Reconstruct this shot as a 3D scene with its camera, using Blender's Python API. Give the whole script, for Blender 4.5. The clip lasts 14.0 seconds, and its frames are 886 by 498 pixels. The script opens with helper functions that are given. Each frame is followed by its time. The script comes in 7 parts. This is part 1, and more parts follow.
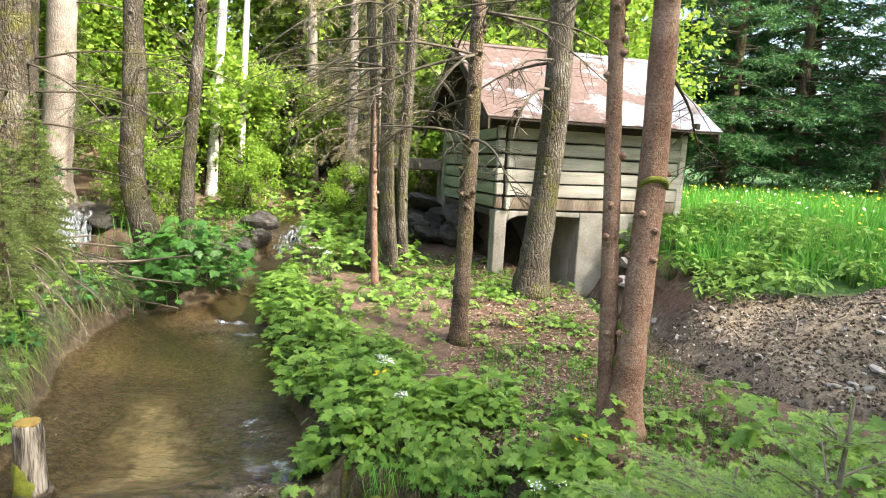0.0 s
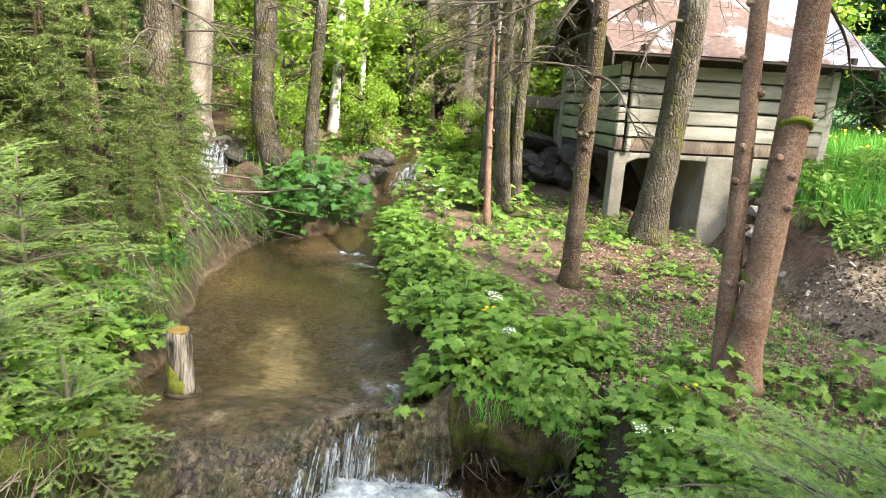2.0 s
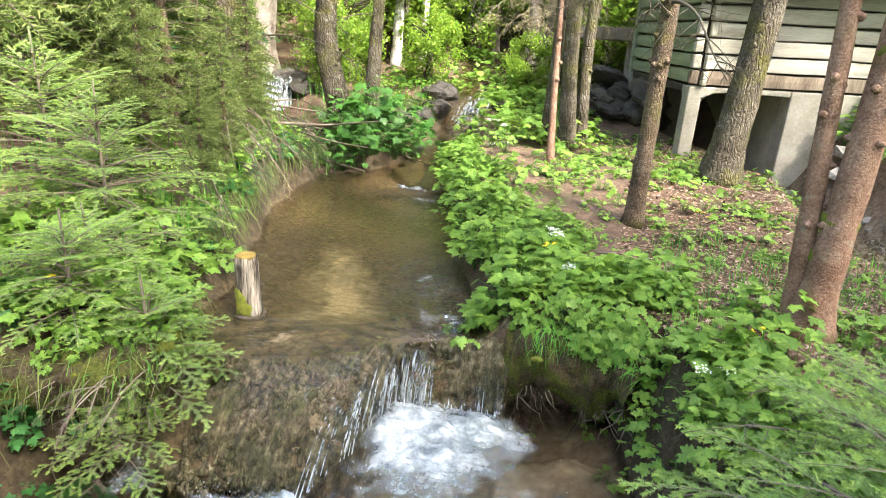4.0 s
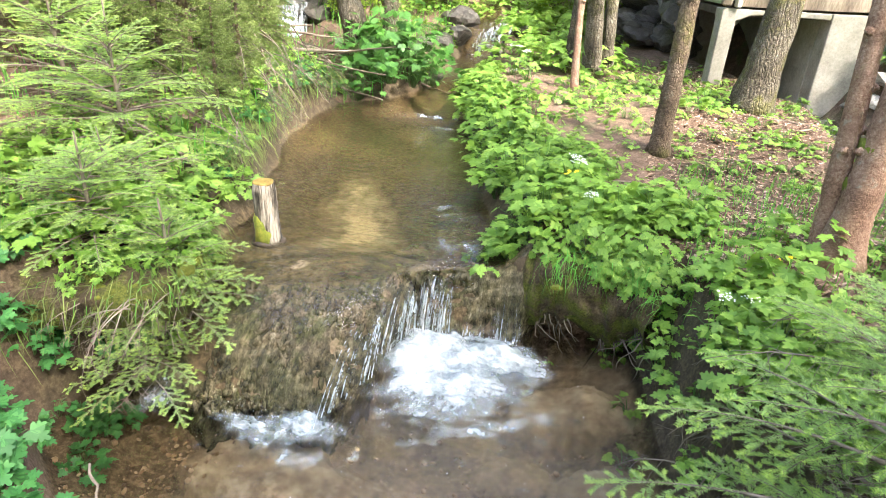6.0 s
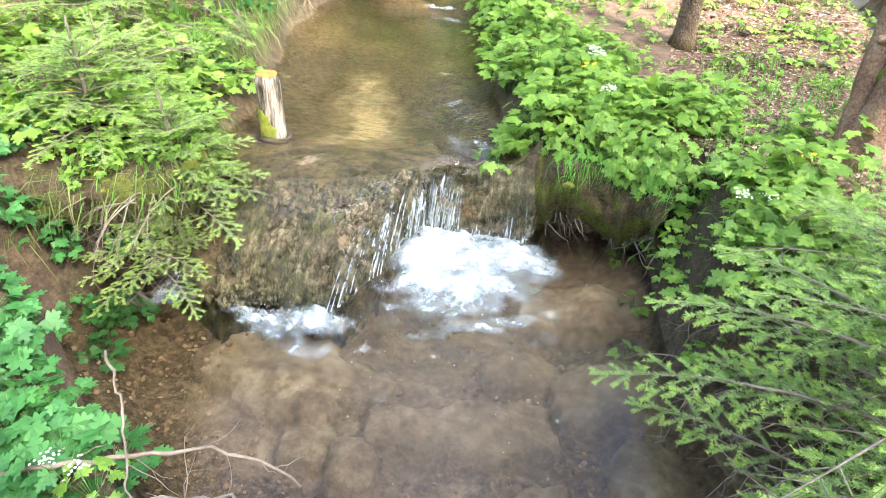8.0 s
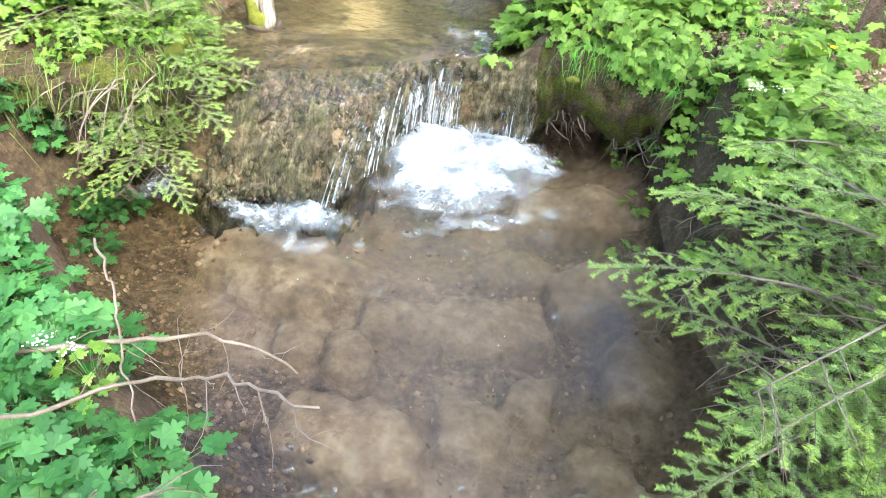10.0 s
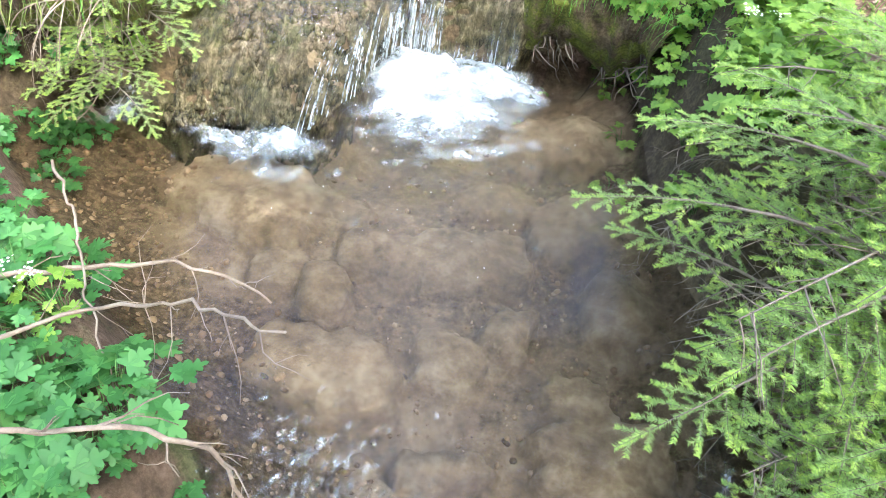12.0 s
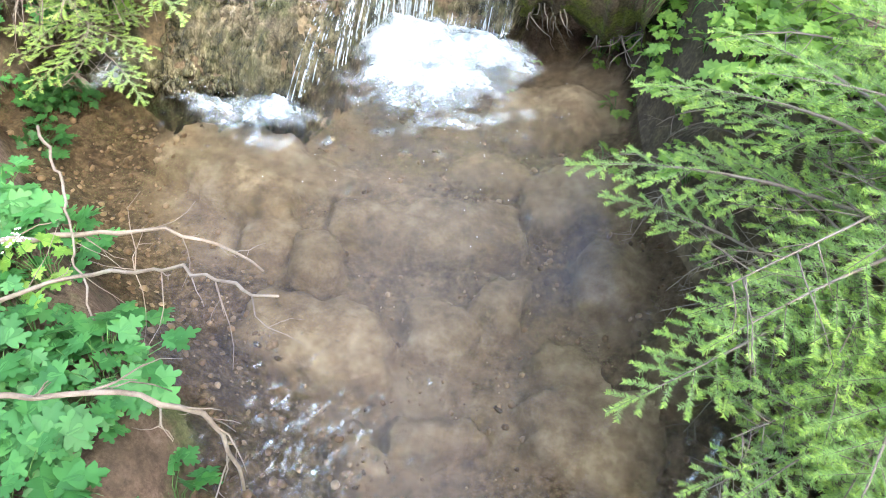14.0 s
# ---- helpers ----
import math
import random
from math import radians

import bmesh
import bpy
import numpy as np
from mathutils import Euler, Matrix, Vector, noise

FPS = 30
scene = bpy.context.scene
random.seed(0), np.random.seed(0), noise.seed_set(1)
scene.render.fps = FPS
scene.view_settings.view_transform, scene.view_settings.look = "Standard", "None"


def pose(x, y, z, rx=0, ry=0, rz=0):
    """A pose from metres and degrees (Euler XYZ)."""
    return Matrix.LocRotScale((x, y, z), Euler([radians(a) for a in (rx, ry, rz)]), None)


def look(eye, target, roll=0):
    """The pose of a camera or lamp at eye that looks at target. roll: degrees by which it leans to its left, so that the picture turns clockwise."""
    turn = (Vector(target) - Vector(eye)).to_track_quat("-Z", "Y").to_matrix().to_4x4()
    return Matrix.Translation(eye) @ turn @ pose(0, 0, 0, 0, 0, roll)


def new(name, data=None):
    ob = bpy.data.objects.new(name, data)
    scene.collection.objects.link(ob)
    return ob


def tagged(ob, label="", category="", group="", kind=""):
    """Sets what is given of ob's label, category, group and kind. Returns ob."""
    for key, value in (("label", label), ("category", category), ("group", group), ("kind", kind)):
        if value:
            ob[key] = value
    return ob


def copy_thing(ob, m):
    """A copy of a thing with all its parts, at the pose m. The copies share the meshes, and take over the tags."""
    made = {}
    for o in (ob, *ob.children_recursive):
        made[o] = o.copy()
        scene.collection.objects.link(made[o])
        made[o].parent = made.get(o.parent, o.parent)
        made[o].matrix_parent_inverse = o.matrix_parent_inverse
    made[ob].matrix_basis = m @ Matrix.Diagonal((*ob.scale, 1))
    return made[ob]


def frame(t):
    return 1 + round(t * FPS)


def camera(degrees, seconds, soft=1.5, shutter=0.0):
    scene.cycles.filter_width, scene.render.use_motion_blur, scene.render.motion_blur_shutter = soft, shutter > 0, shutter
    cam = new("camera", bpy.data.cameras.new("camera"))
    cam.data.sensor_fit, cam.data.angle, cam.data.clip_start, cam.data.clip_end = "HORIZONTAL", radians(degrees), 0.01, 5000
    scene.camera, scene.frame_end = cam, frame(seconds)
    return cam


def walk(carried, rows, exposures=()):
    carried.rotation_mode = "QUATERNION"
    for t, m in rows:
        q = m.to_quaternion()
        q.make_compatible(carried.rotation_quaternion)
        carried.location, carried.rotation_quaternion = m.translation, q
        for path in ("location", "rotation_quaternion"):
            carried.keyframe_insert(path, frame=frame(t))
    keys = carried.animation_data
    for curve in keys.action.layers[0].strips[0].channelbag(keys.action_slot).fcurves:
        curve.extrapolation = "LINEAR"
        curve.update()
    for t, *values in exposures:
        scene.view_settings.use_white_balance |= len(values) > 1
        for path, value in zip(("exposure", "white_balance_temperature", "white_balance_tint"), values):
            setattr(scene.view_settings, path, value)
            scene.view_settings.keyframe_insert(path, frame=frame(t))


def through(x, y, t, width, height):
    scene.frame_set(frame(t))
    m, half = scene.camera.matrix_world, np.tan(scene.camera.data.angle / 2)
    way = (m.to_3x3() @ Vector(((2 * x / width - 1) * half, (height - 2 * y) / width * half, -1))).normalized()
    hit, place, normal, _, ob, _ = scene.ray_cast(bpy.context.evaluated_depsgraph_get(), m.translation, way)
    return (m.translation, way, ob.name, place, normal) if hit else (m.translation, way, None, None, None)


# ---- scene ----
cam = camera(71.4, 14.0, soft=0.95)
PATH = [
    (0, (0.001, 0.0, 2.4), (0.0, 1.981, 2.122), 3.0),
    (0.5, (-0.002, -0.006, 2.396), (-0.146, 1.958, 2.047), 3.3),
    (1, (-0.007, -0.019, 2.395), (-0.261, 1.92, 1.972), 3.2),
    (1.5, (-0.006, -0.025, 2.387), (-0.31, 1.898, 1.932), 3.3),
    (2, (-0.007, -0.035, 2.385), (-0.35, 1.875, 1.9), 3.4),
    (2.5, (-0.007, -0.038, 2.382), (-0.4, 1.852, 1.858), 3.5),
    (3, (-0.004, -0.041, 2.378), (-0.447, 1.823, 1.806), 3.5),
    (5.5, (-0.017, 0.008, 2.28), (-0.548, 1.742, 1.436), 3.0),
    (6, (-0.017, 0.007, 2.275), (-0.547, 1.723, 1.395), 3.0),
    (6.5, (-0.021, 0.013, 2.266), (-0.55, 1.706, 1.342), 2.9),
    (7, (-0.02, 0.016, 2.252), (-0.536, 1.644, 1.211), 3.0),
    (7.5, (-0.017, 0.022, 2.231), (-0.528, 1.627, 1.152), 3.1),
    (8, (-0.01, 0.038, 2.209), (-0.513, 1.598, 1.062), 3.0),
    (8.2, (-0.014, 0.036, 2.205), (-0.501, 1.554, 0.997), 3.2),
    (10.3, (-0.01, 0.042, 2.082), (-0.425, 1.434, 0.707), 4.5),
    (10.5, (-0.008, 0.045, 2.075), (-0.417, 1.428, 0.69), 4.6),
    (11, (-0.009, 0.047, 2.058), (-0.392, 1.406, 0.642), 5.4),
    (11.5, (-0.004, 0.05, 2.046), (-0.337, 1.358, 0.57), 6.8),
    (12, (0.003, 0.072, 2.016), (-0.312, 1.361, 0.519), 7.2),
    (12.5, (0.003, 0.072, 2.004), (-0.301, 1.349, 0.495), 7.5),
    (13, (0.002, 0.072, 2.0), (-0.289, 1.334, 0.476), 7.8),
    (13.5, (0.004, 0.07, 1.993), (-0.276, 1.322, 0.459), 8.1),
    (14, (0.007, 0.062, 1.996), (-0.26, 1.299, 0.447), 8.4),
]
# the clip's camera opens up as it tilts down into the shade
EXPOSURES = [(0.0, 2.68, 6500, 10), (1.5, 2.68, 6500, 10), (3.0, 2.85, 6480, 10), (5.5, 3.32, 6400, 10), (6.5, 3.50, 6330, 10), (8.0, 3.70, 6250, 10), (11.0, 3.90, 6150, 10), (14.0, 3.96, 6120, 10)]
walk(cam, [(t, look(eye, target, roll)) for t, eye, target, roll in PATH], EXPOSURES)

# ---- world, sun ----
SUN_TO = Vector((0.62, -0.36, 0.80)).normalized()
world = bpy.data.worlds.new("sky")
scene.world = world
world.use_nodes = True
wn = world.node_tree.nodes
sky = wn.new("ShaderNodeTexSky")
sky.sky_type, sky.sun_disc = "NISHITA", False
sky.sun_elevation, sky.sun_rotation = math.asin(SUN_TO.z), math.atan2(SUN_TO.x, SUN_TO.y)
sky.dust_density, sky.ozone_density = 5.0, 0.6
world.node_tree.links.new(sky.outputs[0], wn["Background"].inputs[0])
wn["Background"].inputs[1].default_value = 0.14
sun_data = bpy.data.lights.new("sun", "SUN")
sun_data.energy, sun_data.angle, sun_data.color = 2.1, radians(1.5), (1.0, 0.93, 0.82)
new("sun", sun_data).matrix_world = look(SUN_TO * 40, (0, 0, 0))


# ---- materials ----
class Mat:
    """A node material: base colour from two noises, fine relief, wear."""

    def __init__(self, name):
        self.m = bpy.data.materials.new(name)
        self.m.use_nodes = True
        self.t = self.m.node_tree
        self.b = self.t.nodes["Principled BSDF"]
        self.out = self.t.nodes["Material Output"]
        self.co = None

    def n(self, kind, **values):
        node = self.t.nodes.new("ShaderNode" + kind)
        for key, value in values.items():
            node.inputs[key.replace("_", " ")].default_value = value
        return node

    def link(self, a, b):
        self.t.links.new(a, b)

    def coords(self, stretch=(1, 1, 1)):
        co = self.n("TexCoord")
        mp = self.n("Mapping")
        mp.inputs["Scale"].default_value = stretch
        self.link(co.outputs["Object"], mp.inputs["Vector"])
        return mp.outputs["Vector"]

    def noise(self, scale, detail=5.0, rough=0.6, stretch=(1, 1, 1), distort=0.0):
        node = self.n("TexNoise", Scale=scale, Detail=detail, Roughness=rough, Distortion=distort)
        self.link(self.coords(stretch), node.inputs["Vector"])
        return node.outputs["Fac"]

    def ramp(self, fac, stops):
        node = self.n("ValToRGB")
        el = node.color_ramp.elements
        while len(el) < len(stops):
            el.new(0.5)
        for e, (p, c) in zip(el, stops):
            e.position, e.color = p, (*c, 1) if len(c) == 3 else c
        self.link(fac, node.inputs["Fac"])
        return node.outputs["Color"]

    def mix(self, fac, a, b, how="MIX"):
        node = self.n("Mix")
        node.data_type, node.blend_type = "RGBA", how
        for value, slot in ((fac, node.inputs[0]), (a, node.inputs[6]), (b, node.inputs[7])):
            if isinstance(value, (int, float)):
                slot.default_value = value
            elif isinstance(value, tuple):
                slot.default_value = (*value, 1)
            else:
                self.link(value, slot)
        return node.outputs[2]

    def math(self, how, a, b=0.0):
        node = self.n("Math")
        node.operation = how
        node.use_clamp = how not in ("SUBTRACT",)
        for value, slot in ((a, node.inputs[0]), (b, node.inputs[1])):
            if isinstance(value, (int, float)):
                slot.default_value = value
            else:
                self.link(value, slot)
        return node.outputs[0]

    def base(self, colour, rough=0.8, spec=0.3):
        if isinstance(colour, tuple):
            self.b.inputs["Base Color"].default_value = (*colour, 1)
        else:
            self.link(colour, self.b.inputs["Base Color"])
        self.b.inputs["Roughness"].default_value = rough
        self.b.inputs["Specular IOR Level"].default_value = spec
        return self

    def bump(self, height, strength=0.4, distance=0.02):
        node = self.n("Bump", Strength=strength, Distance=distance)
        self.link(height, node.inputs["Height"])
        self.link(node.outputs[0], self.b.inputs["Normal"])
        return node.outputs[0]


def surface(name, stops, scale=6.0, rough=0.8, bump=0.4, distance=0.02, fine=40.0, stretch=(1, 1, 1), spec=0.3, random=0.0):
    m = Mat(name)
    big, small = m.noise(scale, stretch=stretch), m.noise(fine, 6, 0.7, stretch)
    fac = m.math("ADD", m.math("MULTIPLY", big, 0.6), m.math("MULTIPLY", small, 0.4))
    col = m.ramp(fac, stops)
    if random:
        info = m.n("ObjectInfo")
        col = m.mix(random, col, m.ramp(info.outputs["Random"], [(0, (0.25, 0.25, 0.25)), (1, (1.0, 1.0, 1.0))]), "MULTIPLY")
    m.base(col, rough, spec)
    m.bump(fac, bump, distance)
    return m.m


def leaf_material(name, dark, light, yellow, through=0.35, rough=0.45):
    m = Mat(name)
    geo = m.n("NewGeometry")
    col = m.ramp(geo.outputs["Random Per Island"], [(0, dark), (0.55, light), (1, yellow)])
    col = m.mix(0.30, col, m.ramp(m.noise(14.0, 3), [(0.3, dark), (0.7, light)]))
    m.base(col, rough, 0.35)
    tr = m.n("BsdfTranslucent")
    m.link(m.mix(0.5, col, yellow), tr.inputs["Color"])
    mix = m.n("MixShader")
    mix.inputs[0].default_value = through
    m.link(m.b.outputs[0], mix.inputs[1])
    m.link(tr.outputs[0], mix.inputs[2])
    m.link(mix.outputs[0], m.out.inputs["Surface"])
    return m.m


HERB = leaf_material("herb_leaf", (0.082, 0.17, 0.024), (0.185, 0.335, 0.05), (0.30, 0.45, 0.08), 0.4, 0.5)
BUSH = leaf_material("bush_leaf", (0.025, 0.085, 0.014), (0.055, 0.16, 0.024), (0.10, 0.23, 0.04))
CROWN = leaf_material("crown_leaf", (0.09, 0.20, 0.018), (0.20, 0.335, 0.035), (0.34, 0.46, 0.07), 0.5)
NEEDLE_NEAR = leaf_material("young_needle", (0.135, 0.25, 0.07), (0.28, 0.44, 0.13), (0.42, 0.56, 0.19), 0.5, 0.5)
NEEDLE_TIP = leaf_material("fresh_needle", (0.27, 0.44, 0.08), (0.42, 0.58, 0.12), (0.54, 0.66, 0.18), 0.45, 0.5)
HERB_NEAR = leaf_material("shade_herb_leaf", (0.028, 0.105, 0.026), (0.055, 0.19, 0.046), (0.09, 0.25, 0.06), 0.3, 0.5)
NEEDLE_FAR = leaf_material("old_needle", (0.022, 0.075, 0.025), (0.05, 0.15, 0.045), (0.11, 0.23, 0.06), 0.3, 0.65)
NEEDLE_DRY = leaf_material("dry_needle", (0.042, 0.075, 0.016), (0.12, 0.175, 0.04), (0.28, 0.33, 0.10), 0.4, 0.7)
NEEDLE_STRAW = leaf_material("straw_needle", (0.22, 0.19, 0.09), (0.38, 0.34, 0.18), (0.52, 0.50, 0.27), 0.4, 0.7)
GRASS = leaf_material("grass_blade", (0.05, 0.20, 0.02), (0.11, 0.36, 0.04), (0.20, 0.46, 0.07), 0.4)
STEM = surface("green_stem", [(0.3, (0.05, 0.14, 0.03)), (0.7, (0.12, 0.22, 0.06))], 20)
PETAL_W = surface("white_petal", [(0.3, (0.75, 0.77, 0.72)), (0.7, (0.85, 0.85, 0.82))], 30, 0.6)
PETAL_Y = surface("yellow_petal", [(0.3, (0.70, 0.48, 0.01)), (0.7, (0.85, 0.66, 0.03))], 30, 0.5)
TWIG = surface("dry_twig", [(0.3, (0.09, 0.068, 0.052)), (0.5, (0.18, 0.145, 0.115)), (0.75, (0.31, 0.27, 0.225))], 9, 0.9, 0.5, 0.005, 70)
TWIG_DARK = surface("dead_limb", [(0.3, (0.045, 0.036, 0.026)), (0.55, (0.10, 0.085, 0.06)), (0.8, (0.19, 0.18, 0.12))], 7, 0.9, 0.5, 0.005, 60)


def bark(name, low, mid, high, moss=0.5, plates=(62, 62, 40), depth=0.008, moss_from=0.55, crack=0.38):
    m = Mat(name)
    vor = m.n("TexVoronoi", Scale=1.0, Randomness=1.0)
    vor.feature = "DISTANCE_TO_EDGE"
    warp = m.n("TexNoise", Scale=6.0, Detail=4.0)
    m.link(m.coords(), warp.inputs["Vector"])
    add = m.n("VectorMath")
    add.operation = "MULTIPLY_ADD"
    m.link(warp.outputs["Color"], add.inputs[0])
    add.inputs[1].default_value = (2.0, 2.0, 2.0)
    m.link(m.coords(plates), add.inputs[2])
    m.link(add.outputs[0], vor.inputs["Vector"])
    edge = m.ramp(vor.outputs["Distance"], [(0.0, (0, 0, 0)), (0.22, (1, 1, 1))])
    grain, patch = m.noise(60, 6, 0.7), m.noise(3.2, 4)
    col = m.ramp(m.math("ADD", m.math("MULTIPLY", grain, 0.55), m.math("MULTIPLY", patch, 0.45)), [(0.36, low), (0.5, mid), (0.64, high)])
    col = m.mix(m.math("MULTIPLY", m.math("SUBTRACT", 1.0, edge), crack), col, low)
    lichen = m.ramp(m.noise(9, 5, 0.65), [(0.60, (0, 0, 0)), (0.68, (1, 1, 1))])
    col = m.mix(m.math("MULTIPLY", lichen, 0.45), col, (0.30, 0.31, 0.26))
    green = m.ramp(m.noise(2.1, 6, 0.7), [(moss_from, (0, 0, 0)), (moss_from + 0.1, (1, 1, 1))])
    col = m.mix(m.math("MULTIPLY", green, moss), col, m.ramp(grain, [(0.35, (0.045, 0.055, 0.010)), (0.65, (0.17, 0.16, 0.03))]))
    m.base(col, 0.9, 0.2)
    m.bump(m.math("ADD", m.math("MULTIPLY", edge, 0.6), m.math("MULTIPLY", grain, 0.5)), 0.8, depth)
    return m.m


BARK_RED = bark("spruce_bark", (0.095, 0.050, 0.034), (0.25, 0.15, 0.105), (0.42, 0.295, 0.225), 0.5, (66, 66, 58), 0.005, moss_from=0.56, crack=0.22)
BARK_BROWN = bark("brown_spruce_bark", (0.038, 0.026, 0.018), (0.14, 0.10, 0.07), (0.31, 0.24, 0.175), 0.6, (48, 48, 30), 0.018, moss_from=0.5)
BARK_GREY = bark("furrowed_bark", (0.028, 0.023, 0.016), (0.10, 0.085, 0.062), (0.28, 0.25, 0.205), 0.65, (30, 30, 9), 0.03, moss_from=0.5)
BARK_PALE = bark("pale_bark", (0.12, 0.10, 0.085), (0.28, 0.24, 0.20), (0.46, 0.42, 0.37), 0.15, (26, 26, 10))
BIRCH = bark("birch_bark", (0.10, 0.09, 0.08), (0.62, 0.60, 0.56), (0.78, 0.76, 0.72), 0.1, (5, 5, 26), 0.004, 0.7)


def ground_material():
    """Litter, mud, grass and gravel, told apart by the sheet's own zones."""
    m = Mat("forest_floor")
    zone = m.n("Attribute")
    zone.attribute_name = "zone"
    sep = m.n("SeparateColor")
    m.link(zone.outputs["Color"], sep.inputs[0])
    fine, mid, big = m.noise(55, 7, 0.75), m.noise(14, 5, 0.65), m.noise(1.6, 4)
    litter = m.ramp(m.math("ADD", m.math("MULTIPLY", fine, 0.6), m.math("MULTIPLY", mid, 0.4)),
                    [(0.34, (0.04, 0.025, 0.016)), (0.47, (0.105, 0.066, 0.044)), (0.6, (0.20, 0.136, 0.10))])
    earth = m.ramp(mid, [(0.3, (0.03, 0.022, 0.014)), (0.6, (0.075, 0.055, 0.035)), (0.8, (0.13, 0.10, 0.07))])
    litter = m.mix(m.ramp(big, [(0.42, (0, 0, 0)), (0.62, (0.7, 0.7, 0.7))]), litter, earth)
    moss = m.ramp(fine, [(0.35, (0.025, 0.05, 0.010)), (0.65, (0.09, 0.15, 0.03))])
    litter = m.mix(m.math("MULTIPLY", m.ramp(m.noise(2.7, 5), [(0.55, (0, 0, 0)), (0.66, (1, 1, 1))]), 0.5), litter, moss)
    silt = m.ramp(m.math("ADD", m.math("MULTIPLY", mid, 0.5), m.math("MULTIPLY", m.noise(3.1, 5, 0.6), 0.5)),
                  [(0.36, (0.095, 0.070, 0.038)), (0.5, (0.195, 0.148, 0.085)), (0.62, (0.30, 0.24, 0.15))])
    pebble = m.ramp(m.math("ADD", m.math("MULTIPLY", fine, 0.5), m.math("MULTIPLY", m.noise(24, 4, 0.6), 0.5)), [(0.36, (0.026, 0.018, 0.009)), (0.5, (0.085, 0.060, 0.031)), (0.64, (0.18, 0.13, 0.075))])
    mound = m.n("Attribute")
    mound.attribute_name = "silt"
    patch = m.math("ADD", m.math("MULTIPLY", mound.outputs["Fac"], 0.55), m.math("MULTIPLY", m.noise(9, 6, 0.7), 0.5))
    pebble = m.mix(m.ramp(patch, [(0.0, (1, 1, 1)), (0.2, (0, 0, 0))]), pebble, m.ramp(m.math("ADD", m.math("MULTIPLY", fine, 0.4), m.math("MULTIPLY", m.noise(11, 5, 0.6), 0.6)), [(0.38, (0.012, 0.013, 0.008)), (0.52, (0.040, 0.040, 0.024)), (0.66, (0.09, 0.082, 0.05))]))
    # the palest sand carries the sun patch painted on the stream bed
    silt = m.mix(m.ramp(patch, [(0.80, (0, 0, 0)), (0.93, (1, 1, 1))]), silt, m.ramp(m.math("ADD", m.math("MULTIPLY", fine, 0.5), m.math("MULTIPLY", mid, 0.5)), [(0.36, (0.30, 0.22, 0.12)), (0.62, (0.52, 0.42, 0.26))]))
    bed = m.mix(m.ramp(patch, [(0.36, (0, 0, 0)), (0.48, (0.5, 0.5, 0.5)), (0.66, (1, 1, 1))]), pebble, silt)
    gravel = m.ramp(m.math("ADD", m.math("MULTIPLY", fine, 0.5), m.math("MULTIPLY", mid, 0.5)),
                    [(0.36, (0.045, 0.035, 0.024)), (0.5, (0.14, 0.112, 0.08)), (0.64, (0.27, 0.225, 0.17))])
    turf = m.ramp(mid, [(0.35, (0.02, 0.055, 0.012)), (0.65, (0.06, 0.14, 0.025))])
    dark_earth = m.ramp(m.math("ADD", m.math("MULTIPLY", fine, 0.5), m.math("MULTIPLY", mid, 0.5)), [(0.36, (0.018, 0.013, 0.008)), (0.52, (0.055, 0.042, 0.024)), (0.66, (0.12, 0.10, 0.05))])
    litter = m.mix(zone.outputs["Alpha"], litter, dark_earth)
    col = m.mix(sep.outputs[0], litter, bed)
    col = m.mix(sep.outputs[1], col, turf)
    col = m.mix(sep.outputs[2], col, gravel)
    m.base(col, 0.9, 0.25)
    m.bump(m.math("ADD", m.math("MULTIPLY", fine, 0.5), m.math("MULTIPLY", mid, 0.6)), 0.8, 0.025)
    return m.m


GROUND = ground_material()


def tufa_material():
    """Wet knobbly lime crust, combed by the flow, with algae and moss."""
    m = Mat("wet_tufa")
    fine, mid, comb = m.noise(55, 7, 0.75), m.noise(9, 6, 0.7, (1, 1, 0.6)), m.noise(34, 5, 0.7, (1, 0.28, 0.28))
    col = m.ramp(m.math("ADD", m.math("MULTIPLY", fine, 0.35), m.math("ADD", m.math("MULTIPLY", mid, 0.35), m.math("MULTIPLY", comb, 0.3))),
                 [(0.37, (0.022, 0.017, 0.009)), (0.47, (0.085, 0.064, 0.035)), (0.56, (0.20, 0.155, 0.09)), (0.66, (0.40, 0.34, 0.235))])
    moss = m.ramp(m.noise(4.6, 6, 0.7), [(0.47, (0, 0, 0)), (0.58, (1, 1, 1))])
    steep = m.n("Attribute")
    steep.attribute_name = "steep"
    col = m.mix(m.math("MULTIPLY", m.math("MULTIPLY", moss, steep.outputs["Fac"]), 0.75), col, m.ramp(comb, [(0.35, (0.016, 0.022, 0.006)), (0.55, (0.06, 0.068, 0.018)), (0.7, (0.17, 0.16, 0.06))]))
    col = m.mix(m.math("MULTIPLY", m.math("SUBTRACT", 1.0, steep.outputs["Fac"]), 0.6), col, m.ramp(mid, [(0.36, (0.075, 0.053, 0.028)), (0.5, (0.20, 0.150, 0.085)), (0.64, (0.36, 0.28, 0.17))]))
    face = m.n("Attribute")
    face.attribute_name = "face"
    algae = m.ramp(m.math("ADD", m.math("MULTIPLY", comb, 0.5), m.math("MULTIPLY", mid, 0.5)), [(0.38, (0.012, 0.014, 0.006)), (0.5, (0.05, 0.047, 0.02)), (0.6, (0.16, 0.14, 0.075)), (0.68, (0.42, 0.38, 0.28))])
    col = m.mix(m.math("MULTIPLY", face.outputs["Fac"], 0.75), col, algae)
    m.base(col, 0.2, 0.6)
    m.bump(m.math("ADD", m.math("MULTIPLY", comb, 0.55), m.math("ADD", m.math("MULTIPLY", fine, 0.3), m.math("MULTIPLY", mid, 0.4))), 1.0, 0.05)
    return m.m


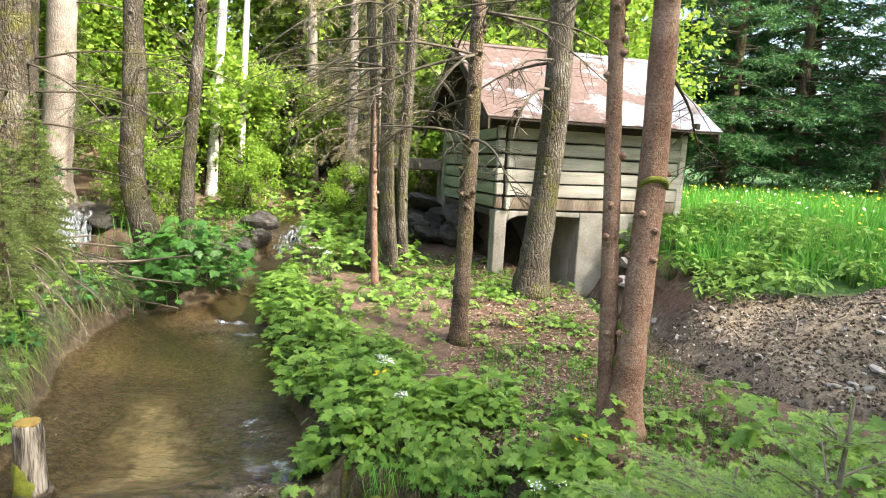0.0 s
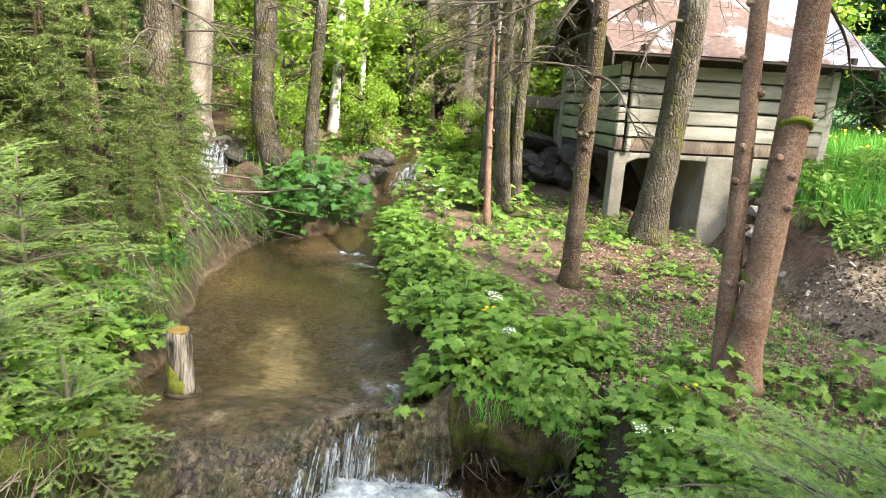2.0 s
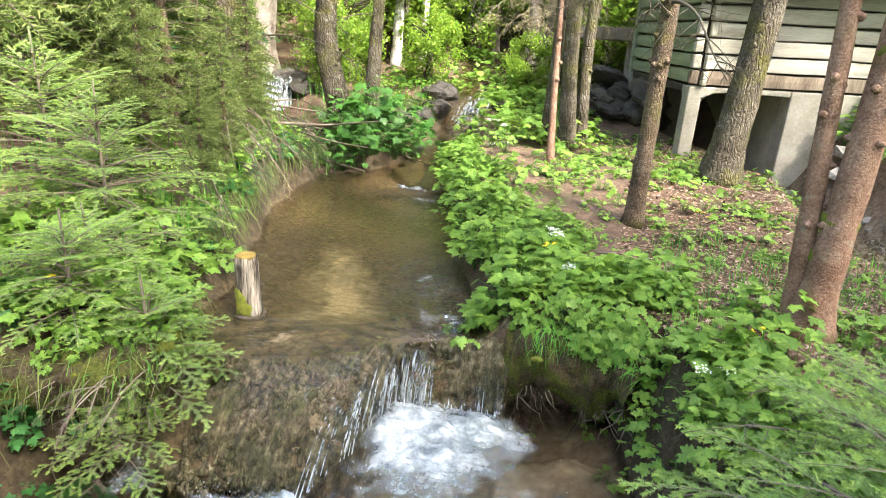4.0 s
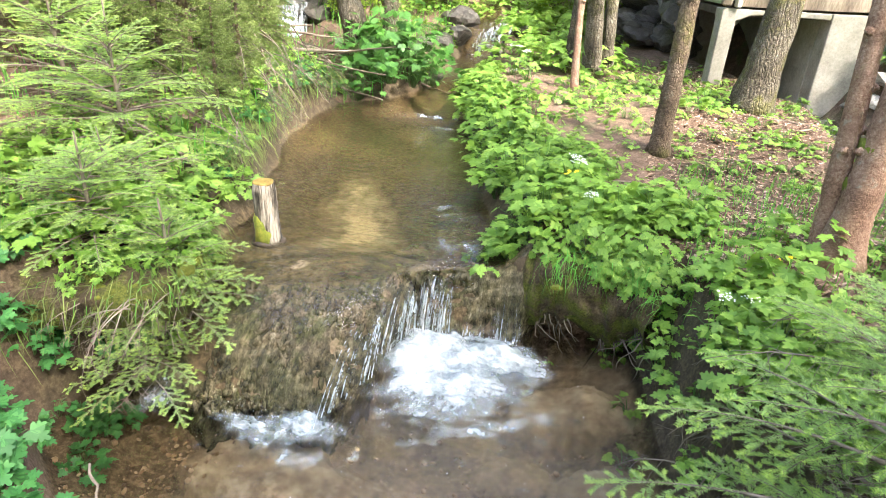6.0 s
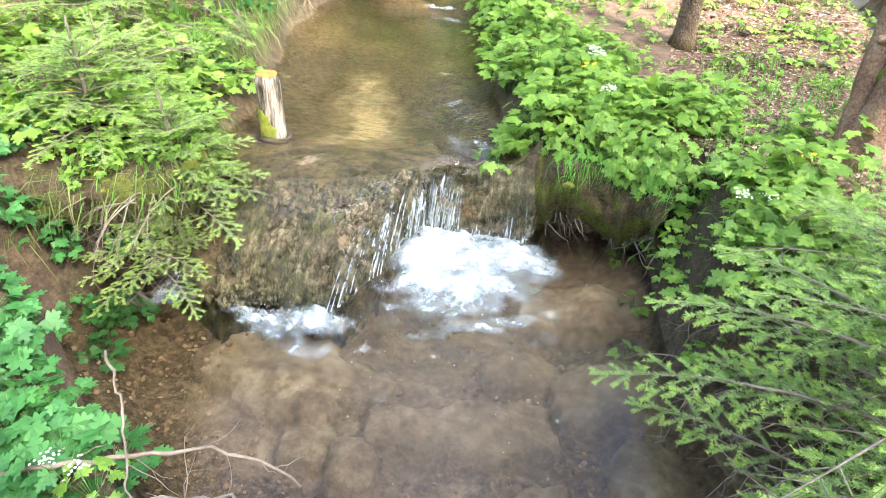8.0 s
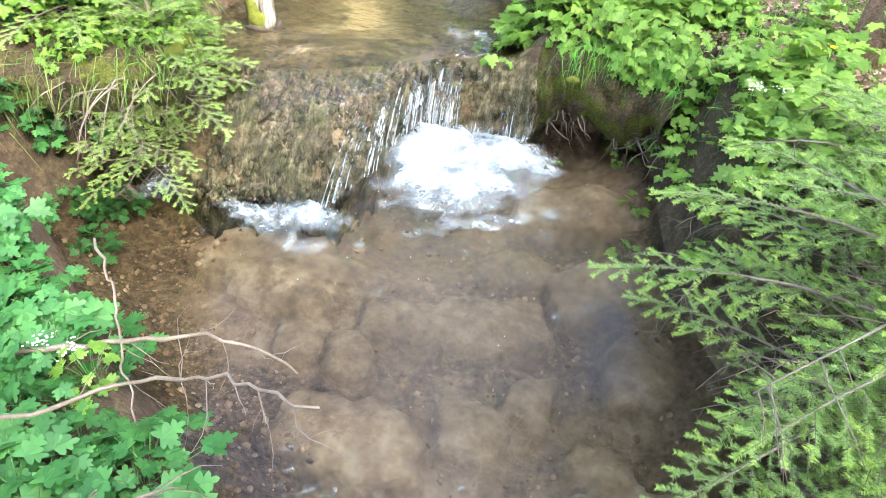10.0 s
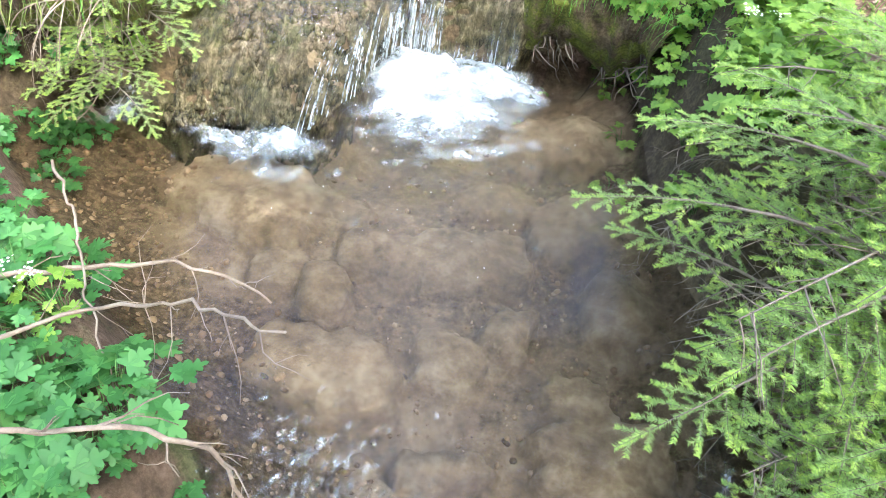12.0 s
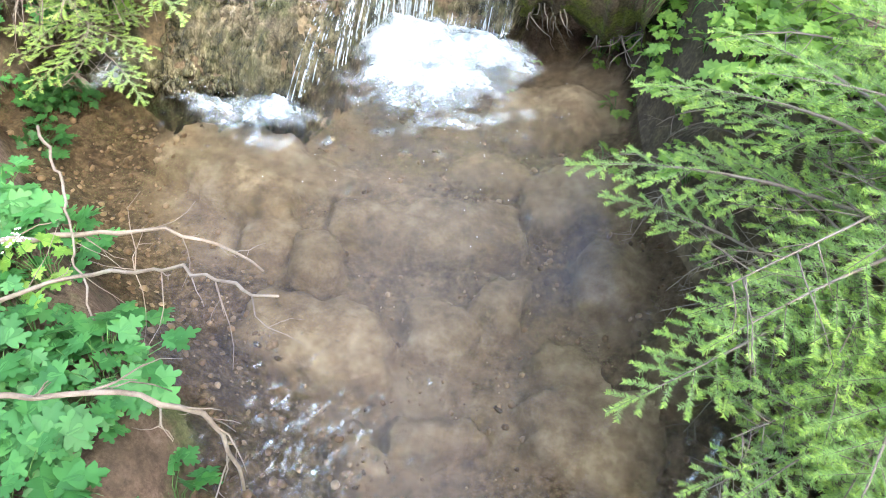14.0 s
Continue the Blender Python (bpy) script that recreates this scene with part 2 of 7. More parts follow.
TUFA = tufa_material()


def water_material(name, tint, ripple, strength, stretch=(1, 1, 1), milk_colour=(0.21, 0.175, 0.12), mirror=(0.95, 0.97, 1.0), ior=1.333, deep=0.05):
    """Clear to milky stream water: it lets light pass and mirrors by Fresnel. The sheet's own values say where it ripples and where it is cloudy."""
    m = Mat(name)
    rough_at, cloud_at = m.n("Attribute"), m.n("Attribute")
    rough_at.attribute_name, cloud_at.attribute_name = "ripple", "milk"
    h = m.math("ADD", m.math("MULTIPLY", m.noise(ripple, 2, 0.45, stretch, 0.6), 0.72), m.math("MULTIPLY", m.noise(ripple * 2.7, 2, 0.5, stretch, 0.4), 0.28))
    bump = m.n("Bump", Strength=strength, Distance=deep)
    m.link(m.math("MULTIPLY", h, rough_at.outputs["Fac"]), bump.inputs["Height"])
    clear = m.n("BsdfTransparent")
    clear.inputs["Color"].default_value = (*tint, 1)
    milk = m.n("BsdfDiffuse")
    milk.inputs["Color"].default_value = (*milk_colour, 1)
    body = m.n("MixShader")
    cloud = m.ramp(m.noise(3.0, 5, 0.6, (1, 0.6, 1), 0.8), [(0.30, (0.55, 0.55, 0.55)), (0.7, (1, 1, 1))])
    m.link(m.math("MULTIPLY", cloud, cloud_at.outputs["Fac"]), body.inputs[0])
    m.link(clear.outputs[0], body.inputs[1])
    m.link(milk.outputs[0], body.inputs[2])
    gloss = m.n("BsdfGlossy", Roughness=0.03)
    gloss.inputs["Color"].default_value = (*mirror, 1)
    fres = m.n("Fresnel", IOR=ior)
    m.link(bump.outputs[0], fres.inputs["Normal"])
    m.link(bump.outputs[0], gloss.inputs["Normal"])
    mix = m.n("MixShader")
    m.link(fres.outputs[0], mix.inputs[0])
    m.link(body.outputs[0], mix.inputs[1])
    m.link(gloss.outputs[0], mix.inputs[2])
    m.link(mix.outputs[0], m.out.inputs["Surface"])
    return m.m


WATER_POOL = water_material("pool_water", (0.84, 0.83, 0.80), 17.0, 1.0, mirror=(0.7, 0.72, 0.74), ior=1.36, deep=0.035)
WATER_UP = water_material("stream_water", (0.80, 0.79, 0.68), 12.0, 1.0, (0.8, 1.5, 1), ior=1.42, deep=0.09)
WATER_SIDE = water_material("shallow_water", (0.80, 0.78, 0.72), 18.0, 1.0)


def white_water(name, streak, stretch, cover=0.5, thin_at=0.30, full_at=0.62):
    """Aerated water: white with gaps along the flow."""
    m = Mat(name)
    thin = m.n("Attribute")
    thin.attribute_name = "foam"
    fac = m.noise(streak, 4, 0.65, stretch)
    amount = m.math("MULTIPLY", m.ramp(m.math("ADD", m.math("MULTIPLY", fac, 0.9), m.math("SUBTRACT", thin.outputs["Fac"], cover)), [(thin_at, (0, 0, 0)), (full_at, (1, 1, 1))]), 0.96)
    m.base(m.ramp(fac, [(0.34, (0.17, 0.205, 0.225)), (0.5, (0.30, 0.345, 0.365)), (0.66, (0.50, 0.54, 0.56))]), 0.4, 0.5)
    m.b.inputs["Subsurface Weight"].default_value = 0.0
    m.bump(fac, 0.9, 0.05)
    clear = m.n("BsdfTransparent")
    mix = m.n("MixShader")
    m.link(amount, mix.inputs[0])
    m.link(clear.outputs[0], mix.inputs[1])
    m.link(m.b.outputs[0], mix.inputs[2])
    m.link(mix.outputs[0], m.out.inputs["Surface"])
    return m.m


FALL = white_water("falling_water", 26.0, (1, 1, 0.10), 0.5)
FOAM = white_water("white_foam", 8.0, (1, 1, 1), 0.5, 0.12, 1.05)

CONCRETE = surface("old_concrete", [(0.3, (0.13, 0.12, 0.10)), (0.5, (0.28, 0.265, 0.225)), (0.7, (0.42, 0.40, 0.35))], 2.2, 0.9, 0.4, 0.01, 30)
LIMED = surface("limewashed_timber", [(0.30, (0.15, 0.135, 0.105)), (0.46, (0.36, 0.345, 0.29)), (0.7, (0.55, 0.53, 0.47))], 3.0, 0.85, 0.4, 0.008, 30, (0.35, 1, 3), random=0.25)
GREENED = surface("greenish_timber", [(0.28, (0.09, 0.105, 0.06)), (0.45, (0.23, 0.265, 0.16)), (0.7, (0.38, 0.40, 0.28))], 3.0, 0.9, 0.4, 0.008, 30, (1, 0.35, 3), random=0.25)
OLD_WOOD = surface("weathered_wood", [(0.3, (0.07, 0.055, 0.04)), (0.5, (0.20, 0.16, 0.12)), (0.7, (0.36, 0.31, 0.25))], 5.0, 0.9, 0.5, 0.008, 40, (1, 1, 0.2))
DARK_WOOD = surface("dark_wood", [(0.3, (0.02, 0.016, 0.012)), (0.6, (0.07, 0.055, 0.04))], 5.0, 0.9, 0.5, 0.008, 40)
STONE = surface("grey_stone", [(0.3, (0.13, 0.12, 0.10)), (0.5, (0.30, 0.28, 0.25)), (0.7, (0.50, 0.48, 0.44))], 7.0, 0.85, 0.5, 0.01, 60, random=0.5)
WET_STONE = surface("wet_stone", [(0.3, (0.022, 0.02, 0.016)), (0.55, (0.07, 0.062, 0.05)), (0.75, (0.15, 0.14, 0.11))], 6.0, 0.5, 0.9, 0.03, 40, spec=0.4, random=0.4)
POST_WOOD = surface("split_grey_wood", [(0.42, (0.02, 0.016, 0.011)), (0.49, (0.10, 0.085, 0.065)), (0.55, (0.22, 0.19, 0.155)), (0.64, (0.34, 0.31, 0.26))], 7.0, 0.9, 1.0, 0.02, 28, (3.0, 3.0, 0.22))
MOSS = surface("moss", [(0.3, (0.05, 0.07, 0.01)), (0.5, (0.14, 0.16, 0.02)), (0.7, (0.28, 0.25, 0.04))], 12.0, 0.95, 0.9, 0.02, 90)
EARTH = surface("bank_earth", [(0.3, (0.025, 0.018, 0.012)), (0.55, (0.08, 0.058, 0.038)), (0.75, (0.16, 0.125, 0.085))], 8.0, 0.9, 0.8, 0.02, 50)


def roof_material():
    m = Mat("rusted_sheet")
    along = m.n("SeparateXYZ")
    m.link(m.coords(), along.inputs[0])
    # patchy rust, thinned towards +x to paint the glare on that end
    patch = m.math("SUBTRACT", m.noise(1.7, 6, 0.65), m.ramp(m.math("MULTIPLY", along.outputs[0], 0.3), [(0.3, (0, 0, 0)), (0.95, (0.16, 0.16, 0.16))]))
    rust_glare = m.ramp(patch, [(0.31, (0, 0, 0)), (0.45, (1, 1, 1))])
    col = m.mix(rust_glare, (0.36, 0.37, 0.39), m.ramp(m.noise(14, 5), [(0.3, (0.055, 0.030, 0.021)), (0.7, (0.125, 0.080, 0.062))]))
    m.base(col, 0.42, 0.5)
    m.link(m.math("MULTIPLY", m.math("SUBTRACT", 1.0, rust_glare), 0.85), m.b.inputs["Metallic"])
    m.link(m.ramp(rust_glare, [(0, (0.38, 0.38, 0.38)), (1, (0.75, 0.75, 0.75))]), m.b.inputs["Roughness"])
    m.bump(m.noise(20, 4), 0.2, 0.01)
    return m.m


ROOF = roof_material()

def turf_material():
    m = Mat("mossy_turf")
    fine, mid = m.noise(70, 7, 0.75), m.noise(12, 6, 0.7)
    earth = m.ramp(m.math("ADD", m.math("MULTIPLY", fine, 0.5), m.math("MULTIPLY", mid, 0.5)), [(0.36, (0.02, 0.014, 0.009)), (0.5, (0.075, 0.055, 0.032)), (0.66, (0.17, 0.135, 0.085))])
    moss = m.ramp(fine, [(0.35, (0.03, 0.045, 0.008)), (0.65, (0.15, 0.16, 0.03))])
    m.base(m.mix(m.ramp(m.noise(5, 6, 0.7), [(0.46, (0, 0, 0)), (0.56, (1, 1, 1))]), earth, moss), 0.95, 0.2)
    m.bump(m.math("ADD", m.math("MULTIPLY", fine, 0.5), m.math("MULTIPLY", mid, 0.6)), 1.0, 0.035)
    return m.m


TURF = turf_material()

# ---- mesh helpers ----
rng = np.random.default_rng(7)


def mesh_of(name, verts, faces, material, smooth=True):
    """A mesh from an array of places and an array (or list of arrays) of faces of one size each."""
    verts = np.asarray(verts, np.float32)
    groups = [np.asarray(f, np.int32) for f in (faces if isinstance(faces, list) else [faces])]
    groups = [g for g in groups if len(g)]
    me = bpy.data.meshes.new(name)
    me.vertices.add(len(verts))
    me.vertices.foreach_set("co", verts.ravel())
    loops = np.concatenate([g.ravel() for g in groups])
    sizes = np.concatenate([np.full(len(g), g.shape[1], np.int32) for g in groups])
    me.loops.add(len(loops))
    me.loops.foreach_set("vertex_index", loops)
    me.polygons.add(len(sizes))
    me.polygons.foreach_set("loop_start", np.concatenate([[0], np.cumsum(sizes)[:-1]]).astype(np.int32))
    me.polygons.foreach_set("loop_total", sizes)
    me.polygons.foreach_set("use_smooth", np.full(len(sizes), smooth))
    me.update(calc_edges=True)
    me.validate()
    me.materials.append(material)
    return me


def mesh_thing(name, vf, material, parent=None, label="", smooth=True):
    ob = new(name, mesh_of(name, vf[0], vf[1], material, smooth))
    ob.parent = parent
    if label:
        ob["label"] = label
    return ob


def part(name, bm, material, parent, label="", smooth=False):
    """One bmesh as one part under a thing."""
    me = bpy.data.meshes.new(name)
    bm.to_mesh(me)
    bm.free()
    me.materials.append(material)
    for p in me.polygons:
        p.use_smooth = smooth
    ob = new(name, me)
    ob.parent = parent
    if label:
        ob["label"] = label
    return ob


def join(pieces):
    """Several (verts, quads, tris) as one."""
    vs, qs, ts, k = [], [], [], 0
    for v, q, t in pieces:
        vs.append(v)
        if len(q):
            qs.append(np.asarray(q) + k)
        if len(t):
            ts.append(np.asarray(t) + k)
        k += len(v)
    out = []
    if qs:
        out.append(np.concatenate(qs))
    if ts:
        out.append(np.concatenate(ts))
    return np.concatenate(vs), out


def tube(path, radii, sides=6, rough=0.0, seed=0):
    """A tapering round limb along a path: (verts, quads, tris)."""
    path, radii = np.asarray(path, float), np.asarray(radii, float)
    along = np.gradient(path, axis=0)
    along /= np.linalg.norm(along, axis=1)[:, None] + 1e-9
    ref = np.where(np.abs(along[:, 2:3]) < 0.8, [[0, 0, 1.0]], [[1.0, 0, 0]])
    if len(path) > 1 and np.abs(along[:, 2]).max() >= 0.8 and np.abs(along[:, 2]).min() < 0.8:
        ref = np.tile([[0.3, 0.95, 0.1]], (len(path), 1))
    u = np.cross(along, ref)
    u /= np.linalg.norm(u, axis=1)[:, None] + 1e-9
    w = np.cross(along, u)
    a = np.linspace(0, 2 * np.pi, sides, endpoint=False)
    r = radii[:, None] * np.ones(sides)
    if rough:
        g = np.random.default_rng(seed)
        r = r * (1 + rough * g.normal(size=r.shape))
    v = path[:, None] + r[..., None] * (np.cos(a)[None, :, None] * u[:, None] + np.sin(a)[None, :, None] * w[:, None])
    n = len(path)
    i, j = np.meshgrid(np.arange(n - 1), np.arange(sides), indexing="ij")
    k = (j + 1) % sides
    q = np.stack([i * sides + j, i * sides + k, (i + 1) * sides + k, (i + 1) * sides + j], -1).reshape(-1, 4)
    v = v.reshape(-1, 3)
    caps = []
    for base, centre, flip in ((0, path[0], True), ((n - 1) * sides, path[-1], False)):
        c = len(v)
        v = np.vstack([v, centre])
        ring = base + np.arange(sides)
        nxt = base + (np.arange(sides) + 1) % sides
        caps.append(np.stack([ring, np.full(sides, c), nxt] if flip else [ring, nxt, np.full(sides, c)], -1))
    return v, q, np.concatenate(caps)


def scatter(verts, tris, mats):
    """A small template laid out at many poses: mats (N, 3, 4)."""
    mats = np.asarray(mats, float)
    v = np.einsum("nij,kj->nki", mats[:, :, :3], verts) + mats[:, None, :, 3]
    f = np.asarray(tris)[None] + (np.arange(len(mats)) * len(verts))[:, None, None]
    return v.reshape(-1, 3), f.reshape(-1, np.asarray(tris).shape[1])


def frames(places, ahead, up, size):
    """Poses (N, 3, 4) with y along ahead and z near up, scaled by size."""
    ahead = ahead / (np.linalg.norm(ahead, axis=1)[:, None] + 1e-9)
    x = np.cross(ahead, up)
    x /= np.linalg.norm(x, axis=1)[:, None] + 1e-9
    z = np.cross(x, ahead)
    m = np.stack([x, ahead, z], -1) * np.asarray(size).reshape(-1, 1, 1)
    return np.concatenate([m, places[:, :, None]], -1)


def box_bm(sx, sy, sz, bevel=0.01, at=(0, 0, 0), wear=0.0, seed=0):
    bm = bmesh.new()
    bmesh.ops.create_cube(bm, size=1.0)
    bmesh.ops.scale(bm, vec=(sx, sy, sz), verts=bm.verts)
    if bevel:
        bmesh.ops.bevel(bm, geom=bm.edges[:], offset=bevel, segments=1, affect="EDGES", profile=0.6)
    if wear:
        g = random.Random(seed)
        for v in bm.verts:
            v.co += Vector((g.uniform(-wear, wear), g.uniform(-wear, wear), g.uniform(-wear, wear)))
    bmesh.ops.translate(bm, vec=at, verts=bm.verts)
    return bm


def empty(name, place, label, category, group="", turn=0.0):
    ob = new(name)
    ob.matrix_basis = pose(*place, 0, 0, turn)
    return tagged(ob, label, category, group)


def fbm(x, y, scale, seed=0.0):
    """Cheap smooth noise in about -1..1 from summed waves."""
    g = np.random.default_rng(int(seed * 10) + 11)
    out = np.zeros(np.broadcast(x, y).shape)
    for k in range(10):
        a, p, f = g.uniform(0, 2 * np.pi), g.uniform(0, 2 * np.pi), scale * 2.0 ** (k * 0.32)
        out += np.sin(f * (x * np.cos(a) + y * np.sin(a)) + p) / 1.28 ** k
    return out / 3.2


# ---- the lie of the land ----
UP_Y = [1.0, 2.1, 2.8, 3.2, 3.8, 4.6, 5.4, 6.1, 6.9, 7.4, 8.0, 9.0, 10.8, 12.0, 14.0, 18.0]
UP_L = [-2.35, -2.35, -2.42, -2.5, -2.64, -2.98, -3.35, -3.5, -3.5, -3.1, -2.95, -3.0, -3.1, -3.4, -3.6, -5.0]
UP_R = [-0.6, -0.6, -0.6, -0.7, -0.83, -1.14, -1.45, -1.72, -1.95, -2.12, -2.3, -2.5, -2.6, -2.9, -3.2, -4.6]
LO_Y = [-6.0, 0.0, 0.3, 0.6, 0.8, 0.95, 1.2, 1.6, 2.05, 2.4, 3.0, 4.0]
LO_L = [-0.7, -0.5, -0.55, -0.75, -1.02, -1.33, -1.9, -2.55, -2.55, -2.45, -2.5, -2.6]
LO_RY = [-6.0, 0.0, 0.5, 1.2, 1.5, 2.44, 3.24, 3.5, 4.0]
LO_R = [1.9, 1.65, 1.45, 1.12, 0.90, 0.36, 0.2, 0.12, 0.1]
GU_Y = [4.0, 4.5, 5.2, 6.2, 7.0, 8.3, 8.9, 10.0, 12.5]
GU_X = [4.8, 3.6, 2.85, 2.5, 2.4, 2.45, 2.15, 1.9, 0.4]


def step(a, b, x):
    u = np.clip((x - a) / (b - a), 0, 1)
    return u * u * (3 - 2 * u)


def crest_y(x):
    return np.interp(x, [-3, -2.5, -2.0, -1.6, -1.44, -1.34, -1.2, -1.08, -0.98, -0.55, -0.44, 0.1, 0.6], [2.7, 2.75, 2.84, 2.92, 3.04, 3.20, 3.25, 3.34, 3.45, 3.48, 3.72, 3.82, 3.8])


def foot_y(x):
    return np.interp(x, [-3, -2.5, -2.28, -1.93, -1.55, -1.33, -1.25, -1.19, -1.12, -1.0, -0.75, -0.52, -0.44, 0.05, 0.6], [2.0, 2.05, 2.1, 2.10, 2.13, 2.24, 2.52, 2.92, 3.13, 3.27, 3.33, 3.35, 3.58, 3.68, 3.65])


def upper_level(y):
    return np.interp(y, [3.0, 8.4, 9.0, 10.5, 10.8, 11.2, 12.5, 14, 18], [0.46, 0.48, 0.54, 0.62, 0.85, 1.05, 1.2, 1.6, 2.6])


# silted slabs on the pool's bed: middle x, y, half length, half width, turn in degrees, height
SLABS = [(-1.48, 2.04, 0.46, 0.12, -5, 0.9), (-0.70, 1.17, 0.29, 0.20, 10, 1.0), (-0.10, 0.95, 0.18, 0.09, 12, 0.8), (0.46, 1.16, 0.27, 0.22, 5, 0.9), (0.31, 1.40, 0.11, 0.12, 0, 0.8), (-0.33, 1.95, 0.32, 0.18, 22, 0.9), (-0.03, 1.62, 0.10, 0.13, 0, 1.0),
         (-0.88, 1.55, 0.10, 0.15, 15, 0.9), (-0.06, 2.95, 0.40, 0.20, 8, 1.1), (-0.24, 1.42, 0.17, 0.13, 10, 0.6), (-0.36, 0.79, 0.16, 0.12, -30, 0.7), (-0.72, 1.86, 0.24, 0.16, -10, 0.8), (-1.42, 1.86, 0.30, 0.16, -8, 0.8),
         (-1.80, 1.92, 0.20, 0.12, 0, 0.7), (-1.15, 1.62, 0.14, 0.12, 0, 0.5), (0.12, 2.35, 0.24, 0.18, 25, 0.8), (-0.30, 2.42, 0.22, 0.14, 0, 0.6), (0.38, 1.92, 0.17, 0.20, 0, 0.8), (0.05, 0.66, 0.16, 0.10, 0, 0.6), (0.62, 0.72, 0.25, 0.18, 0, 0.7),
         (0.3, 0.35, 0.25, 0.2, 0, 0.7), (-1.05, 2.05, 0.16, 0.10, 0, 0.5), (0.72, 1.55, 0.17, 0.2, 0, 0.8), (0.15, -0.3, 0.3, 0.25, 0, 0.7), (0.8, -0.2, 0.3, 0.25, 0, 0.7)]


def mounds(x, y):
    """0 in the channels, up to 1 on the slabs of the pool's bed."""
    wx, wy = x + 0.05 * fbm(x, y, 6.0, 70) + 0.035 * fbm(x, y, 15.0, 72) + 0.02 * fbm(x, y, 38.0, 78), y + 0.05 * fbm(x, y, 6.0, 71) + 0.035 * fbm(x, y, 15.0, 73) + 0.02 * fbm(x, y, 38.0, 79)
    top = np.zeros(np.shape(x))
    for cx, cy, rx, ry, turn, high in SLABS:
        c, sn = math.cos(radians(turn)), math.sin(radians(turn))
        u, v = ((wx - cx) * c + (wy - cy) * sn) / rx, ((wy - cy) * c - (wx - cx) * sn) / ry
        d = (np.abs(u) ** 2.6 + np.abs(v) ** 2.6) ** (1 / 2.6)
        top = np.maximum(top, (0.82 * step(1.06, 0.93, d) + 0.18 * step(1.0, 0.2, d)) * high)
    return np.clip(top, 0, 1.1)


def silt_cover(x, y):
    upstream = (y > foot_y(x)) & (y > 2.6)
    pebbly = step(0.0, -0.25, x - np.interp(y, LO_Y, LO_L) - 0.75)
    inner = np.minimum(x - np.interp(y, UP_Y, UP_L), np.interp(y, UP_Y, UP_R) - x)
    # first term: a sun patch put into the bed's colour as paler sand
    sunlit_sand = 1.8 * np.exp(-((x + 2.05 + 0.45 * (y - 4.3)) ** 2 / 0.13 + (y - 4.25) ** 2 / 1.0)) + 0.9 * np.exp(-((x + 1.8) ** 2 / 0.8 + (y - 3.2) ** 2 / 0.2)) + 0.42 * fbm(x, y, 3.4, 74) + 0.36 * fbm(x, y, 9.0, 77) - 0.55
    return np.where(upstream, np.clip(sunlit_sand, -0.8, 1.35) * step(0.05, 0.4, inner) - 0.35 * step(0.4, 0.0, inner) * step(3.4, 4.2, y), np.clip(0.34 + 0.26 * fbm(x, y, 3.2, 75) + 0.14 * fbm(x, y, 11.0, 76) + 0.5 * mounds(x, y), 0, 1) * (1 - 0.7 * pebbly))


